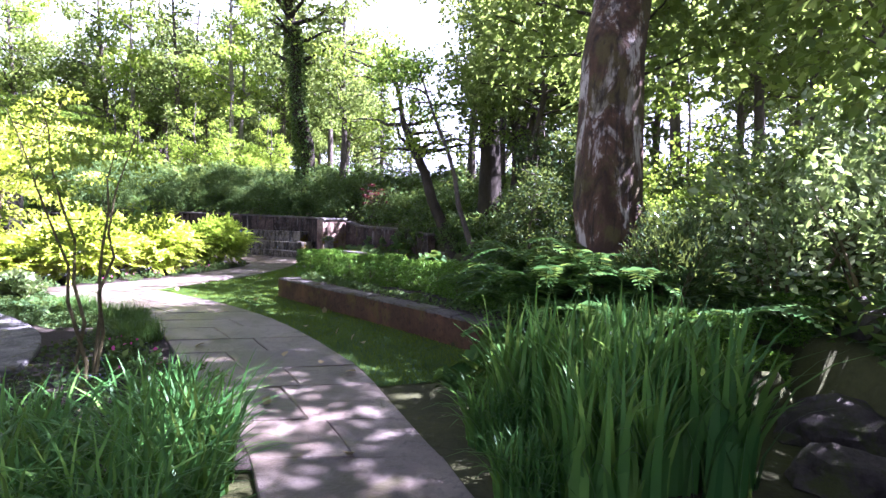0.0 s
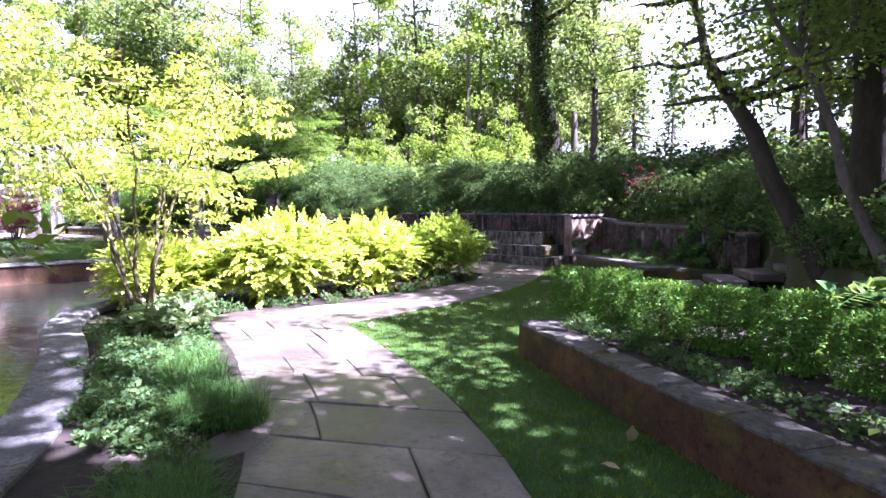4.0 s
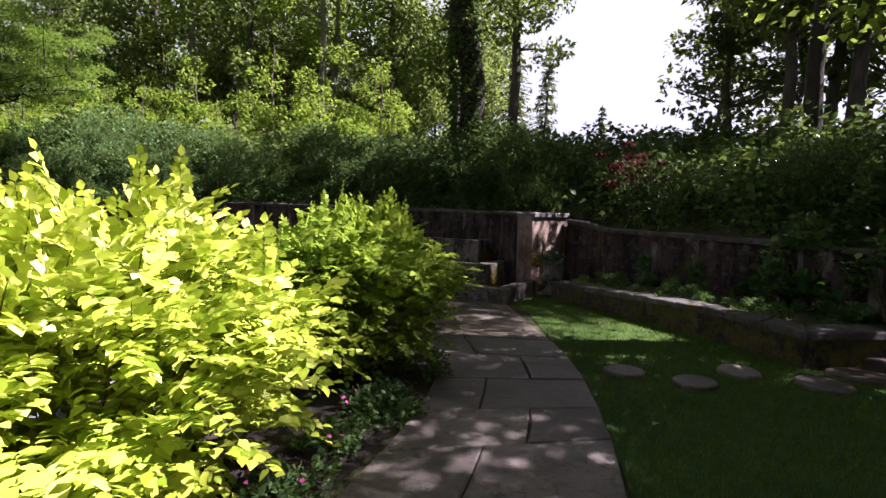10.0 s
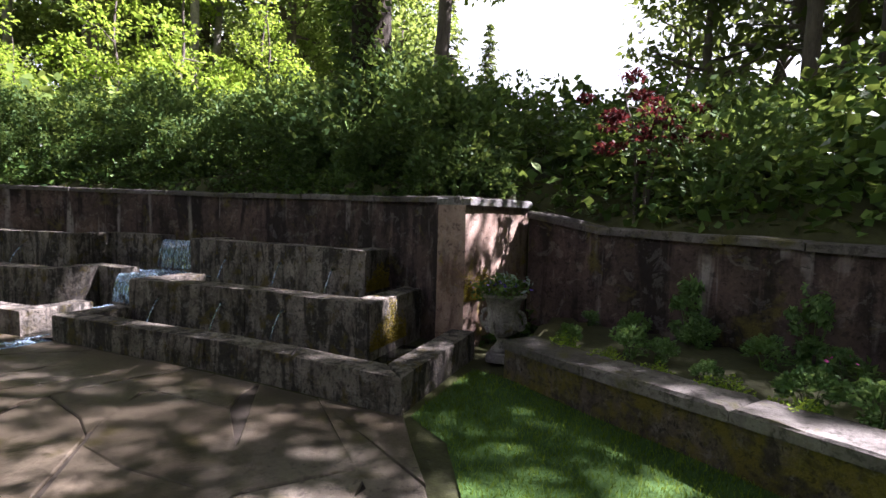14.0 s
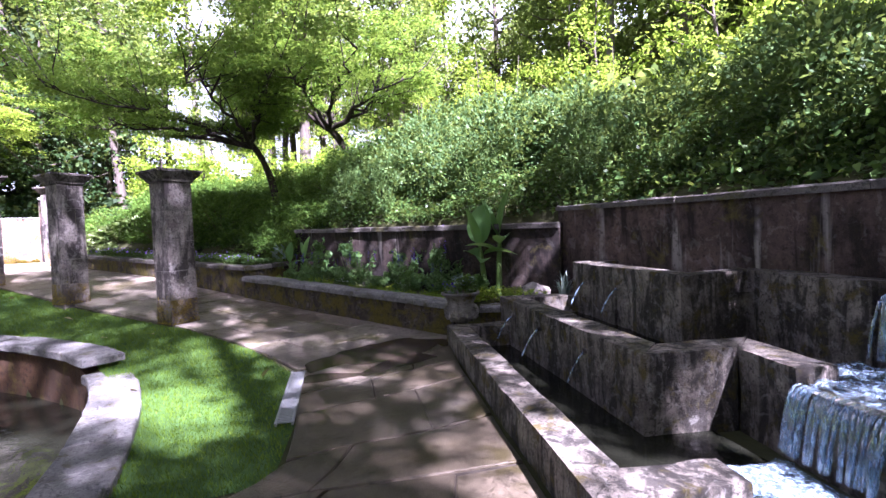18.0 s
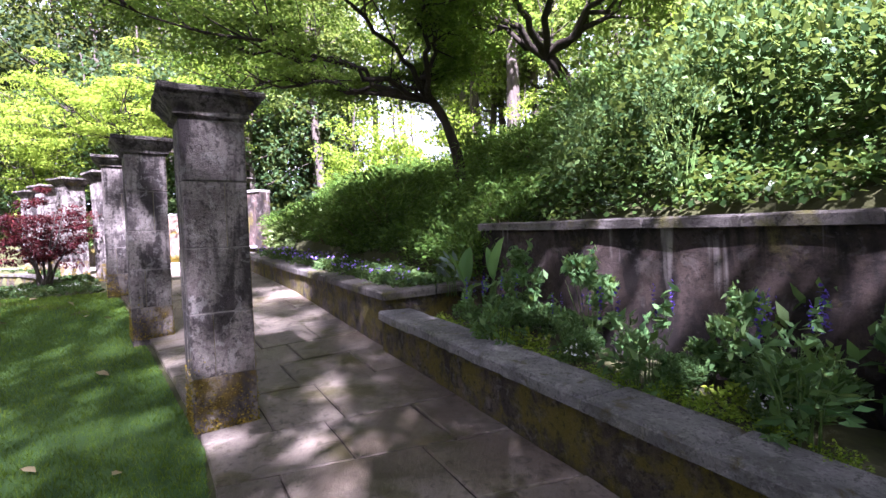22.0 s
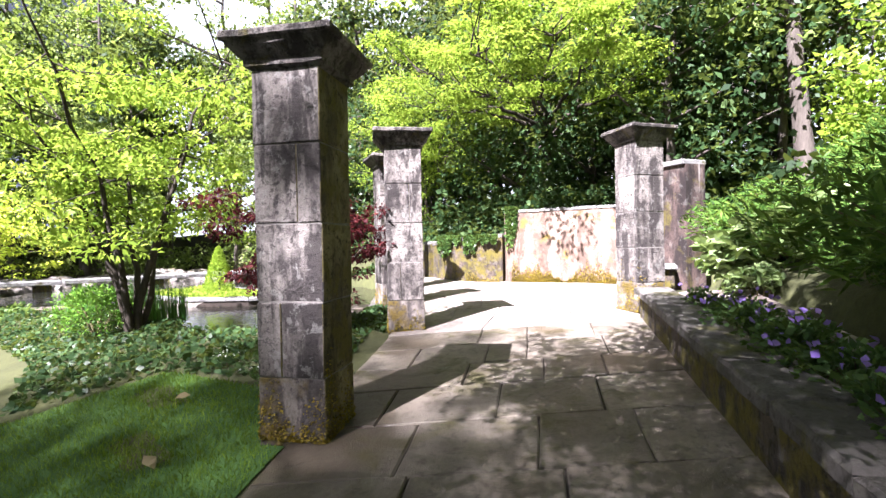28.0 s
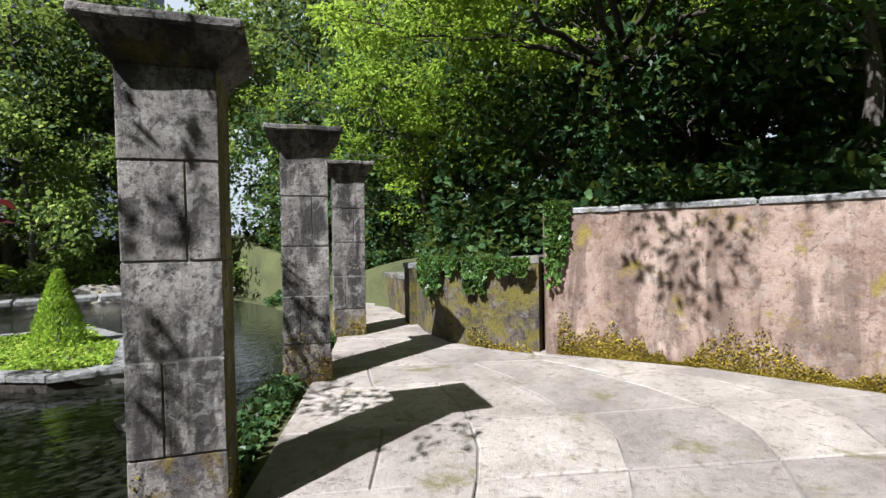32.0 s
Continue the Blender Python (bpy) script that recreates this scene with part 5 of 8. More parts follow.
# ridge trees added and sized to shade the path and the terrace bush
spots[0] += [(4.5, 17.7, ground_at(4.5, 17.7), 0.82), (4.9, 15.9, ground_at(4.9, 15.9), 0.62), (4.4, 19.6, ground_at(4.4, 19.6), 0.6)]
for p, s in zip(wood, spots):
    plant_out(p, s, rng)

for x, y in [(-32, 32.6), (-29.2, 34.2), (-26.4, 33.0), (-23.6, 34.8), (-20.8, 33.6), (-18, 35.2), (-15.4, 34.4), (-12.6, 35.4), (-30.5, 36.0), (-25, 36.4)]:
    copy_thing(wood[4], pose(x, y, ground_at(x, y) - 0.2, 0, 0, rng.uniform(0, 360)) @ Matrix.Scale(rng.uniform(0.95, 1.3), 4))
# trees added to shade path, ferns and bank; the southern ones stay unseen
for x, y, g, kind in [(2.6, 30.2, 0.85, 0), (4.2, 29.4, 1.0, 0), (-6.5, 30.2, 0.8, 0), (6.6, 7.2, 1.15, 3), (9.5, 3.4, 0.8, 2), (7.4, 1.6, 1.0, 2), (7.0, -3.0, 1.0, 2)]:
    copy_thing(wood[kind], pose(x, y, ground_at(x, y) - 0.2, 0, 0, 70 * x) @ Matrix.Scale(g, 4))
for x, y, g in [(4.4, 2.3, 0.95), (5.2, 0.4, 1.0), (4.6, 9.4, 0.75)]:
    copy_thing(wood[4], pose(x, y, ground_at(x, y) - 0.2, 0, 0, rng.uniform(0, 360)) @ Matrix.Scale(g, 4))

for x, y in [(-31, 29.5), (-28.5, 31.5), (-26, 30), (-23.8, 31.8), (-21.5, 30.8), (-33, 27.5), (-19, 32.4), (-29.6, 27.6)]:
    copy_thing(wood[4], pose(x, y, ground_at(x, y) - 0.2, 0, 0, rng.uniform(0, 360)) @ Matrix.Scale(rng.uniform(0.55, 0.75), 4))
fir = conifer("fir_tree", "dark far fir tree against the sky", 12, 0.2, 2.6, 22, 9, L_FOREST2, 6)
plant_out(fir, [(1.5, 58, 1.0, 0.9), (4.2, 66, 1.0, 0.8), (-4, 52, 3.0, 1.1), (-6.5, 49, 4.0, 1.25), (7, 74, 0.0, 0.75)], rng)
# tall trees added so that crowns above the view shade terrace and walk
great = tree("towering_tree", "towering broadleaf tree, bare below, added on the ridge to cast shade", 24, 0.21, 0.34, 5.0, 165, 64, 0.25, L_FOREST, M_BARKDARK, 19, (-0.5, 0.4), 26, taper=0.4, clump_r=(0.6, 1.3))
plant_out(great, [(2.4, 22.3, ground_at(2.4, 22.3), 0.72), (1.2, 26.0, ground_at(1.2, 26.0), 1.2)], rng, 0.95, 1.05)
slim = tree("tall_fir", "very tall slim tree added on the east ridge to cast shade", 32.5, 0.22, 0.62, 3.9, 140, 60, 0.26, L_FOREST2, M_BARKDARK, 33, (-0.3, 0.2), 24, taper=0.4, clump_r=(0.6, 1.2))
plant_out(slim, [(2.8, 19.7, ground_at(2.8, 19.7), 1.08), (3.3, 23.3, ground_at(3.3, 23.3), 1.04)], np.random.default_rng(92))
skytree = tree("airy_tree", "airy blue-green tree against the sky", 9, 0.16, 0.25, 3.0, 40, 50, 0.3, L_FOREST2, M_BARK, 8, (0.6, 0.3), 16)
plant_out(skytree, [(x, y, ground_at(x, y), g) for x, y, g in ((2.6, 35.0, 1.1), (5.4, 34.0, 1.3), (8.4, 33.0, 1.3), (11.5, 32.0, 1.4), (7.0, 39.0, 1.3), (13.0, 37.0, 1.3), (4.5, 41.5, 1.0))], rng)

# the great mossy trunk beside the path, its crown high overhead
old = tree("mossy_old_tree", "huge old tree with mossy peeling bark", 15, 0.42, 0.42, 5.0, 115, 60, 0.3, L_FOREST, M_BARKMOSS, 14, (0.3, 0.5), 22, clump_r=(0.6, 1.3), taper=0.4)
old.matrix_basis = pose(2.5, 6.6, ground_at(2.5, 6.6))
tall = tree("straight_fir_trunk", "straight tall grey trunk with high crown", 22, 0.36, 0.72, 2.2, 40, 60, 0.26, L_FOREST2, M_BARKDARK, 15, (0.2, 0.1), 20, taper=0.5)
tall.matrix_basis = pose(1.6, 18.9, ground_at(1.6, 18.9))
ivy_tree = tree("ivy_clad_tree", "dark ivy-clad trunk behind the cascade", 13, 0.36, 0.55, 2.5, 62, 56, 0.22, L_FOREST, M_BARKDARK, 16, (-0.4, -2.4), 26, taper=0.5, clump_r=(0.6, 1.3))
ivy_tree.matrix_basis = pose(-7.7, 27.0, ground_at(-7.7, 27.0))
k = np.random.default_rng(3)
a, h = k.uniform(0, 6.28, 5200), k.uniform(-0.1, 8.5, 5200)
P = np.c_[np.cos(a) * (0.4 + 0.06 * k.normal(0, 1, 5200)), np.sin(a) * (0.4 + 0.06 * k.normal(0, 1, 5200)), h]
P[:, :2] += np.outer(np.clip(h + 0.3, 0, 20) / 12.78, (-0.4, -2.4))
v, f = leaf_cards(P, 0.12, k, 0.8, -0.3, np.c_[np.cos(a), np.sin(a), 0 * a], 0.2)
put("ivy", mesh_of("ivy", v, f, L_IVY), ivy_tree, label="glossy ivy")
# added trees whose crowns keep the sun off the east lawn and path
bank_tree = tree("bank_tree", "slender tree with a high dense crown, added on the east bank for shade", 8.6, 0.11, 0.42, 2.5, 90, 80, 0.17, L_FOREST, M_BARKDARK, 37, (-0.3, 0.2), 20, clump_r=(0.5, 1.0))
plant_out(bank_tree, [(2.7, 8.9, ground_at(2.7, 8.9), 1.0), (2.3, 13.0, ground_at(2.3, 13.0), 1.0), (2.2, 17.3, ground_at(2.2, 17.3), 0.9), (2.6, 15.2, ground_at(2.6, 15.2), 1.0)], np.random.default_rng(91))
lean_tree = tree("leaning_tree", "leaning thin-trunked tree over the hedge", 7.6, 0.2, 0.42, 3.2, 54, 90, 0.13, L_LIME, M_BARKDARK, 17, (-3.0, 2.6), 16, layered=0.5)
lean_tree.matrix_basis = pose(0.35, 16.4, ground_at(0.35, 16.4))
lean2 = tree("leaning_tree", "slender leaning tree beside the hedge", 7, 0.09, 0.45, 2.4, 36, 90, 0.12, L_MAPLE, M_BARK, 18, (-2.2, 2.6), 12, layered=0.5)
lean2.matrix_basis = pose(0.9, 14.6, ground_at(0.9, 14.6))


def maple(name, label, height, stems, spread, clumps, per, leaf, mat, seed, base_r=0.05, bark=None, from_=0.42, thick=0.12, fork_at=0.0):
    """A low maple: several crooked stems and flat tiers of small leaves."""
    rng = np.random.default_rng(seed)
    t = thing(name, 0, 0, 0, label, "tree")
    pieces, cen, rad = [], [], []
    fork = np.zeros(3)
    if fork_at:
        fork = np.array([0.22 * fork_at * math.sin(seed), 0.22 * fork_at * math.cos(seed), fork_at])
        pieces.append(tube(curve_line([(0, 0, -0.2), (fork[0] * 0.1 - 0.06, fork[1] * 0.1, fork_at * 0.5), tuple(fork)], 8), base_r * np.linspace(1.35, 0.95, 8), 9))
    for k in range(stems):
        a = 6.28 * k / stems + rng.uniform(-0.4, 0.4)
        reach = spread * rng.uniform(0.45, 0.95)
        h = height * rng.uniform(0.75, 1.0)
        end = np.array([math.cos(a) * reach, math.sin(a) * reach, h])
        mid = np.array([math.cos(a) * reach * 0.3, math.sin(a) * reach * 0.3, h * 0.5])
        line = curve_line([(0.05 * math.cos(a), 0.05 * math.sin(a), -0.15), mid, end], 9)
        line[1:-1] += rng.normal(0, (0.09 if fork_at else 0.04) * height / 4, (7, 3))
        if fork_at:
            line = line * (1, 1, 1 - fork_at / height) + fork
        pieces.append(tube(line, base_r * np.linspace(1, 0.15, 9), 7))
        for q in range(max(2, clumps // stems)):
            s = rng.uniform(from_, 1.05)
            c0 = np.array([np.interp(s * 8, np.arange(9), line[:, j]) for j in range(3)])
            c = c0 + np.array([rng.normal(0, 0.3 * spread), rng.normal(0, 0.3 * spread), rng.normal(0, 0.06 * height)])
            if rng.uniform() < 0.6:
                pieces.append(tube(bend(c0, c, 4, 0.04, rng), base_r * np.array([0.28, 0.2, 0.14, 0.06]), 5))
            cen.append(c)
            r = rng.uniform(0.22, 0.45) * spread / 1.6
            rad.append((r, r, r * thick / 0.3))
    v, f = joined(pieces)
    put("trunk", smooth(mesh_of("trunk", v, f, bark or M_BARK)), t)
    P, d = clump_points(np.array(cen), np.array(rad), per, rng, 0.4)
    v, f = leaf_cards(P, leaf, rng, 0.42, 0.2, d, 1.0)
    put("crown", mesh_of("crown", v, f, mat), t)
    return t


m1 = maple("golden_maple", "yellow-green small maple with thin stems beside the pool", 4.3, 7, 2.2, 110, 110, 0.085, L_YELLOW, 21, 0.035, M_STEM, 0.45)
m1.matrix_basis = pose(-9.4, 9.7, ground_at(-9.4, 9.7))
m2 = maple("young_maple", "thin young maple in the path border", 3.3, 4, 1.1, 36, 80, 0.06, L_LIME, 22, 0.022, M_STEM, 0.5)
m2.matrix_basis = pose(-3.55, 4.75, ground_at(-3.55, 4.75))
def spread_maple(name, label, trunk, r, limbs, reach, rise, pads, per, leaf, mat, seed, toward=(0, 0), bark=None, pad=0.62, top=1.6):
    """A broad maple: a bent trunk, crooked limbs that reach out flat, side twigs, and a crown of thin leafy layers."""
    rng = np.random.default_rng(seed)
    t = thing(name, 0, 0, 0, label, "tree")
    line = curve_line(trunk, 10)
    fork = line[-1]
    pieces = [tube(line, r * np.linspace(1.35, 0.85, 10), 10)]
    cen, rad = [], []
    for k in range(limbs):
        a = 6.283 * k / limbs + rng.uniform(-0.35, 0.35)
        R = reach * rng.uniform(0.7, 1.05)
        end = fork + np.array([math.cos(a) * R + toward[0], math.sin(a) * R + toward[1], rise * rng.uniform(0.35, 1.0)])
        mid = fork * 0.55 + end * 0.45 + np.array([rng.normal(0, 0.2), rng.normal(0, 0.2), rise * rng.uniform(0.1, 0.35)])
        limb = curve_line([fork - (0, 0, 0.1), mid, end], 12)
        limb[2:-1] += rng.normal(0, 0.07, (9, 3))
        pieces.append(tube(limb, r * np.linspace(0.62, 0.08, 12), 7))
        for q in range(pads // limbs):
            u = rng.uniform(0.32, 1.02)
            p0 = np.array([np.interp(u * 11, np.arange(12), limb[:, j]) for j in range(3)])
            b = a + rng.choice((-1, 1)) * rng.uniform(0.3, 1.4)
            L = reach * rng.uniform(0.12, 0.36)
            p1 = p0 + np.array([math.cos(b) * L, math.sin(b) * L, rng.uniform(-0.1, 0.35) + top * rng.uniform(0, 1) ** 2.2])
            if rng.uniform() < 0.75:
                pieces.append(tube(bend(p0, p1, 5, 0.06, rng), r * np.array([0.2, 0.15, 0.11, 0.07, 0.03]), 5))
            g = pad * rng.uniform(0.65, 1.25)
            cen.append(p1)
            rad.append((g, g, 0.17 * g))
    v, f = joined(pieces)
    put("trunk", smooth(mesh_of("trunk", v, f, bark or M_BARKDARK)), t)
    P, d = clump_points(np.array(cen), np.array(rad), per, rng, 0.15)
    k = np.repeat(np.arange(len(cen)), per)
    out_ = P - np.array(cen)[k]
    P[:, 2] -= 0.3 * (out_[:, 0] ** 2 + out_[:, 1] ** 2)
    v, f = leaf_cards(P, leaf, rng, 0.46, 0.15, unit(out_ * (1, 1, 0.2)), 1.1)
    put("crown", mesh_of("crown", v, f, mat), t)
    return t


m3 = spread_maple("green_maple", "spreading green maple leaning over the walk", [(0, 0, -0.3), (0.05, -0.08, 0.7), (-0.05, -0.32, 1.5), (-0.2, -0.6, 1.95)], 0.09, 9, 3.2, 0.9, 215, 300, 0.082, L_MAPLE, 23, (1.7, -2.1), top=2.2)
m3.matrix_basis = pose(-23.95, 24.2, ground_at(-23.95, 24.2))
m4 = spread_maple("green_maple", "broad layered maple on the bank above the bed", [(0, 0, -0.3), (0.1, -0.1, 0.5), (0.2, -0.45, 1.1), (0.25, -0.8, 1.5)], 0.105, 9, 2.9, 1.0, 150, 260, 0.082, L_MAPLE, 24, (1.6, -0.2), top=2.0)
m4.matrix_basis = pose(-23.2, 26.3, ground_at(-23.2, 26.3))
m5 = maple("red_maple", "dark red lace-leaved maple by the pillars", 1.9, 7, 1.15, 90, 100, 0.075, L_RED, 25, 0.035, M_BARK, 0.35)
m5.matrix_basis = pose(-26.35, 15.05, ground_at(-26.35, 15.05))
m6 = maple("red_maple", "small red maple on the dark bank", 2.0, 4, 0.8, 26, 70, 0.09, L_RED, 26, 0.025, M_BARK, 0.5)
m6.matrix_basis = pose(-3.6, 24.1, ground_at(-3.6, 24.1))
m7 = spread_maple("golden_maple", "lime-green layered maple reaching over the court wall", [(0, 0, -0.3), (0.1, 0, 1.0), (0.4, 0.1, 2.0), (0.7, 0.2, 2.6)], 0.11, 8, 3.4, 0.7, 170, 190, 0.115, L_LIME, 27, (2.5, 0.9), top=2.0)
m7.matrix_basis = pose(-36.3, 13.2, ground_at(-36.3, 13.2))
m9 = maple("golden_maple", "golden-green weeping maple behind the low court wall", 5.6, 7, 3.0, 190, 110, 0.12, L_LIME, 28, 0.06, M_BARK, 0.4)
m9.matrix_basis = pose(-36.2, 8.4, ground_at(-36.2, 8.4))
m10 = maple("pond_maple", "light green layered maple on the pond's bank", 4.9, 6, 2.5, 130, 120, 0.105, L_LIME, 30, 0.06, M_BARKDARK, 0.4, thick=0.1)
m10.matrix_basis = pose(-25.3, 11.8, ground_at(-25.3, 11.8))
m8 = maple("golden_maple", "small golden maple at the pond's far bank", 3.2, 5, 2.2, 110, 110, 0.1, L_YELLOW, 29, 0.045, M_BARK, 0.4)
m8.matrix_basis = pose(-24.0, 4.2, ground_at(-24.0, 4.2))


# ---- bushes ----
def bush(name, label, rx, ry, h, n, leaf, mat, seed, category="bush", shoots=14, aspect=0.55, lobed=False, stem=True, flat=0.5, up=0.4, clump=0.3, stem_m=None):
    """A rounded bush of leafy shoots: stems fan out from the base and carry leaves in sprays."""
    rng = np.random.default_rng(seed)
    t = thing(name, 0, 0, 0, label, category)
    m = max(10, n // 45)
    d = unit(rng.normal(0, 1, (m, 3)) * (1, 1, 0.8) + (0, 0, 0.25))
    s = rng.uniform(0.45, 1.0, (m, 1)) ** 0.5
    lump = np.array([1 + 0.3 * noise.noise(Vector(q) * 2.6 + Vector((seed, 0, 0))) for q in d])[:, None]
    cen = d * s * lump * (rx, ry, h * 0.52) + (0, 0, h * 0.5)
    cen[:, 2] = np.maximum(cen[:, 2], 0.12 * h)
    P, dd = clump_points(cen, np.full(m, clump * (rx + ry) / 2), n // m, rng, 0.35)
    P[:, 2] = np.maximum(P[:, 2], 0.03)
    outw = unit(P - (0, 0, h * 0.3))
    v, f = leaf_cards(P, leaf, rng, aspect, up, outw, flat, lobed=lobed)
    pieces = [(v, f)]
    for k in range(shoots):
        a = rng.uniform(0, 6.28)
        e = np.array([math.cos(a) * rx * rng.uniform(0.2, 0.85), math.sin(a) * ry * rng.uniform(0.2, 0.85), h * rng.uniform(0.9, 1.16)])
        b = e * (0.75, 0.75, 0.72)
        q = np.linspace(0, 1, 12)[:, None]
        PP = b + (e - b) * q + rng.normal(0, 0.012, (12, 3))
        pieces.append(leaf_cards(PP, leaf * 0.9, rng, aspect, 0.8, None, 0.3, lobed=lobed))
    v, f = joined(pieces)
    put("foliage", mesh_of("foliage", v, f, mat), t)
    if stem:
        st = []
        for k in range(9):
            a = 6.28 * k / 9 + rng.uniform(-0.3, 0.3)
            st.append(tube(curve_line([(0.06 * math.cos(a), 0.06 * math.sin(a), -0.1), (0.3 * rx * math.cos(a), 0.3 * ry * math.sin(a), h * 0.35), (0.7 * rx * math.cos(a), 0.7 * ry * math.sin(a), h * 0.75)], 6), np.array([1, 0.9, 0.7, 0.5, 0.35, 0.2]) * min(0.02, 0.033 * rx), 5))
        v, f = joined(st)
        put("branchwork", mesh_of("branchwork", v, f, stem_m or M_STEM), t)["kind"] = "stuff"
    return t


def setdown(ob, x, y, turn=0, z=None, scale=1.0):
    ob.matrix_basis = pose(x, y, ground_at(x, y) if z is None else z, 0, 0, turn) @ Matrix.Scale(scale, 4)
    return ob


def spray_bush(label, rx, ry, h, sprays, leaf, mat, seed):
    """A bush of arching twigs with leaves in pairs, and upright young shoots on top."""
    rng = np.random.default_rng(seed)
    t = thing("golden_bush", 0, 0, 0, label, "bush")
    d = unit(rng.normal(0, 1, (sprays, 3)) * (1, 1, 0.85) + (0, 0, 0.3))
    lump = np.array([1 + 0.34 * noise.noise(Vector(q) * 2.4 + Vector((seed, 0, 0))) for q in d])[:, None]
    s = rng.uniform(0.12, 1.0, (sprays, 1)) ** 0.5 * 0.86
    base = d * s * lump * (rx, ry, h * 0.5) + (0, 0, h * 0.5)
    base[:, 2] = np.maximum(base[:, 2], 0.16 * h)
    way = unit(d * (1, 1, 0.3) + rng.normal(0, 0.34, (sprays, 3)) + (0, 0, 0.22))
    upright = (base[:, 2] > 0.72 * h) & (rng.uniform(0, 1, sprays) < 0.4)
    way = np.where(upright[:, None], unit(rng.normal(0, 0.2, (sprays, 3)) + (0, 0, 1)), way)
    L = rng.uniform(0.22, 0.42, sprays) * np.where(upright, 0.8, 1.0)
    sag = np.where(upright, 0.0, 0.25)
    side = unit(np.cross(way, rng.normal(0, 0.25, (sprays, 3)) + (0, 0, 1)))
    up = np.cross(side, way)
    vs, twigs = [], []
    for q in np.linspace(0.08, 1, 9):
        p = base + way * (L * q)[:, None] - np.array([0, 0, 1.0]) * (sag * L * q * q)[:, None]
        twigs.append(p)
        size = (leaf * rng.uniform(0.75, 1.2, sprays) * (1.05 - 0.35 * q))[:, None]
        for sg in ((-1, 1) if q < 0.99 else (0,)):
            ax = unit(side * sg * 0.85 + way * (0.5 if sg else 1.0) - up * 0.18 + rng.normal(0, 0.2, (sprays, 3)))
            nor = unit(up + rng.normal(0, 0.3, (sprays, 3)))
            w = unit(np.cross(ax, nor)) * size * 0.37
            lift = nor * size * 0.06
            vs.append(np.stack([p, p + ax * size * 0.33 + w * 0.95 + lift, p + ax * size * 0.68 + w * 0.7 + lift, p + ax * size - lift * 1.5, p + ax * size * 0.68 - w * 0.7 + lift, p + ax * size * 0.33 - w * 0.95 + lift], 1))
    v = np.concatenate(vs).reshape(-1, 3)
    v[:, 2] = np.maximum(v[:, 2], 0.02)
    put("foliage", mesh_of("foliage", v, np.arange(len(v)).reshape(-1, 6), mat), t)
    st = [tube([twigs[0][k], twigs[4][k], twigs[8][k]], [0.004, 0.003, 0.0015], 3) for k in range(0, sprays, 2)]
    for k in range(11):
        a = 6.28 * k / 11 + rng.uniform(-0.3, 0.3)
        st.append(tube(curve_line([(0.08 * math.cos(a), 0.08 * math.sin(a), -0.1), (0.35 * rx * math.cos(a), 0.35 * ry * math.sin(a), h * 0.35), (0.75 * rx * math.cos(a), 0.75 * ry * math.sin(a), h * 0.72)], 6), [0.02, 0.018, 0.014, 0.01, 0.007, 0.004], 5))
    vv, ff = joined([q for q in st if q[1].shape[1] == 4])
    put("branchwork", mesh_of("branchwork", vv, ff, M_STEM), t)["kind"] = "stuff"
    return t


setdown(spray_bush("bright golden-leaved bush in full sun", 1.2, 1.1, 1.28, 900, 0.085, L_YELLOW, 31), -10.75, 11.0)
setdown(spray_bush("large bright golden-leaved bush in full sun", 1.3, 1.2, 1.72, 1500, 0.088, L_YELLOW, 32), -9.3, 12.4, 40)
setdown(spray_bush("golden-leaved bush beside the bending path", 1.2, 1.15, 1.6, 1400, 0.085, L_YELLOW, 33), -8.5, 14.3, 90)
setdown(spray_bush("greener golden-leaved bush at the terrace", 1.05, 1.25, 1.68, 1500, 0.08, L_GREENGOLD, 34), -8.05, 17.0, 150)

# the pale speckled leaf colour stands for sun flecks on this foliage
speck = bush("sunflecked_shrub", "shrub with glossy leaves, sun flecks put in as pale leaf tones", 0.75, 0.7, 1.25, 1500, 0.075, L_SPECK, 140, "shrub", shoots=16, aspect=0.5, clump=0.26)
plant_out(speck, [(4.1, 4.7), (4.6, 5.8), (3.7, 5.5), (5.3, 5.0), (5.6, 6.6), (4.6, 7.0), (6.4, 5.6), (6.6, 7.6), (7.6, 6.4)], np.random.default_rng(5), 0.9, 1.5)

# clipped box hedge in the planter
def hedge_block(wx, wy, h, n, seed):
    rng = np.random.default_rng(seed)
    t = thing("box_hedge_block", 0, 0, 0, "clipped dark green box hedge block", "hedge", "box hedge")
    P = rng.uniform(-1, 1, (n, 3))
    P = P / ((np.abs(P) ** 7).sum(1) ** (1 / 7))[:, None]
    out_ = unit(P**5)
    lump = np.array([noise.noise(Vector(q) * 2.6 + Vector((seed, 0, 0))) for q in P])
    P = P * (rng.uniform(0.74, 1.0, n) * (1 + 0.05 * lump))[:, None]
    P = P * (wx / 2, wy / 2, h / 2) + (0, 0, h / 2)
    P += rng.normal(0, 0.012, P.shape)
    P[:, 2] = np.maximum(P[:, 2], 0.0)
    v, f = leaf_cards(P, 0.034, rng, 0.6, 0.4, out_, 0.3)
    put("foliage", mesh_of("foliage", v, f, L_HEDGE), t)
    v, f = tube([(0, 0, -0.05), (0.01, 0, h * 0.7)], [0.025, 0.015], 6)
    put("stem", mesh_of("stem", v, f, M_STEM), t)
    return t


hedge = hedge_block(0.5, 0.5, 0.62, 5600, 35)
hl = lerp_line([(-3.2, 11.4), (-1.5, 10.2), (-0.27, 9.1), (0.48, 7.9), (1.05, 6.75)], 11)
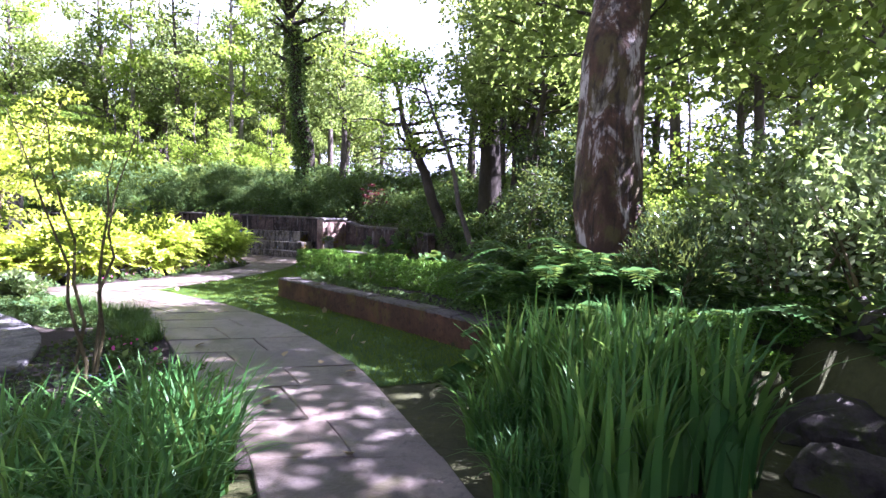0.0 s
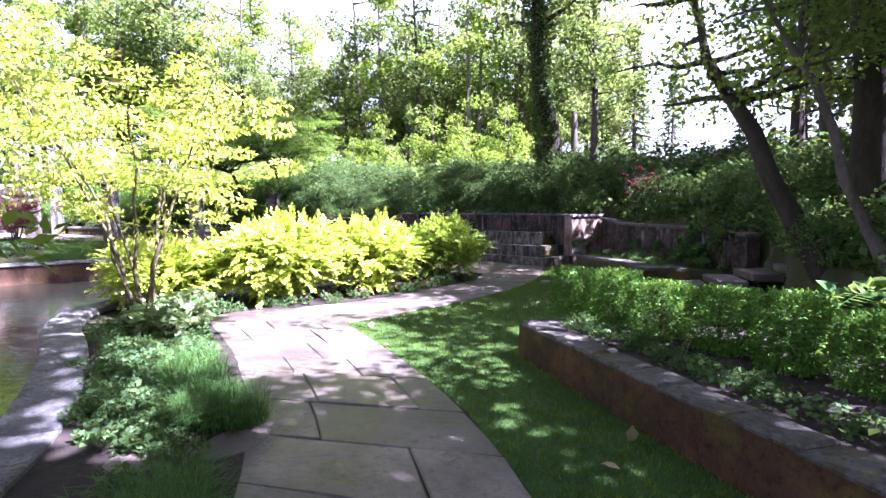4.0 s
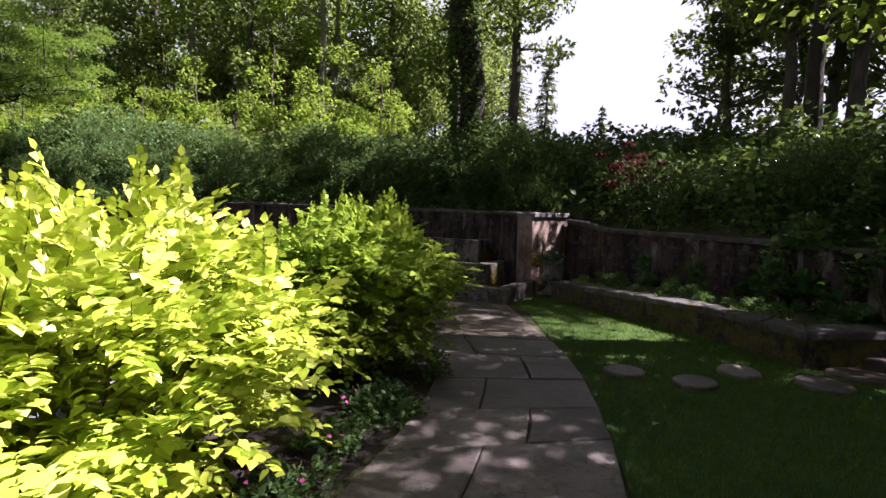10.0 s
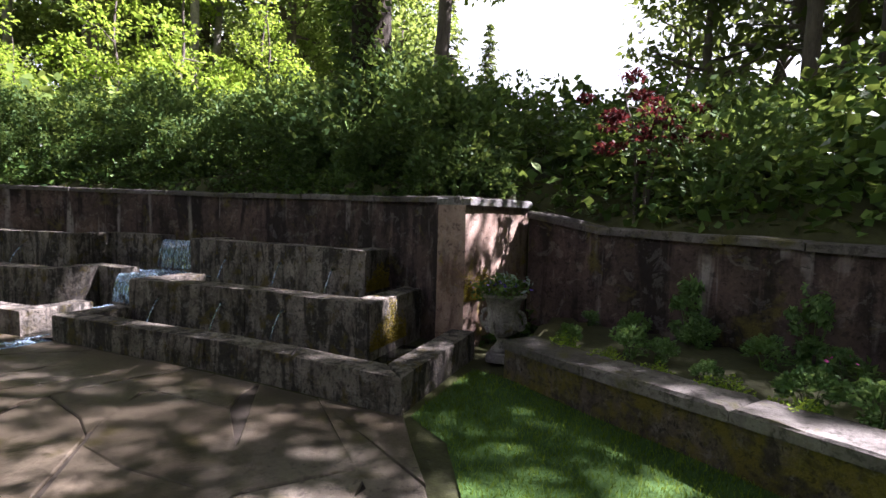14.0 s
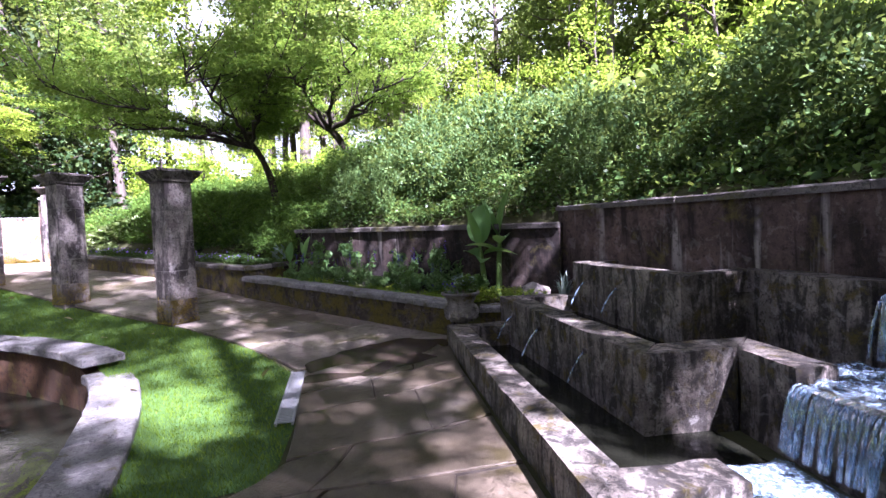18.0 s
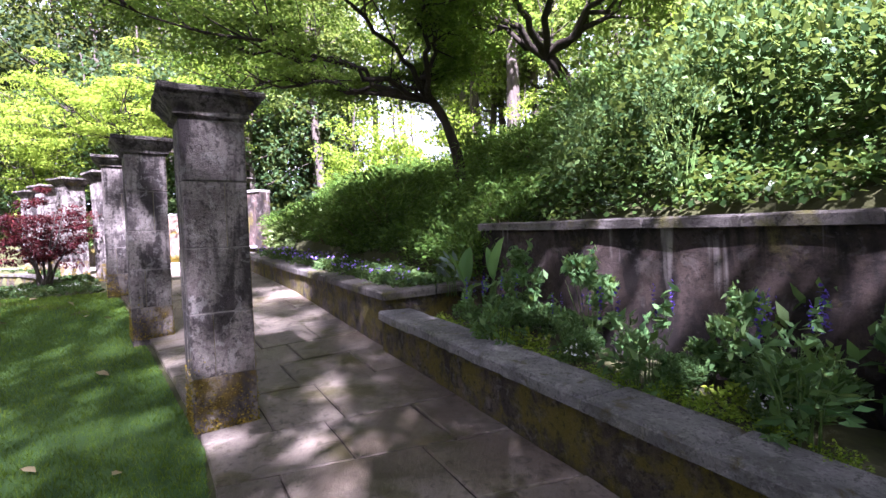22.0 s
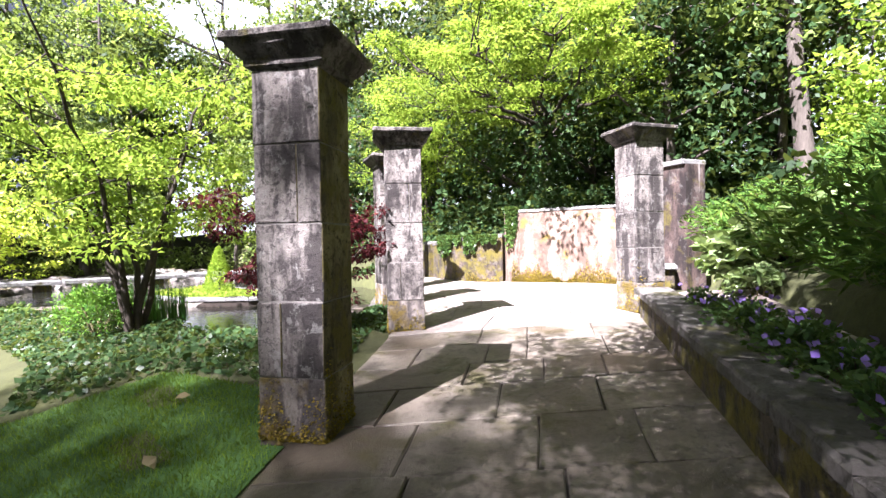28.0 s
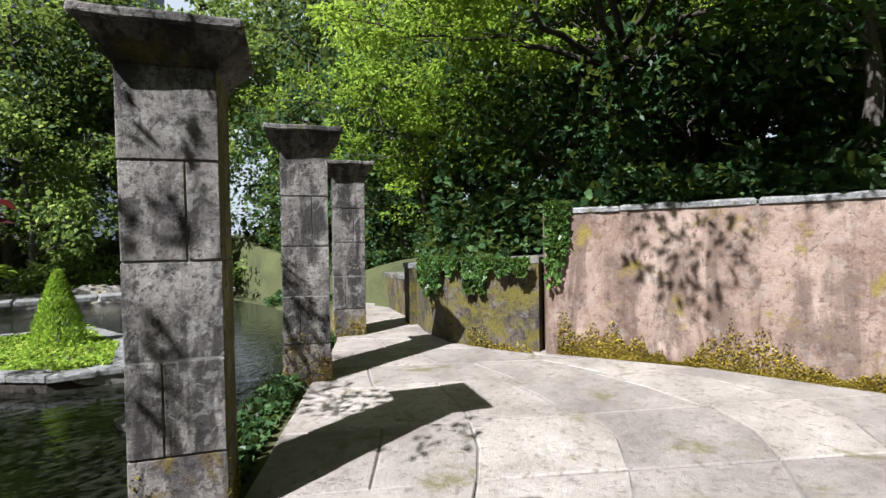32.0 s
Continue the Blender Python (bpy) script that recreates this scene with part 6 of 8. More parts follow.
for k, (x, y) in enumerate(hl):
    m = pose(x, y, 0.44, 0, 0, (-33 if x < -1 else -50) + 180 * (k % 2) + 4 * math.sin(k * 3)) @ Matrix.Diagonal((1.0 + 0.06 * math.sin(k), 1, 1 + 0.06 * math.sin(k * 2), 1))
    if k:
        copy_thing(hedge, m)
    else:
        hedge.matrix_basis = m

for x, y in lerp_line([(2.55, 4.75), (4.0, 5.3)], 4):
    copy_thing(hedge, pose(x, y, ground_at(x, y), 0, 0, 20) @ Matrix.Diagonal((1.0, 1.05, 0.8, 1)))

# iris and day-lily clumps
def blades(name, label, n, length, width, spread, mat, seed, category="plant", arch=0.5):
    rng = np.random.default_rng(seed)
    t = thing(name, 0, 0, 0, label, category)
    a = rng.uniform(0, 6.28, n)
    r0 = np.sqrt(rng.uniform(0, 1, n)) * spread
    a0 = rng.uniform(0, 6.28, n)
    base = np.c_[np.cos(a0) * r0, np.sin(a0) * r0, np.full(n, -0.03)]
    L = length * rng.uniform(0.6, 1.1, n)
    ar = arch * rng.uniform(0.2, 1.0, n)
    w = width * rng.uniform(0.7, 1.2, n) / 2
    side = np.c_[-np.sin(a), np.cos(a), 0 * a]
    outd = np.c_[np.cos(a), np.sin(a), 0 * a]
    rows = []
    for q in (0, 0.3, 0.6, 0.82, 1.0):
        p = base + outd * (L * ar * q**2)[:, None] + np.array([0, 0, 1.0]) * (L * (q - 0.55 * ar * q**3))[:, None]
        ww = w * (1.0 if q < 0.5 else 1.25 - 1.2 * q + 0.0)
        ww = np.maximum(ww, 0.001)
        rows += [p - side * ww[:, None], p + side * ww[:, None]]
    v = np.stack(rows, 1)
    f = np.array([(0, 1, 3, 2), (2, 3, 5, 4), (4, 5, 7, 6), (6, 7, 9, 8)])
    for part_of in range(3):
        w = v[part_of::3]
        faces = (np.arange(len(w))[:, None, None] * 10 + f[None]).reshape(-1, 4)
        put("leaf_fan", mesh_of("leaf_fan", w.reshape(-1, 3), faces, mat), t)
    return t


ir = blades("iris_clump", "tall clump of green sword-shaped iris leaves", 210, 1.3, 0.066, 0.4, L_IRIS, 41, arch=0.5)
rng = np.random.default_rng(12)
plant_out(ir, [(1.25, 3.55, 0.12, 1.0), (0.75, 4.0, 0.12, 0.95), (0.95, 3.0, 0.12, 0.85), (1.65, 3.35, 0.12, 1.0), (1.45, 3.95, 0.12, 0.95)], rng)
ir2 = blades("daylily_clump", "arching clump of green strap leaves", 260, 0.95, 0.042, 0.34, L_IRIS, 42, arch=0.8)
plant_out(ir2, [(-1.7, 3.0, 0.12, 0.95), (-2.1, 3.5, 0.12, 0.9), (-1.55, 2.4, 0.12, 1.0), (-2.5, 2.9, 0.12, 0.9), (-2.2, 2.2, 0.12, 1.0), (0.35, 3.75, 0.12, 0.7), (0.45, 3.0, 0.12, 0.6), (-1.3, 1.8, 0.12, 0.9)], rng)


def fern(name, label, fronds, length, mat, seed):
    rng = np.random.default_rng(seed)
    t = thing(name, 0, 0, 0, label, "fern")
    for k in range(fronds):
        a = 6.28 * k / fronds + rng.uniform(-0.3, 0.3)
        o = np.array([math.cos(a), math.sin(a), 0])
        sd = np.array([-math.sin(a), math.cos(a), 0])
        L = length * rng.uniform(0.7, 1.1)
        rise = rng.uniform(1.0, 1.45)
        P, A, S, mid = [], [], [], []
        for q in np.linspace(0.0, 1, 26):
            c = o * L * q * 0.85 + np.array([0, 0, L * (rise * q - 0.72 * rise * q**2.2)])
            mid.append(c)
            if q < 0.14:
                continue
            w = L * 0.2 * (1 - q) ** 0.6 + 0.01
            for s in (-1, 1):
                P.append(c + sd * s * w * 0.5)
                A.append(sd * s * 1.0 + o * 0.3)
                S.append(w)
        P, A, S = np.array(P), unit(np.array(A)), np.array(S)
        nor = np.tile([0, 0, 1.0], (len(P), 1)) + rng.normal(0, 0.2, (len(P), 3))
        side = unit(np.cross(A, nor))
        s = S[:, None]
        v = np.stack([P - A * s * 0.5, P - side * L * 0.024, P + A * s * 0.5 - (0, 0, 0.012), P + side * L * 0.024], 1).reshape(-1, 3)
        rib = tube(np.array(mid)[::5], 0.004, 4)
        v, f = joined([(v, np.arange(len(v)).reshape(-1, 4)), rib])
        put("frond", mesh_of("frond", v, f, mat), t)
    return t


fe = fern("fern", "arching green fern on the shaded bank", 13, 1.0, L_FERN, 43)
plant_out(fe, [(0.9, 6.9), (1.3, 7.6), (0.5, 7.9), (1.2, 6.1), (1.9, 5.7), (-0.2, 9.6), (0.6, 8.9), (-1.0, 10.4), (2.6, 5.6), (1.7, 8.3), (-1.9, 11.6), (0.3, 11.0), (3.1, 7.4)], rng, 0.8, 1.2)
for k in range(22):
    x, y = 0.7 + 1.9 * rng.uniform() + 0.1 * k % 0.4, 4.9 + 3.6 * rng.uniform()
    copy_thing(fe, pose(x, y, ground_at(x, y) + 0.05, 0, 0, rng.uniform(0, 360)) @ Matrix.Scale(rng.uniform(1.1, 1.6), 4))

for k in range(12):
    x, y = 1.0 + 1.5 * rng.uniform(), 5.2 + 1.2 * rng.uniform()
    copy_thing(fe, pose(x, y, 0.75 + 0.25 * rng.uniform(), 0, 0, rng.uniform(0, 360)) @ Matrix.Scale(rng.uniform(1.0, 1.4), 4))
setdown(bush("feathery_shrub", "dark grey-green feathery shrub at the old tree's foot", 0.55, 0.5, 1.15, 3600, 0.08, L_DARK, 44, "shrub", shoots=12, aspect=0.2, clump=0.3, up=0.8), 2.35, 5.35, z=0.75)

# low leafy ground cover and shrubs in the beds
gc = bush("groundcover_plant", "low leafy green ground-cover plant", 0.42, 0.42, 0.34, 420, 0.075, L_SHRUB, 51, "plant", shoots=3, stem=True, aspect=0.6, clump=0.4, stem_m=M_STEMG)
gs = []
gs += [(-2.7 - 0.7 * k + rng.uniform(-0.25, 0.25), 4.9 + 0.6 * k + rng.uniform(-0.25, 0.25)) for k in np.linspace(0, 5, 7)]
gs += [(x + rng.uniform(-0.3, 0.3), y + rng.uniform(-0.3, 0.3)) for x, y in lerp_line([(-9.3, 10.4), (-9.2, 11.4), (-8.2, 12.7), (-7.75, 14.2), (-7.5, 15.6), (-7.5, 16.8)], 12)]
gs += [(x + rng.uniform(-0.3, 0.3), y + rng.uniform(-0.3, 0.3)) for x, y in lerp_line([(-9.0, 9.3), (-8.3, 9.3), (-7.6, 8.7), (-9.8, 9.0)], 10)]
for _ in range(34):
    q, side = rng.uniform(0, 1), rng.uniform(0.25, 1.5)
    x, y = -1.9 - 3.2 * q - 0.72 * side, 3.9 + 3.4 * q + 0.55 * side
    gs.append((x, y))
for _ in range(16):
    q = rng.uniform(0, 1)
    gs.append((-2.6 + 3.6 * q + rng.uniform(0.5, 1.3), 11.9 - 3.4 * q + rng.uniform(0.5, 1.3)))
strip_weeds = [(-3.3 + 3.6 * q + rng.uniform(0.0, 0.25), 10.75 - 3.8 * q + rng.uniform(0.0, 0.35)) for q in rng.uniform(0, 1, 22)]
near_pool = [(x + rng.uniform(-0.2, 0.2), y + rng.uniform(-0.2, 0.2)) for x, y in lerp_line([(-6.2, 7.35), (-7.2, 8.0), (-8.4, 8.75), (-9.3, 9.2)], 16)]
plant_out(gc, [(*g, ground_at(*g), rng.uniform(0.45, 0.85)) if g[1] < 10.2 and g[0] < -1.6 else g for g in gs + near_pool] + [(x, y, 0.47, rng.uniform(0.35, 0.7)) for x, y in strip_weeds], rng, 0.6, 1.2)
fp = bush("bedding_plant", "leafy green bedding plant", 0.3, 0.3, 0.48, 640, 0.085, L_BED, 52, "plant", shoots=8, stem=True, aspect=0.45, clump=0.42, stem_m=M_STEMG)
fs = [(x + rng.uniform(-0.15, 0.15), y + rng.uniform(-0.2, 0.25)) for x, y in lerp_line([(-16.2, 25.75), (-20.2, 23.75)], 14)]
fs += [(x + rng.uniform(-0.15, 0.15), y + rng.uniform(-0.2, 0.25)) for x, y in lerp_line([(-16.2, 26.2), (-20.5, 24.0)], 12)]
fs += [(x + rng.uniform(-0.15, 0.15), y + rng.uniform(-0.2, 0.2)) for x, y in lerp_line([(-5.0, 22.7), (-3.6, 20.8), (-2.4, 18.9)], 12)]
fs += [(x + rng.uniform(-0.15, 0.15), y + rng.uniform(-0.2, 0.2)) for x, y in lerp_line([(-4.4, 23.3), (-2.6, 21.3), (-1.4, 19.0)], 10)]
plant_out(fp, fs, rng, 0.45, 0.85)
edge = bush("edging_plant", "low yellow-green edging plant along the coping", 0.22, 0.2, 0.13, 420, 0.03, L_YGREEN, 54, "plant", shoots=0, stem=True, aspect=0.6, clump=0.45, stem_m=M_STEMG)
plant_out(edge, [(x + rng.uniform(-0.1, 0.1), y + rng.uniform(-0.04, 0.06)) for x, y in lerp_line([(-16.1, 25.42), (-20.1, 23.38)], 16)] + [(x + rng.uniform(-0.1, 0.1), y) for x, y in lerp_line([(-5.0, 22.2), (-3.9, 20.7), (-2.85, 19.1)], 9)], rng, 0.7, 1.2)
sf = bush("violet_flowers", "low border plant with violet flowers", 0.26, 0.26, 0.2, 320, 0.062, L_SHRUB, 53, "flower", shoots=0, stem=True, clump=0.4)
k = np.random.default_rng(9)
P = k.normal(0, 1, (9, 3)) * (0.15, 0.15, 0.03) + (0, 0, 0.23)
v, f = leaf_cards(P, 0.046, k, 0.95, 0.3, None, 1.2, lobed=True)
put("blossom", mesh_of("blossom", v, f, L_PURPLE), sf, label="pale violet petals")
ss = [(x + rng.uniform(-0.08, 0.08), y + rng.uniform(-0.08, 0.08)) for x, y in lerp_line([(-20.8, 23.18), (-28.2, 19.36)], 34)]
ss += [(x, y, ground_at(x, y), 0.5) for x, y in ((-3.2, 5.1), (-3.75, 5.4), (-3.45, 4.7), (-4.0, 5.3), (-2.85, 4.85))]
plant_out(sf, ss, rng, 0.75, 1.15)


# ---- banks: ivy and needled shrubs as growth that nobody could count ----
def growth(name, label, n, region, leaf, mat, seed, lift=0.1, depth=0.35, aspect=0.8, flat=0.7, steps=None, lobed=False):
    """Leaves over the ground inside a polygon, in drifts."""
    rng = np.random.default_rng(seed)
    p = np.asarray(region, float)
    got = []
    while sum(map(len, got)) < n:
        q = rng.uniform(p.min(0), p.max(0), (n, 2))
        got.append(q[inside(region, q[:, 0], q[:, 1])])
    q = np.vstack(got)[:n]
    mound = np.array([noise.noise(Vector((a * 0.9, b * 0.9, seed))) for a, b in q])
    z = land(q[:, 0], q[:, 1]) + lift + depth * rng.uniform(0, 1, n) ** 1.5 * (0.45 + np.clip(mound, -0.3, 0.8))
    v, f = leaf_cards(np.c_[q, z], leaf, rng, aspect, 0.25, None, flat, lobed=lobed)
    ob = put(name, mesh_of(name, v, f, mat), label=label, category="plants", kind="stuff")
    return ob


def strip(line, d0, d1):
    a, b = corner_offset(line, d0), corner_offset(line, d1)
    return [tuple(q) for q in a] + [tuple(q) for q in b[::-1]]


bank_n = [(-21.0, 24.3), (-15.4, 27.2), F(1.5, 3.25), F(4.3, 3.6), F(7, 3.4), F(9.3, 3.1), (-4.9, 25.0)]
growth("bank_ivy", "dense glossy ivy over the steep bank", 105000, strip(bank_n, 0.05, 4.5), 0.072, L_IVY, 61, 0.05, 0.9)
growth("bank_ivy_upper", "mixed ivy and bramble on the upper bank", 80000, strip(bank_n, 4.2, 11), 0.1, L_SHRUB, 62, 0.05, 1.2)
bank_w = [(-34, 18.7), (-30.2, 19.9), (-25, 22.1), (-21.0, 24.35)]
growth("bank_juniper", "sunlit feathery low conifer shrubs on the bank", 110000, strip(bank_w, -0.2, 4.5), 0.105, L_NEEDLE, 63, 0.1, 0.75, aspect=0.25, flat=0.3)
growth("bed_end_ivy", "leafy ground cover at the end of the raised bed", 7000, [(-20.6, 23.3), (-20.9, 24.2), (-22.5, 24.6), (-26, 22.6), (-25, 21.2), (-22, 22.4)], 0.1, L_SHRUB, 73, 0.02, 0.3)
growth("bank_meadow", "bright sunlit weeds on the upper bank", 30000, strip(bank_w, 4.2, 12), 0.2, L_LIME, 64, 0.05, 0.9)
bank_e = [(-4.7, 24.7), (-1.9, 22.0), (-0.5, 18.8), (0.5, 15.2), (1.1, 12.2), (2.5, 8.6), (3.5, 5.4), (3.6, -4)]
growth("bank_east_ivy", "dark ivy and shrubs over the east bank", 34000, strip(bank_e, 0.0, 4.5), 0.15, L_IVY, 65, 0.05, 1.0)
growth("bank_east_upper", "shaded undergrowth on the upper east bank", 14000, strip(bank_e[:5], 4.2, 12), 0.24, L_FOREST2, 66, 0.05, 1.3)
# pale leaf tones here stand for flecks of sun
growth("bank_east_bright", "undergrowth beyond the old tree, sun flecks put in as pale leaves", 16000, strip(bank_e[5:], 1.6, 12), 0.15, L_SPECK, 75, 0.1, 0.9)
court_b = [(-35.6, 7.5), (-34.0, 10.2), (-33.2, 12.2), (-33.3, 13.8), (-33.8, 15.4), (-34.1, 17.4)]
# behind the court and beside the pond, shade is put into the leaf colour
growth("court_ivy", "broad-leaved shrubs behind the court wall, shade put in their colour", 26000, strip(court_b, 0.45, 4.2), 0.17, L_DARK, 67, 0.1, 1.5)
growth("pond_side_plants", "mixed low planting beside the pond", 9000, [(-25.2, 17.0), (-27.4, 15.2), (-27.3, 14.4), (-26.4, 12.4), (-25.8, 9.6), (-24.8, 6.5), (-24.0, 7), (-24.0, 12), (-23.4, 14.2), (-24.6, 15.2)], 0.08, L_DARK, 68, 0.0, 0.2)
growth("pond_edge_plants", "low plants between the pillars and the pond, darkened for shade", 5200, [(-26.9, 15.85), (-28.35, 14.75), (-29.95, 12.9), (-31.35, 11.3), (-32.7, 9.4), (-32.9, 9.0), (-31.7, 10.75), (-30.0, 12.4), (-28.3, 14.1), (-27.1, 14.7)], 0.07, L_DARK, 76, 0.0, 0.16)
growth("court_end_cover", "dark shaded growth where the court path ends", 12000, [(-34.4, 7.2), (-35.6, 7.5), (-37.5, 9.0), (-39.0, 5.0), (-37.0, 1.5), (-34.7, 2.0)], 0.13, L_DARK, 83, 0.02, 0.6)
growth("ledge_plants", "sunlit low plants on the pond ledge", 5200, [(-29.1, 9.4), (-28.5, 9.2), (-27.6, 8.0), (-27.3, 6.1), (-28.0, 5.2), (-29.4, 5.5), (-29.6, 7.5)], 0.06, L_LIME, 77, 0.72, 0.2)
growth("pond_bank_cover", "low green growth on the pond's sunlit bank", 20000, [(-24.9, 7.0), (-23.4, 7.0), (-22.8, 4.0), (-20.0, 2.0), (-24.0, -3.4), (-34.0, -3.4), (-31.0, -1.7), (-26.8, -1.7), (-24.7, 1.5)], 0.12, L_SHRUB, 79, 0.0, 0.3)
growth("pool_far_bank", "low green growth beyond the pool", 30000, [(-24.0, 3.5), (-20, 2.2), (-15, 0.2), (-10, -0.6), (-5, 0), (-4, -4), (-24, -5)], 0.14, L_SHRUB, 78, 0.0, 0.35)
growth("wall_top_ivy", "ivy creeping along the top of the fountain wall", 9000, strip(ARC_BACK + [(-4.7, 24.4)], -0.08, 1.3), 0.1, L_IVY, 74, 0.0, 0.35)
growth("ridge_ivy", "dark ivy hedge along the ridge", 30000, [(-8, 25.6), (-5.2, 25.0), (-3.4, 24.4), (0, 21), (4, 18), (10, 24), (6, 36), (-10, 36)], 0.2, L_IVY, 72, 0.05, 1.3)
growth("woodland_floor", "undergrowth on the wood's floor", 26000, [(-37, 28), (-10, 30), (-8, 44), (-40, 46)], 0.32, L_FOREST, 69, 0.05, 1.4)
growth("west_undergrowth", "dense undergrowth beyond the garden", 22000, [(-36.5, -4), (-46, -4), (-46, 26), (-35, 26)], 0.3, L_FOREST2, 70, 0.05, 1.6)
growth("border_litter", "small weeds and litter in the path border", 600, [(-1.3, 3.1), (-2.5, 4.85), (-4.1, 7.0), (-6.9, 9.3), (-8.7, 10.3), (-9.4, 9.3), (-7.6, 8.2), (-5.2, 6.6), (-4.1, 5.2), (-3.2, 3)], 0.05, L_SHRUB, 71, 0.0, 0.1)
growth("planter_weeds", "small weeds and leaf litter along the planter wall", 1300, [(-3.3, 10.85), (-2.1, 9.5), (-0.55, 7.8), (0.35, 6.8), (1.3, 5.6), (1.6, 5.9), (0.7, 7.1), (-0.2, 8.2), (-1.7, 9.9), (-2.9, 11.2)], 0.06, L_SHRUB, 82, 0.02, 0.16)
growth("border_cover", "dense low mixed planting of the path border", 7000, [(-4.9, 7.0), (-6.9, 9.1), (-8.7, 10.2), (-9.5, 9.2), (-8.3, 8.5), (-7.0, 7.75), (-5.7, 6.9)], 0.06, L_SHRUB, 80, 0.02, 0.26)
growth("border_front_cover", "dark low bedding leaves at the front of the border", 2200, [(-1.9, 3.6), (-3.1, 5.4), (-4.3, 6.6), (-4.9, 6.0), (-4.4, 4.6), (-3.6, 3.2)], 0.06, L_DARK, 81, 0.02, 0.16)


bramble = bush("bramble", "broad-leaved bramble on the bank", 0.6, 0.55, 0.7, 2000, 0.06, L_SHRUB, 130, "plant", shoots=9, aspect=0.55, clump=0.36, stem_m=M_STEMG)
nettle = bush("nettle_clump", "upright clump of nettles on the bank", 0.35, 0.35, 0.95, 1300, 0.055, L_SHRUB, 131, "plant", shoots=12, aspect=0.4, clump=0.3, stem_m=M_STEMG)
mound = bush("low_juniper", "low feathery juniper mound on the bank", 0.9, 0.7, 0.6, 2600, 0.1, L_NEEDLE, 132, "shrub", shoots=10, aspect=0.22, clump=0.28)
rng = np.random.default_rng(77)


def scatter(line, lo, hi, n):
    """Places along a line, each set back from it by a different distance."""
    q = lerp_line(line, n)
    nn = normals2(q)
    d = rng.uniform(lo, hi, n)[:, None]
    return [tuple(p) for p in q + nn * d + rng.normal(0, 0.25, q.shape)]


plant_out(bramble, scatter(bank_n, 0.4, 3.6, 34) + scatter(bank_e, 0.3, 2.5, 16) + scatter([(-19.5, 25.4), (-17, 26.8)], 0.6, 4.0, 12), rng, 0.8, 1.5)
plant_out(nettle, scatter(bank_n, 0.3, 3.0, 30) + scatter([(-19.5, 25.6), (-16, 27.2)], 0.4, 3.0, 10), rng, 0.7, 1.25)
plant_out(mound, scatter(bank_w, -0.1, 3.2, 26), rng, 0.8, 1.3)


# ---- grass blades on the lawns ----
def turf(name, poly, n, seed, parent):
    rng = np.random.default_rng(seed)
    p = np.asarray(poly, float)
    q = rng.uniform(p.min(0), p.max(0), (n * 3, 2))
    q = q[inside(poly, q[:, 0], q[:, 1])][:n]
    pd, _ = to_line(POOL, q[:, 0], q[:, 1])
    z = level(q[:, 0], q[:, 1]) - 0.03
    z = np.where((q[:, 0] < -12) & (q[:, 1] > 6), np.minimum(z, 0.17 + (z - 0.17) * np.clip(pd / 2.6, 0, 1)), z)
    m = len(q)
    a = rng.uniform(0, 6.28, m)
    h = rng.uniform(0.025, 0.055, m)
    w = 0.004 + 0 * h
    leanv = rng.normal(0, 0.018, (m, 2))
    s = np.c_[np.cos(a) * w, np.sin(a) * w, 0 * a]
    b = np.c_[q, z]
    v = np.stack([b - s, b + s, b + np.c_[leanv, h]], 1).reshape(-1, 3)
    ob = put(name, mesh_of(name, v, np.arange(3 * m).reshape(-1, 3), L_GRASS), parent)
    ob["kind"] = "stuff"


turf("grass_blades", LAWN_EAST, 120000, 81, lawn_a)
turf("grass_blades", LAWN_WEST, 90000, 82, lawn_b)

# ---- garden ornaments, stones and single plants ----
def lathe(profile, seg=28):
    ang = np.linspace(0, 2 * np.pi, seg, endpoint=False)
    v = np.array([[(r * math.cos(a), r * math.sin(a), z) for a in ang] for r, z in profile]).reshape(-1, 3)
    n = len(profile)
    i, j = np.meshgrid(np.arange(n - 1), np.arange(seg), indexing="ij")
    f = np.stack([i * seg + j, i * seg + (j + 1) % seg, (i + 1) * seg + (j + 1) % seg, (i + 1) * seg + j], -1).reshape(-1, 4)
    return v, f


def urn():
    t = thing("garden_urn", 0, 0, 0, "weathered stone urn with scroll handles and planting", "urn", "stone urns")
    b = part("plinth", rough_box(0.36, 0.36, 0.1, 0.012, 2, 0.006, 3), M_URN, t)
    b.location = (0, 0, 0.05)
    v, f = lathe([(0.02, 0.1), (0.15, 0.1), (0.15, 0.13), (0.09, 0.17), (0.07, 0.21), (0.1, 0.25)])
    put("foot", smooth(mesh_of("foot", v, f, M_URN)), t)
    v, f = lathe([(0.08, 0.25), (0.19, 0.29), (0.235, 0.36), (0.225, 0.43), (0.21, 0.48), (0.22, 0.55), (0.25, 0.62), (0.31, 0.65), (0.315, 0.68), (0.28, 0.685), (0.25, 0.64), (0.02, 0.62)])
    put("bowl", smooth(mesh_of("bowl", v, f, M_URN)), t)
    for s in (-1, 1):
        a = np.linspace(-1.9, 1.9, 10)
        v, f = tube(np.c_[s * (0.235 + 0.07 * np.cos(a)), 0 * a, 0.42 + 0.085 * np.sin(a)], 0.026, 8)
        put("handle", smooth(mesh_of("handle", v, f, M_URN)), t, label="scrolled stone handle")
    for k in range(10):
        a = 6.283 * k / 10
        v, f = tube([(0.215 * math.cos(a), 0.215 * math.sin(a), 0.3), (0.245 * math.cos(a), 0.245 * math.sin(a), 0.36), (0.232 * math.cos(a), 0.232 * math.sin(a), 0.43)], [0.02, 0.03, 0.015], 6)
        put("relief", smooth(mesh_of("relief", v, f, M_URN)), t)
    return t


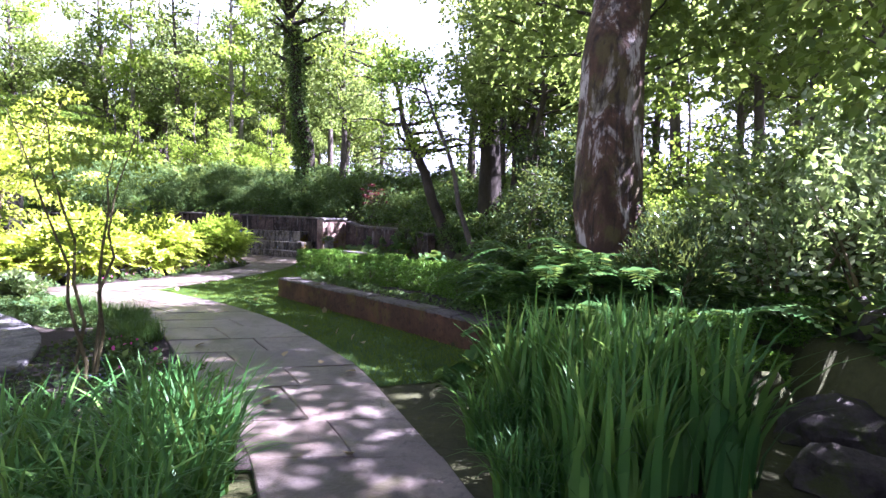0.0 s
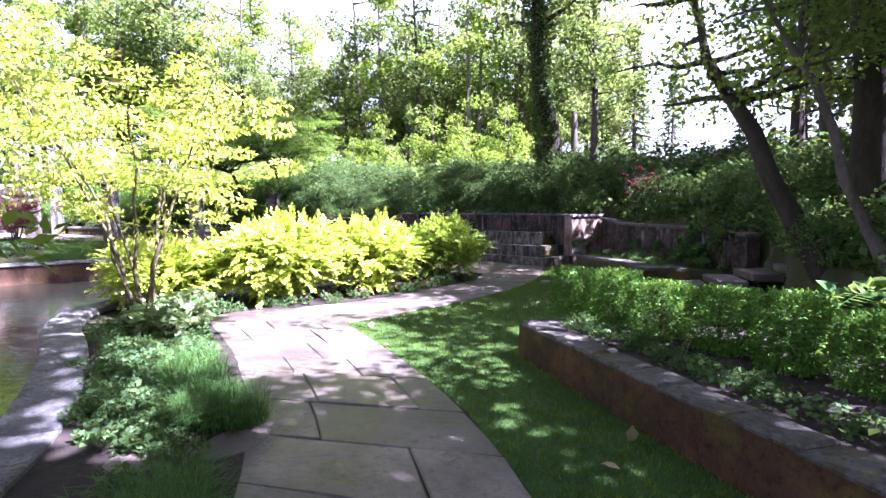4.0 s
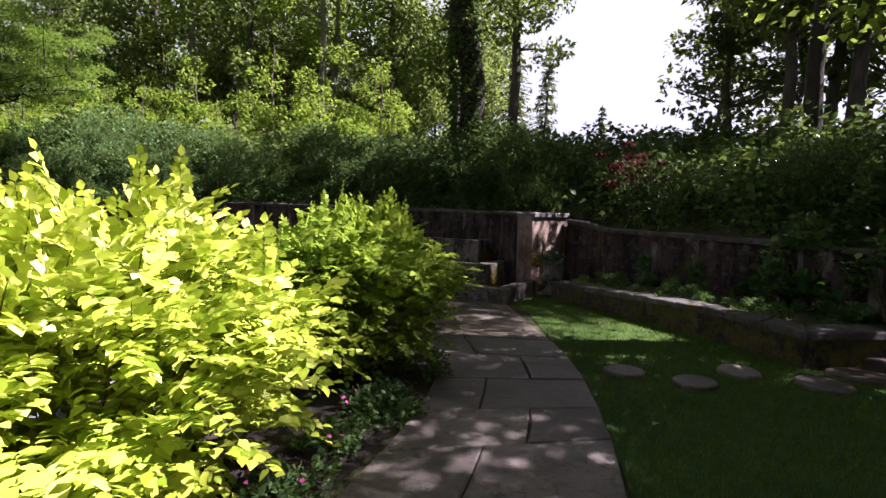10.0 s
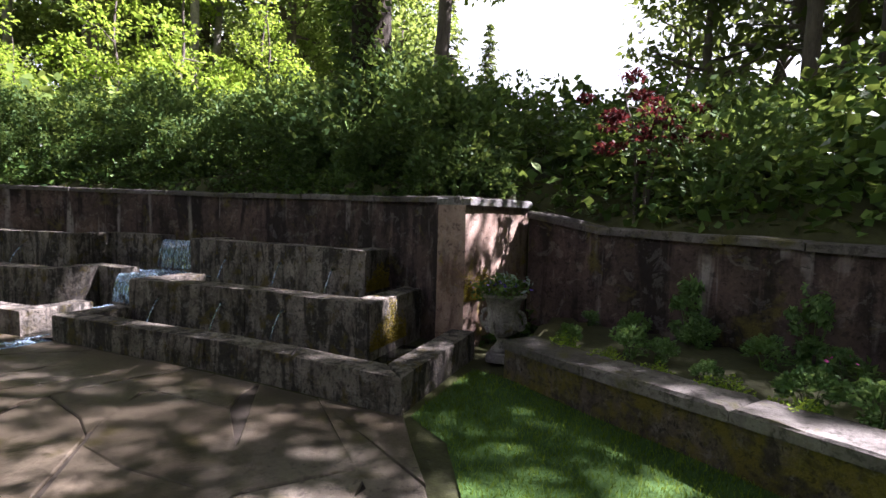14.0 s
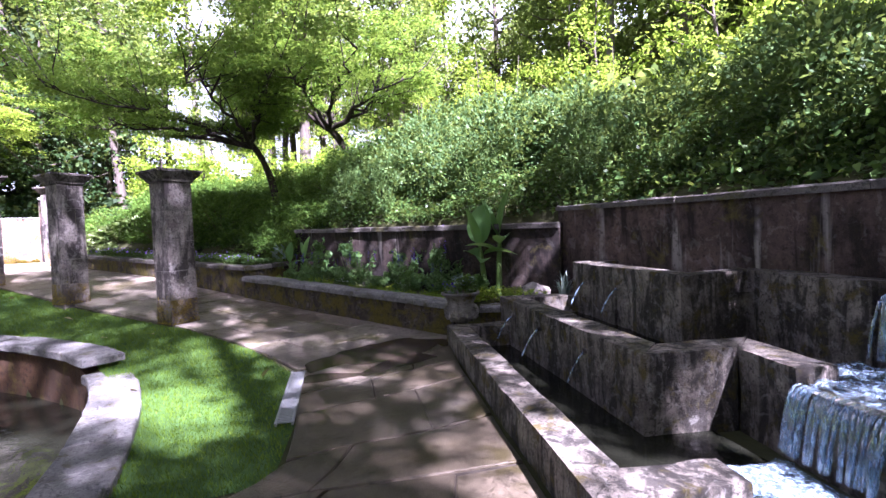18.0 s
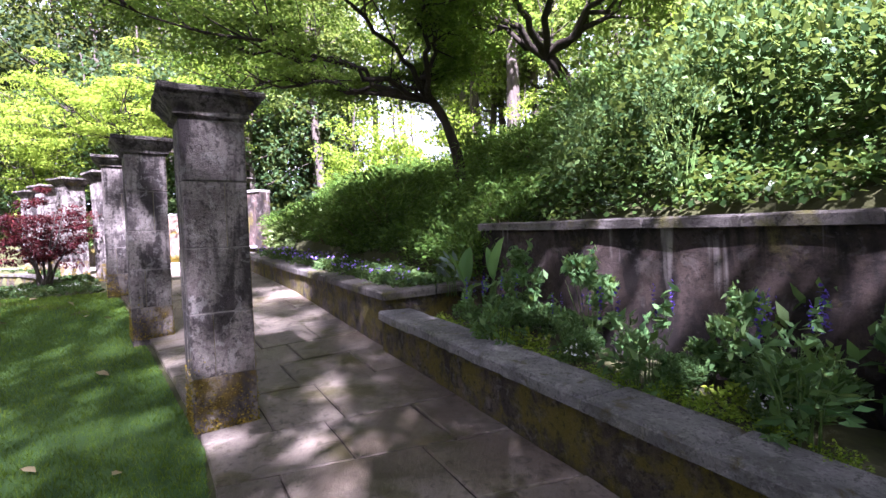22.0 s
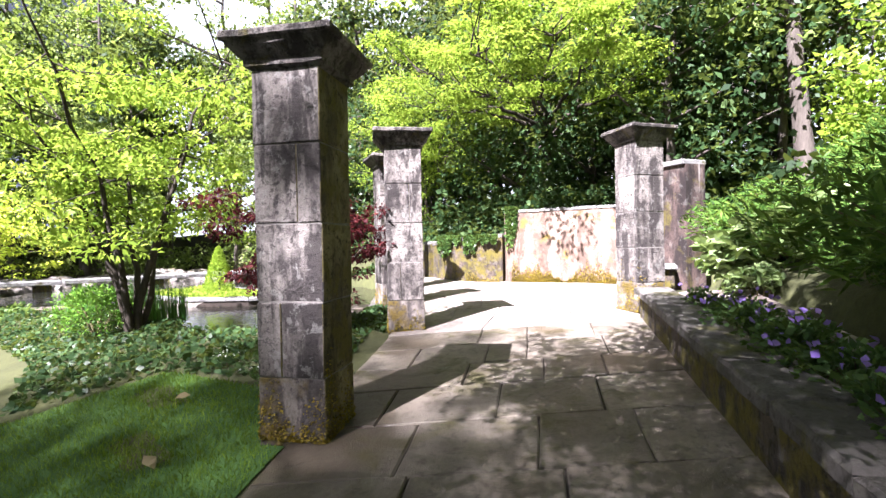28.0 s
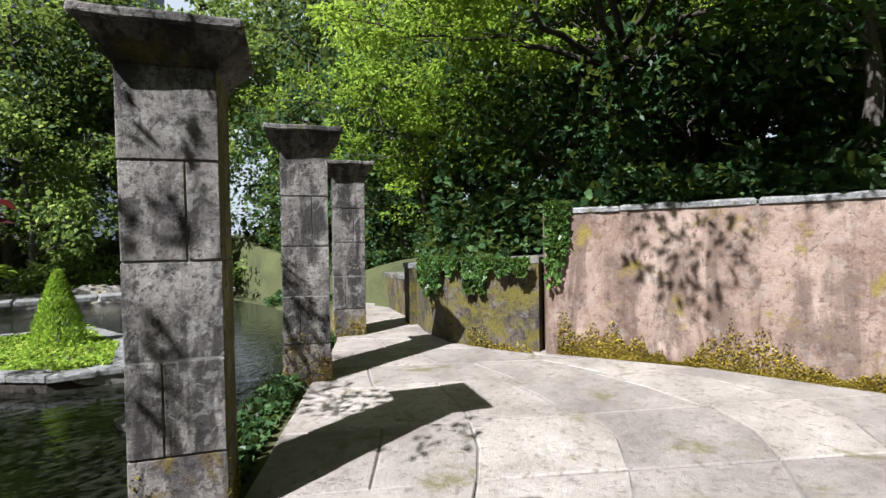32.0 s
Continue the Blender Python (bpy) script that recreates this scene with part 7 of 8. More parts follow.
u1 = urn()
u1.matrix_basis = pose(-15.42, 25.12, 0.0, 0, 0, 30) @ Matrix.Diagonal((0.88, 0.88, 1.03, 1))
ux, uy = F(9.95, 1.75)
copy_thing(u1, pose(ux, uy, 0.0, 0, 0, -20) @ Matrix.Diagonal((0.88, 0.88, 1.03, 1)))
for k, (x, y) in enumerate(((-15.42, 25.12), (ux, uy))):
    p = bush("urn_planting", "mixed silver and green foliage filling the urn", 0.3, 0.3, 0.26, 500, 0.07, L_SHRUB, 91 + k, "plant", shoots=4, stem=True, aspect=0.5, clump=0.4)
    r = np.random.default_rng(k)
    v, f = leaf_cards(r.normal(0, 1, (70, 3)) * (0.1, 0.1, 0.05) + (0.08, 0, 0.26), 0.09, r, 0.3, 0.5, None, 0.4)
    put("silver_leaf", mesh_of("silver_leaf", v, f, L_PALE), p, label="pale silvery leaves")
    v, f = leaf_cards(r.normal(0, 1, (26, 3)) * (0.16, 0.16, 0.03) + (-0.1, 0, 0.22), 0.035, r, 0.9, 0.3, None, 1)
    put("blossom", mesh_of("blossom", v, f, L_YELLOW if k == 0 else L_PURPLE), p)
    v, f = leaf_cards(r.normal(0, 1, (16, 3)) * (0.12, 0.12, 0.03) + (0.02, -0.12, 0.2), 0.05, r, 0.95, 0.3, None, 1, lobed=True)
    put("blossom", mesh_of("blossom", v, f, L_BLUE), p, label="dark violet petals")
    p.matrix_basis = pose(x, y, 0.65) @ Matrix.Scale(0.85, 4)


def paddle(L, W, droop, n=11):
    """One broad leaf with a stalk and a channel along its midrib, along +x."""
    t = np.linspace(0, 1, n)
    mid = np.c_[L * t * (1 - 0.22 * droop * t), 0 * t, -L * droop * t**2.2]
    w = W / 2 * np.where(t < 0.14, 0.1, np.sin(np.pi * np.clip((t - 0.08) / 0.92, 0, 1)) ** 0.55 * (1.12 - 0.3 * t) + 0.02)
    rows = [np.c_[mid[:, 0], s * w * 0.96, mid[:, 2] + abs(s) ** 1.4 * w * 0.42] for s in (-1, -0.55, 0, 0.55, 1)]
    v = np.stack(rows, 1).reshape(-1, 3)
    i, j = np.meshgrid(np.arange(n - 1), np.arange(4), indexing="ij")
    f = np.stack([i * 5 + j, i * 5 + j + 1, (i + 1) * 5 + j + 1, (i + 1) * 5 + j], -1).reshape(-1, 4)
    return v, f


def banana(label, stems, h, leaves, L, W, seed):
    rng = np.random.default_rng(seed)
    t = thing("banana_plant", 0, 0, 0, label, "plant")
    for s in range(stems):
        a = 2.1 * s + 0.6
        bx, by = 0.13 * math.cos(a), 0.13 * math.sin(a)
        hh = h * (1 - 0.2 * s)
        v, f = tube([(bx, by, -0.05), (bx * 1.2, by * 1.2, hh * 0.5), (bx * 1.5, by * 1.5, hh)], [0.058, 0.048, 0.03], 10)
        put("stem", smooth(mesh_of("stem", v, f, M_STEMG)), t)
        for k in range(leaves):
            steep = 1.36 if k == 0 else 1.2 if k == 1 else rng.uniform(0.35, 0.7)
            v, f = paddle(L * (1 if k < 2 else 0.72) * rng.uniform(0.9, 1.05), W * (0.45 if k == 1 else 1 if k == 0 else 0.62) * rng.uniform(0.9, 1.1), 0.05 if k < 2 else rng.uniform(0.3, 0.5))
            m = np.array(Euler((0, -steep, 2.4 * k + 1.3 * s + rng.uniform(-0.3, 0.3))).to_matrix())
            spin = np.array(Euler((rng.uniform(-0.3, 0.3), 0, 0)).to_matrix())
            put("leaf", smooth(mesh_of("leaf", v @ spin.T @ m.T + (bx * 1.45, by * 1.45, hh * (0.98 - 0.07 * k)), f, L_BANANA)), t)
    return t


setdown(banana("tall banana plant with broad upright leaves", 2, 1.0, 5, 0.82, 0.44, 4), -16.2, 26.2, 60)
setdown(banana("small broad-leaved canna in the bed corner", 2, 0.42, 4, 0.5, 0.24, 5), -20.2, 23.85, 60)


def rock(r, seed, label="grey weathered boulder", mat=None):
    bm = bmesh.new()
    bmesh.ops.create_icosphere(bm, subdivisions=3, radius=r)
    for v in bm.verts:
        d = v.co.normalized()
        k = 1 + 0.35 * noise.noise(d * 1.3 + Vector((seed, 0, 0))) + 0.12 * noise.noise(d * 4 + Vector((0, seed, 0)))
        v.co = Vector((d.x * r * 1.25 * k, d.y * r * k, max(d.z * r * 0.72 * k, -0.35 * r)))
    me = bpy.data.meshes.new("boulder")
    bm.to_mesh(me)
    bm.free()
    me.materials.append(mat or M_ROCK)
    return put("boulder", me, label=label, category="rock")


rng = np.random.default_rng(21)
o = rock(0.22, 1, "rounded ochre-stained boulder in the flower bed")
o.matrix_basis = pose(-15.5, 26.5, ground_at(-15.8, 26.3) + 0.1)
for k in range(16):
    x, y = -24.5 - 0.62 * k + rng.uniform(-0.3, 0.3), -2.4 + rng.uniform(-0.8, 0.8)
    o = rock(rng.uniform(0.5, 1.0), 10 + k, "pale rounded boulder at the pond's far edge")
    o.matrix_basis = pose(x, y, ground_at(x, y) + 0.1, 0, 0, rng.uniform(0, 360))
for k, (x, y, s) in enumerate([(2.6, 3.2, 0.26), (2.45, 2.35, 0.34), (3.1, 3.9, 0.36), (3.1, 2.6, 0.45), (4.2, 4.6, 0.4)]):
    o = rock(s, 40 + k, "flat mossy rock beside the path, shade put in its colour", M_ROCKSHADE)
    o.matrix_basis = pose(x, y, max(0.2, ground_at(x, y) + 0.08))


def slab_stone(rx, ry, h, seed, label, name="stepping_stone"):
    a = np.linspace(0, 2 * np.pi, 18, endpoint=False)
    k = np.array([1 + 0.1 * noise.noise(Vector((math.cos(q) * 1.5, math.sin(q) * 1.5, seed))) for q in a])
    ring = np.c_[np.cos(a) * rx * k, np.sin(a) * ry * k]
    v = np.vstack([np.c_[ring, np.full(18, -0.05)], np.c_[ring, np.full(18, h - 0.012)], np.c_[ring * 0.94, np.full(18, h)]])
    f = [tuple(range(17, -1, -1)), tuple(range(36, 54))]
    for lv in (0, 1):
        f += [(lv * 18 + i, lv * 18 + (i + 1) % 18, (lv + 1) * 18 + (i + 1) % 18, (lv + 1) * 18 + i) for i in range(18)]
    return put(name, mesh_of(name, v, f, M_FLAG), label=label, category="stone", group="stepping stones")


for k, (x, y, s) in enumerate([(-5.14, 17.45, 0.22), (-4.52, 17.22, 0.23), (-3.89, 17.73, 0.24), (-3.22, 17.42, 0.27), (-2.6, 17.85, 0.3)]):
    o = slab_stone(s, s * 0.85, 0.05, k, "round grey stepping stone set in the lawn")
    o.matrix_basis = pose(x, y, float(level(x, y)) - 0.025, 0, 0, 40 * k)
for k, (x, y, z) in enumerate([(-1.9, 17.9, 0.12), (-1.25, 17.95, 0.28), (-0.6, 18.1, 0.44), (0.05, 18.3, 0.6)]):
    b = rough_box(0.62, 1.3, 0.17, 0.02, 3, 0.015, k)
    me = bpy.data.meshes.new("stone_step")
    b.to_mesh(me)
    b.free()
    me.materials.append(M_FLAG)
    put("stone_step", me, m=pose(x, y, z - 0.085, 0, 0, 12), label="rough stone garden step in shade", category="step", group="garden steps")
for k, (x, y) in enumerate([(-27.4, 14.3), (-29.3, 11.9), (-26.1, 13.6), (-25.2, 6.0), (-25.9, 10.0)]):
    o = slab_stone(0.8, 0.42, 0.14, 20 + k, "pale flat ledge stone at the pond", "ledge_stone")
    o.matrix_basis = pose(x, y, 0.52, 0, 0, 115 + 12 * k)

grate = thing("drain_grate", -15.2, 22.76, 0.0, "grey slotted drain grate along the lawn edge", "drain", turn=math.degrees(math.atan2(22.3 - 22.76, -13.62 + 15.2)))
for s in (-1, 1):
    b = part("rail", rough_box(1.64, 0.02, 0.03, 0.003, 0, 0), M_GRATE, grate)
    b.location = (0.82, 0.07 * s, 0.008)
for k in range(40):
    v, f = prism([(0.03 + 0.04 * k, -0.06, 0.006), (0.05 + 0.04 * k, -0.06, 0.006), (0.05 + 0.04 * k, 0.06, 0.006), (0.03 + 0.04 * k, 0.06, 0.006)], [(0.03 + 0.04 * k, -0.06, 0.018), (0.05 + 0.04 * k, -0.06, 0.018), (0.05 + 0.04 * k, 0.06, 0.018), (0.03 + 0.04 * k, 0.06, 0.018)])
    put("slat", mesh_of("slat", v, f, M_GRATE), grate)

bridge = thing("footbridge", -29.8, -0.5, 0.0, "long pale flat footbridge over the pond", "bridge", turn=172)
for k in range(5):
    b = part("deck_slab", rough_box(1.84, 1.0, 0.14, 0.02, 2, 0.012, k), M_COPE, bridge)
    b.location = (-3.8 + 1.9 * k, 0, 0.9)
for s in (-3.4, 0, 3.4):
    b = part("pier", rough_box(0.5, 0.8, 0.95, 0.03, 2, 0.02, 3), M_BEDWALL, bridge)
    b.location = (s, 0, 0.36)

bench = thing("stone_bench", -32.95, 17.45, 1.05, "short stone bench against the court wall", "bench", turn=20)
b = part("seat", rough_box(1.5, 0.42, 0.1, 0.02, 3, 0.01, 2), M_COPE, bench)
b.location = (0, 0, 0.42)
for s in (-0.5, 0.5):
    b = part("support", rough_box(0.28, 0.34, 0.4, 0.02, 2, 0.01, 4), M_BEDWALL, bench)
    b.location = (s, 0, 0.18)

# the corner bed behind the urn
yuc = blades("yucca", "grey-green yucca with stiff sword leaves in the bed corner", 34, 0.5, 0.05, 0.06, L_PALE, 125, arch=0.55)
setdown(yuc, -14.8, 26.5, z=0.5)
yf = bush("yellow_flowers", "low spreading plant with small yellow flowers", 0.28, 0.28, 0.16, 420, 0.06, L_LIME, 126, "flower", shoots=0, stem=True, clump=0.4)
q = np.random.default_rng(12)
v, f = leaf_cards(q.normal(0, 1, (18, 3)) * (0.14, 0.14, 0.03) + (0, 0, 0.16), 0.03, q, 0.95, 0.3, None, 1, lobed=True)
put("blossom", mesh_of("blossom", v, f, L_YELLOW), yf, label="small yellow petals")
plant_out(yf, [(-15.75, 25.95, 0.45, 1.0), (-15.55, 26.2, 0.45, 0.9), (-15.95, 25.8, 0.45, 0.9), (-16.6, 25.5, 0.45, 0.8), (-15.3, 26.3, 0.45, 0.8), (-17.6, 25.0, 0.5, 0.7), (-19.2, 24.1, 0.6, 0.7)], np.random.default_rng(13))
vl = bush("variegated_plant", "white-edged broad-leaved plant at the bed's end", 0.16, 0.16, 0.4, 22, 0.15, L_PALE, 127, "plant", shoots=0, stem_m=M_STEMG, clump=0.5, lobed=True, aspect=0.6)
setdown(vl, -20.7, 23.6, z=1.0)

# single shrubs
cone = thing("dwarf_conifer", 0, 0, 0, "small pointed bright green dwarf conifer", "shrub")
r = np.random.default_rng(5)
q = r.uniform(0, 1, 5200) ** 0.8
a = r.uniform(0, 6.283, 5200)
R = 0.42 * (1 - q) ** 0.75 * r.uniform(0.7, 1.05, 5200) + 0.02
P = np.c_[np.cos(a) * R, np.sin(a) * R, 0.05 + q * 1.25]
v, f = leaf_cards(P, 0.07, r, 0.25, 0.9, np.c_[np.cos(a) * 0.6, np.sin(a) * 0.6, 0.6 + 0 * a], 0.1)
put("foliage", mesh_of("foliage", v, f, L_YGREEN), cone)
v, f = tube([(0, 0, -0.1), (0, 0, 1.1)], [0.04, 0.01], 6)
put("stem", mesh_of("stem", v, f, M_BARK), cone)
setdown(cone, -28.85, 7.05, z=0.72)
setdown(bush("rounded_shrub", "rounded dark green shrub at the pool's edge", 0.6, 0.55, 0.75, 3600, 0.06, L_HEDGE, 95, shoots=0, aspect=0.4), -25.0, 11.2)
g1 = blades("water_iris", "tall green iris blades at the pond's edge", 160, 0.95, 0.022, 0.4, L_IRIS, 96, arch=0.25)
plant_out(g1, [(-25.9, 12.9), (-25.7, 10.6), (-25.9, 11.6), (-26.1, 13.4), (-25.3, 9.0)], rng, 0.8, 1.1)
up_shrub = bush("upright_shrub", "upright leafy shrub above the fountain wall", 0.32, 0.32, 1.25, 1500, 0.1, L_SHRUB, 97, shoots=6, aspect=0.5, clump=0.35)
plant_out(up_shrub, [(*F(8.4, 3.3), 1.6, 1.0), (*F(7.3, 3.6), 1.65, 0.95), (*F(9.3, 3.6), 1.6, 0.7), (*F(2.2, 3.6), 1.7, 0.8), (*F(3.3, 3.9), 1.8, 0.9), (*F(0.4, 3.2), 1.8, 0.7)], rng)
hosta = bush("hosta", "broad-leaved lime green hosta in sun", 0.42, 0.42, 0.36, 420, 0.11, L_SPECK, 98, "plant", shoots=0, stem=True, lobed=True, aspect=0.8, flat=1.2, up=0.1, clump=0.4)
plant_out(hosta, [(-8.95, 9.95), (-8.5, 9.75), (-9.2, 10.35), (-8.2, 9.35), (-9.6, 10.15), (-8.85, 9.4), (-30.3, 19.6, 1.4, 1.6), (-30.7, 19.3, 1.4, 1.5), (-30.0, 20.0, 1.5, 1.7), (-31.1, 19.7, 1.6, 1.6), (-30.6, 20.3, 1.7, 1.8), (-29.5, 19.6, 1.28, 0.8)], rng, 0.8, 1.1)
broad = bush("broadleaf_plant", "broad-leaved shade plant beside the wall", 0.45, 0.45, 0.5, 190, 0.18, L_FERN, 99, "plant", shoots=0, stem=True, lobed=True, aspect=0.85, flat=1.2, up=0.15, clump=0.4)
plant_out(broad, [(0.65, 5.3), (0.3, 4.4), (0.9, 4.7), (-0.5, 11.2), (0.4, 10.3), (-1.5, 11.8), (1.5, 8.9), (-2.3, 12.1), (-1.7, 20.3), (-2.2, 20.9), (-1.2, 19.6)], rng, 0.8, 1.35)
rose = bush("pink_flowers", "small border plant with pink flowers", 0.2, 0.2, 0.2, 150, 0.07, L_SHRUB, 100, "flower", shoots=0, stem=True, clump=0.4)
r = np.random.default_rng(8)
v, f = leaf_cards(r.normal(0, 1, (6, 3)) * (0.1, 0.1, 0.02) + (0, 0, 0.2), 0.042, r, 0.95, 0.3, None, 1)
put("blossom", mesh_of("blossom", v, f, L_PINK), rose, label="magenta petals")
plant_out(rose, [(x - 0.3, y) for x, y in lerp_line([(-8.2, 12.1), (-7.6, 13.3), (-7.35, 14.5), (-7.2, 15.8)], 7)] + [(-2.75, 4.5), (-3.1, 4.9), (-2.55, 4.15), (-3.5, 5.3), (-4.0, 5.9), (-2.4, 20.3), (-1.9, 19.6), (-3.0, 21.3)], rng, 0.8, 1.2)
white = bush("white_flowers", "white flowering border plant by the pond", 0.3, 0.3, 0.4, 260, 0.08, L_SHRUB, 101, "flower", shoots=2, stem=True, clump=0.4)
v, f = leaf_cards(r.normal(0, 1, (40, 3)) * (0.18, 0.18, 0.05) + (0, 0, 0.4), 0.05, r, 0.9, 0.4, None, 0.9)
put("blossom", mesh_of("blossom", v, f, L_WHITE), white, label="white petals")
plant_out(white, [(-24.9, 16.6, 0.75, 0.5), (-25.0, 15.5), (-25.4, 16.7, 0.8, 0.45), (-17.3, 25.0), (-18.4, 24.3)], rng, 0.6, 0.9)
spire = bush("blue_salvia", "tall salvia with dark blue flower spires", 0.22, 0.22, 0.5, 200, 0.08, L_BED, 102, "flower", shoots=2, aspect=0.4, clump=0.4, stem_m=M_STEMG)
pp = []
for k in range(4):
    bx, by = r.normal(0, 0.1, 2)
    pp.append(np.c_[np.full(16, bx), np.full(16, by), np.linspace(0.45, 0.62, 16)] + r.normal(0, 0.008, (16, 3)))
v, f = leaf_cards(np.vstack(pp), 0.022, r, 0.8, 0.3, None, 0.4)
put("blossom", mesh_of("blossom", v, f, L_BLUE), spire, label="violet-blue spikes")
plant_out(spire, [(-19.0, 23.85), (-18.6, 24.35), (-17.9, 24.6), (-17.1, 25.0), (-16.7, 25.4), (-19.6, 23.75), (-17.5, 25.3), (-17.95, 26.0, 0.5, 1.8), (-17.2, 25.9, 0.5, 1.4)], rng, 0.8, 1.25)
big = bush("large_leaved_shrub", "shade shrub with large dark green leaves leaning over the bed", 0.7, 0.6, 1.25, 460, 0.15, L_IVY, 104, "shrub", shoots=0, lobed=True, aspect=0.62, flat=1.3, up=0.1, clump=0.36)
plant_out(big, [(-1.75, 20.6, 0.35, 1.0), (-1.2, 19.5, 0.35, 0.85)], rng)
tall_b = bush("tall_bedding_plant", "tall leafy perennial against the wall", 0.26, 0.26, 0.85, 640, 0.11, L_BED, 103, "plant", shoots=5, aspect=0.42, clump=0.35, stem_m=M_STEMG)
plant_out(tall_b, [(-19.7, 24.2), (-18.9, 24.6), (-17.8, 25.2), (-17.0, 25.6), (-3.6, 22.6), (-2.9, 21.9), (-2.2, 20.6)], rng, 0.7, 1.1)


for k, (x, y) in enumerate([(-5.0, 7.05), (-4.72, 7.45)]):
    o = slab_stone(0.3, 0.2, 0.03, 60 + k, "flat grey stone set in the border soil")
    o.matrix_basis = pose(x, y, ground_at(x, y) + 0.01, 0, 0, 50 + 40 * k)
fuzz = blades("tufted_grass", "fine-leaved tuft of dark ornamental grass", 700, 0.36, 0.006, 0.2, L_FERN, 120, arch=1.0)
plant_out(fuzz, [(-5.25, 7.6), (-4.25, 6.65), (-5.75, 7.95), (-6.3, 8.3), (-4.05, 6.4), (-5.0, 7.7)], rng, 0.95, 1.25)
end_shrub = bush("spreading_shrub", "dark spreading shrub at the end of the raised bed", 0.6, 0.5, 0.75, 2600, 0.08, L_NEEDLE, 121, shoots=6, aspect=0.35, clump=0.3)
plant_out(end_shrub, [(-21.2, 24.0, 0.95, 1.0), (-21.9, 23.95, 1.0, 1.1), (-22.8, 23.7, 1.05, 1.1), (-21.4, 24.5, 1.4, 1.1), (-23.8, 23.2, 1.05, 1.1), (-24.8, 22.7, 1.1, 1.1)], rng)


# moss cushions and hanging ivy
L_MOSS = leaf_mat("ochre_moss", (0.09, 0.068, 0.012), (0.25, 0.18, 0.025), (0.38, 0.29, 0.05), glow=0.2, patch=3)
r = np.random.default_rng(31)


def face_points(a, b, z0, z1, n, out_=0.015):
    a, b = np.array(a), np.array(b)
    d = (b - a) / np.linalg.norm(b - a)
    nrm = np.array([d[1], -d[0]])
    t = r.uniform(0, 1, n)
    s = np.linalg.norm(b - a)
    keep = np.array([0.55 * noise.noise(Vector((q * s * 1.3 + a[0], 0.3, 0.0))) + 0.6 * noise.noise(Vector((q * s * 7 + a[1], 0.7, 0.0))) for q in t])
    z = z0 + (z1 - z0) * r.uniform(0, 1, n) ** 2.0 * np.clip(0.62 + 1.3 * keep, 0.08, 1.3) * r.uniform(0.5, 1, n)
    xy = a + (b - a) * t[:, None] + nrm * out_
    return np.c_[xy, z]


def tufts(name, label, P, size, mat, seed, up=0.3):
    rr = np.random.default_rng(seed)
    v, f = leaf_cards(P, size, rr, 0.6, up, None, 0.4)
    put(name, mesh_of(name, v, f, mat), label=label, category="moss", kind="stuff")


tufts("wall_foot_moss", "ochre moss along the foot of the sunlit wall", np.vstack([face_points((-33.35, 15.35), (-33.5, 17.3), 1.05, 1.5, 5200, 0.37), face_points((-32.95, 14.0), (-33.35, 15.35), 1.05, 1.5, 4800, 0.37), face_points((-32.65, 12.9), (-32.8, 13.8), 1.05, 1.3, 700, 0.37)]), 0.028, L_MOSS, 1)
tufts("pier_moss", "bright ochre moss at the foot of the pier", face_points(F(9.4, 2.02), F(9.65, 2.9), 0.55, 1.0, 3200), 0.026, L_MOSS, 2)
tufts("trough_moss", "yellow moss on the ends of the troughs", np.vstack([face_points(F(8.72, 1.08), F(8.72, 1.9), 0.1, 0.6, 2600), face_points(F(8.1, 2.02), F(8.1, 2.6), 0.55, 1.05, 2200)]), 0.024, L_MOSS, 3)
pm = []
for (x, y, z, a) in PILLARS:
    c, s = math.cos(radians(a - 90)), math.sin(radians(a - 90))
    for k in range(4):
        e = [(0.235, -0.23), (0.235, 0.23), (-0.235, 0.23), (-0.235, -0.23)]
        p, q = e[k], e[(k + 1) % 4]
        g = lambda w: (x + c * w[0] - s * w[1], y + s * w[0] + c * w[1])  # noqa: E731
        pm.append(face_points(g(p), g(q), z, z + 0.6, 520, 0.004))
tufts("pillar_moss", "ochre moss cushions round the pillar feet", np.vstack(pm), 0.022, L_MOSS, 4)
hang = [face_points((-32.62, 12.9), (-32.78, 13.78), 2.15, 1.75, 700, 0.41), face_points((-32.7, 12.1), (-32.62, 12.9), 2.15, 1.7, 800, 0.41), face_points((-32.8, 13.8), (-32.95, 14.0), 2.8, 2.0, 700, 0.42)]
tufts("hanging_ivy", "dark ivy hanging over the court wall's edge", np.vstack(hang), 0.12, L_IVY, 5, -0.6)

# fallen leaves
fl = np.c_[r.uniform(-7, 0, 60), r.uniform(5, 21, 60)]
fl = fl[inside(LAWN_EAST, fl[:, 0], fl[:, 1])]
fw = np.c_[r.uniform(-26, -13, 40), r.uniform(16, 23, 40)]
fw = fw[inside(LAWN_WEST, fw[:, 0], fw[:, 1])]
for x, y in np.vstack([fl, fw, np.c_[r.uniform(-3.5, -0.4, 14), np.linspace(3.4, 7.4, 14)]]):
    rr = np.random.default_rng(int(abs(x * 1000 + y * 17)))
    v, f = leaf_cards(np.zeros((1, 3)), 0.11, rr, 0.8, 0.0, None, 3.0, lobed=True)
    put("fallen_leaf", mesh_of("fallen_leaf", v, f, L_DEAD), m=pose(x, y, ground_quick(x, y) + 0.06), label="curled pale brown fallen leaf", category="leaf", group="fallen leaves")

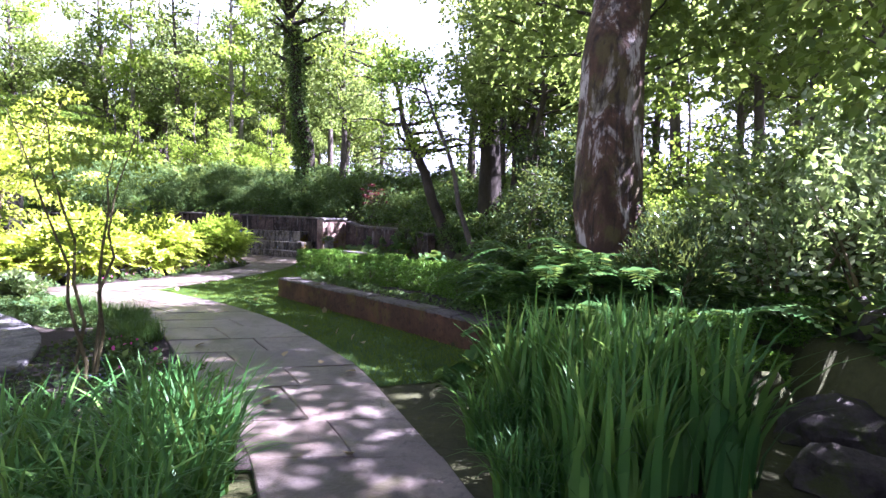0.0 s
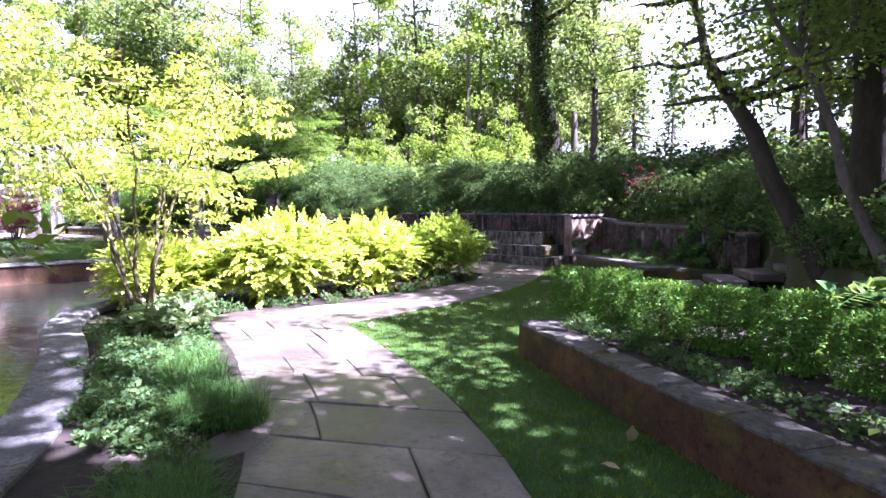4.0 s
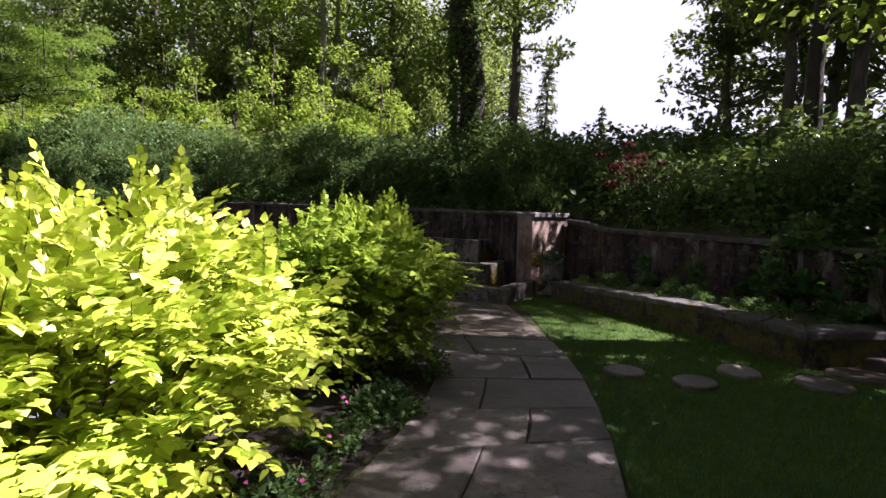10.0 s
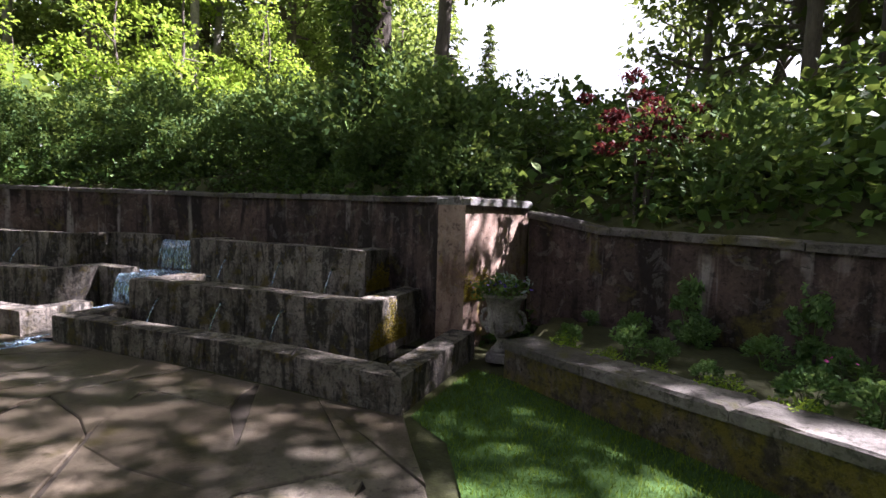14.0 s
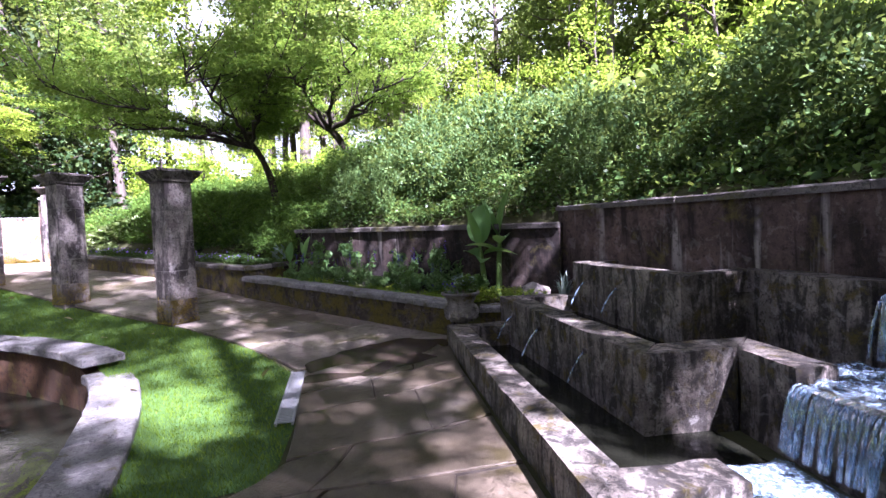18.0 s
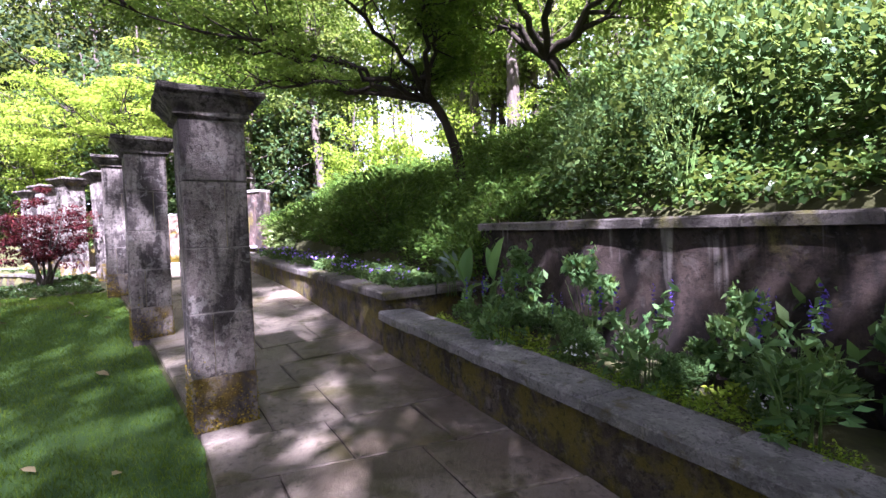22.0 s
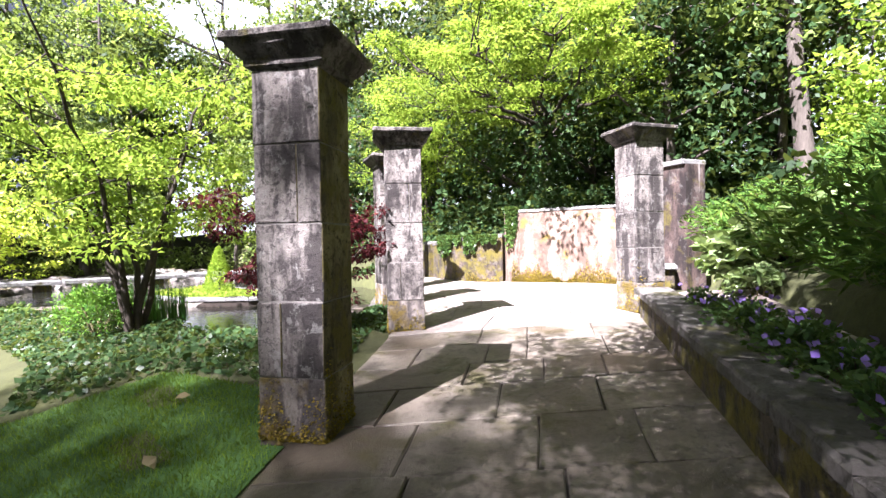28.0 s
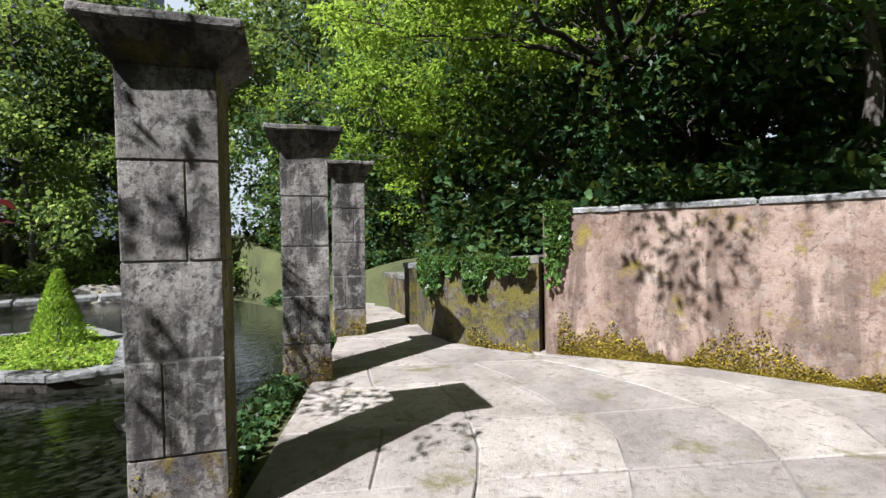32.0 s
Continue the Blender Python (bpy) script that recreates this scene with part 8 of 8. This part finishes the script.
# ---- paving, slab by slab ----
def paving(name, left, right, row, across, label, seed, lift=0.0, stone=None, wild=0.0, deep=0.06, joint=None):
    """Flagstones between two edge lines, in rows of uneven slabs."""
    rng = np.random.default_rng(seed)
    top = thing(name, 0, 0, 0, label, "paving")
    top["kind"] = "structure"
    L = (length_of(left) + length_of(right)) / 2
    n = max(2, round(L / row))
    A, B = curve_line(left, 60, 1), curve_line(right, 60, 1)
    t = np.linspace(0, 1, n + 1)
    t[1:-1] += rng.uniform(-0.16, 0.16, n - 1) / n
    at = lambda line, q: np.array([np.interp(q, np.linspace(0, 1, 60), line[:, k]) for k in (0, 1)])  # noqa: E731
    grid = np.array([[a + (b - a) * s for s in np.linspace(0.004, 0.996, 9)] for a, b in zip(A, B)])
    gz = level(grid[..., 0], grid[..., 1]) - 0.016
    i, j = np.meshgrid(np.arange(59), np.arange(8), indexing="ij")
    f = np.stack([i * 9 + j, i * 9 + j + 1, (i + 1) * 9 + j + 1, (i + 1) * 9 + j], -1).reshape(-1, 4)
    put("joint_bed", mesh_of("joint_bed", np.dstack([grid, gz]).reshape(-1, 3), f, joint or M_JOINT), top)
    for k in range(n):
        t0, t1 = t[k], t[k + 1]
        wide = np.linalg.norm(at(A, (t0 + t1) / 2) - at(B, (t0 + t1) / 2))
        m = max(1, round(wide / across + rng.uniform(-0.35, 0.35)))
        s = np.linspace(0, 1, m + 1)
        if m > 1:
            s[1:-1] += rng.uniform(-0.24, 0.24, m - 1) / m + (0.22 / m if k % 2 else -0.22 / m)
        for s0, s1 in zip(s[:-1], s[1:]):
            ring = []
            lean = lambda q, f, kk=k: 0 if q in (0, 1) else wild * 0.5 * f * math.sin(9.1 * kk + 23 * q) / m  # noqa: E731
            sway = lambda kk, q: 0 if kk in (0, n) else wild * 0.45 * math.sin(5.3 * kk + 7.7 * q + seed) / n  # noqa: E731
            for tt, ss, f in ((t0, s0, -1), ((t0 + t1) / 2, s0, 0), (t1, s0, 1), (t1, (s0 + s1) / 2, 1), (t1, s1, 1), ((t0 + t1) / 2, s1, 0), (t0, s1, -1), (t0, (s0 + s1) / 2, -1)):
                ss = ss + (lean(s0, f) + lean(s1, f)) / 2 if ss == (s0 + s1) / 2 else ss + lean(ss, f)
                tt = tt + (sway(k, ss) * (f == -1) + sway(k + 1, ss) * (f == 1))
                a, b = at(A, tt), at(B, tt)
                ring.append(a + (b - a) * ss)
            ring = np.array(ring)
            c = ring.mean(0)
            r = np.linalg.norm(ring - c, axis=1)[:, None]
            ring = c + (ring - c) * (1 - 0.007 / r) + rng.normal(0, 0.004, ring.shape)
            topr = c + (ring - c) * (1 - 0.012 / r)
            dz = rng.uniform(-0.005, 0.005) + lift
            tilt = rng.normal(0, 0.004, 2)
            z = np.array([float(level(*q)) for q in ring]) + dz + (ring - c) @ tilt
            v = np.vstack([np.c_[ring, z - deep], np.c_[ring, z - 0.01], np.c_[topr, z]])
            f = [tuple(range(7, -1, -1)), tuple(range(16, 24))]
            for lv in (0, 1):
                f += [(lv * 8 + i, lv * 8 + (i + 1) % 8, (lv + 1) * 8 + (i + 1) % 8, (lv + 1) * 8 + i) for i in range(8)]
            put("flagstone", mesh_of("flagstone", v, f, stone or M_FLAG), top)


paving("path_paving", PATH_R, PATH_L, 0.8, 0.78, "worn sandstone flagstone path", 1)
paving("bend_paving", BEND_R, BEND_L, 0.85, 0.8, "curving sandstone flagstone path beside the golden bushes", 2)
paving("terrace_paving_east", TERR_E_L, TERR_E_R, 0.8, 0.85, "stained flagstone terrace before the fountain", 3, stone=M_FLAGWET, wild=1.0, deep=0.16)
paving("terrace_paving_west", TERR_W_L, TERR_W_R, 0.88, 0.95, "damp flagstone terrace before the fountain", 4, stone=M_FLAGWET, wild=0.06, deep=0.16)
paving("walk_paving", WALK_N, WALK_S, 0.75, 0.72, "warm grey flagstone walk between pillars and bed wall", 5, stone=M_FLAGWALK)
paving("court_paving", COURT_N, COURT_S, 0.95, 0.95, "sunlit pale flagstone court", 6, stone=M_FLAGPALE, joint=M_MORTAR)
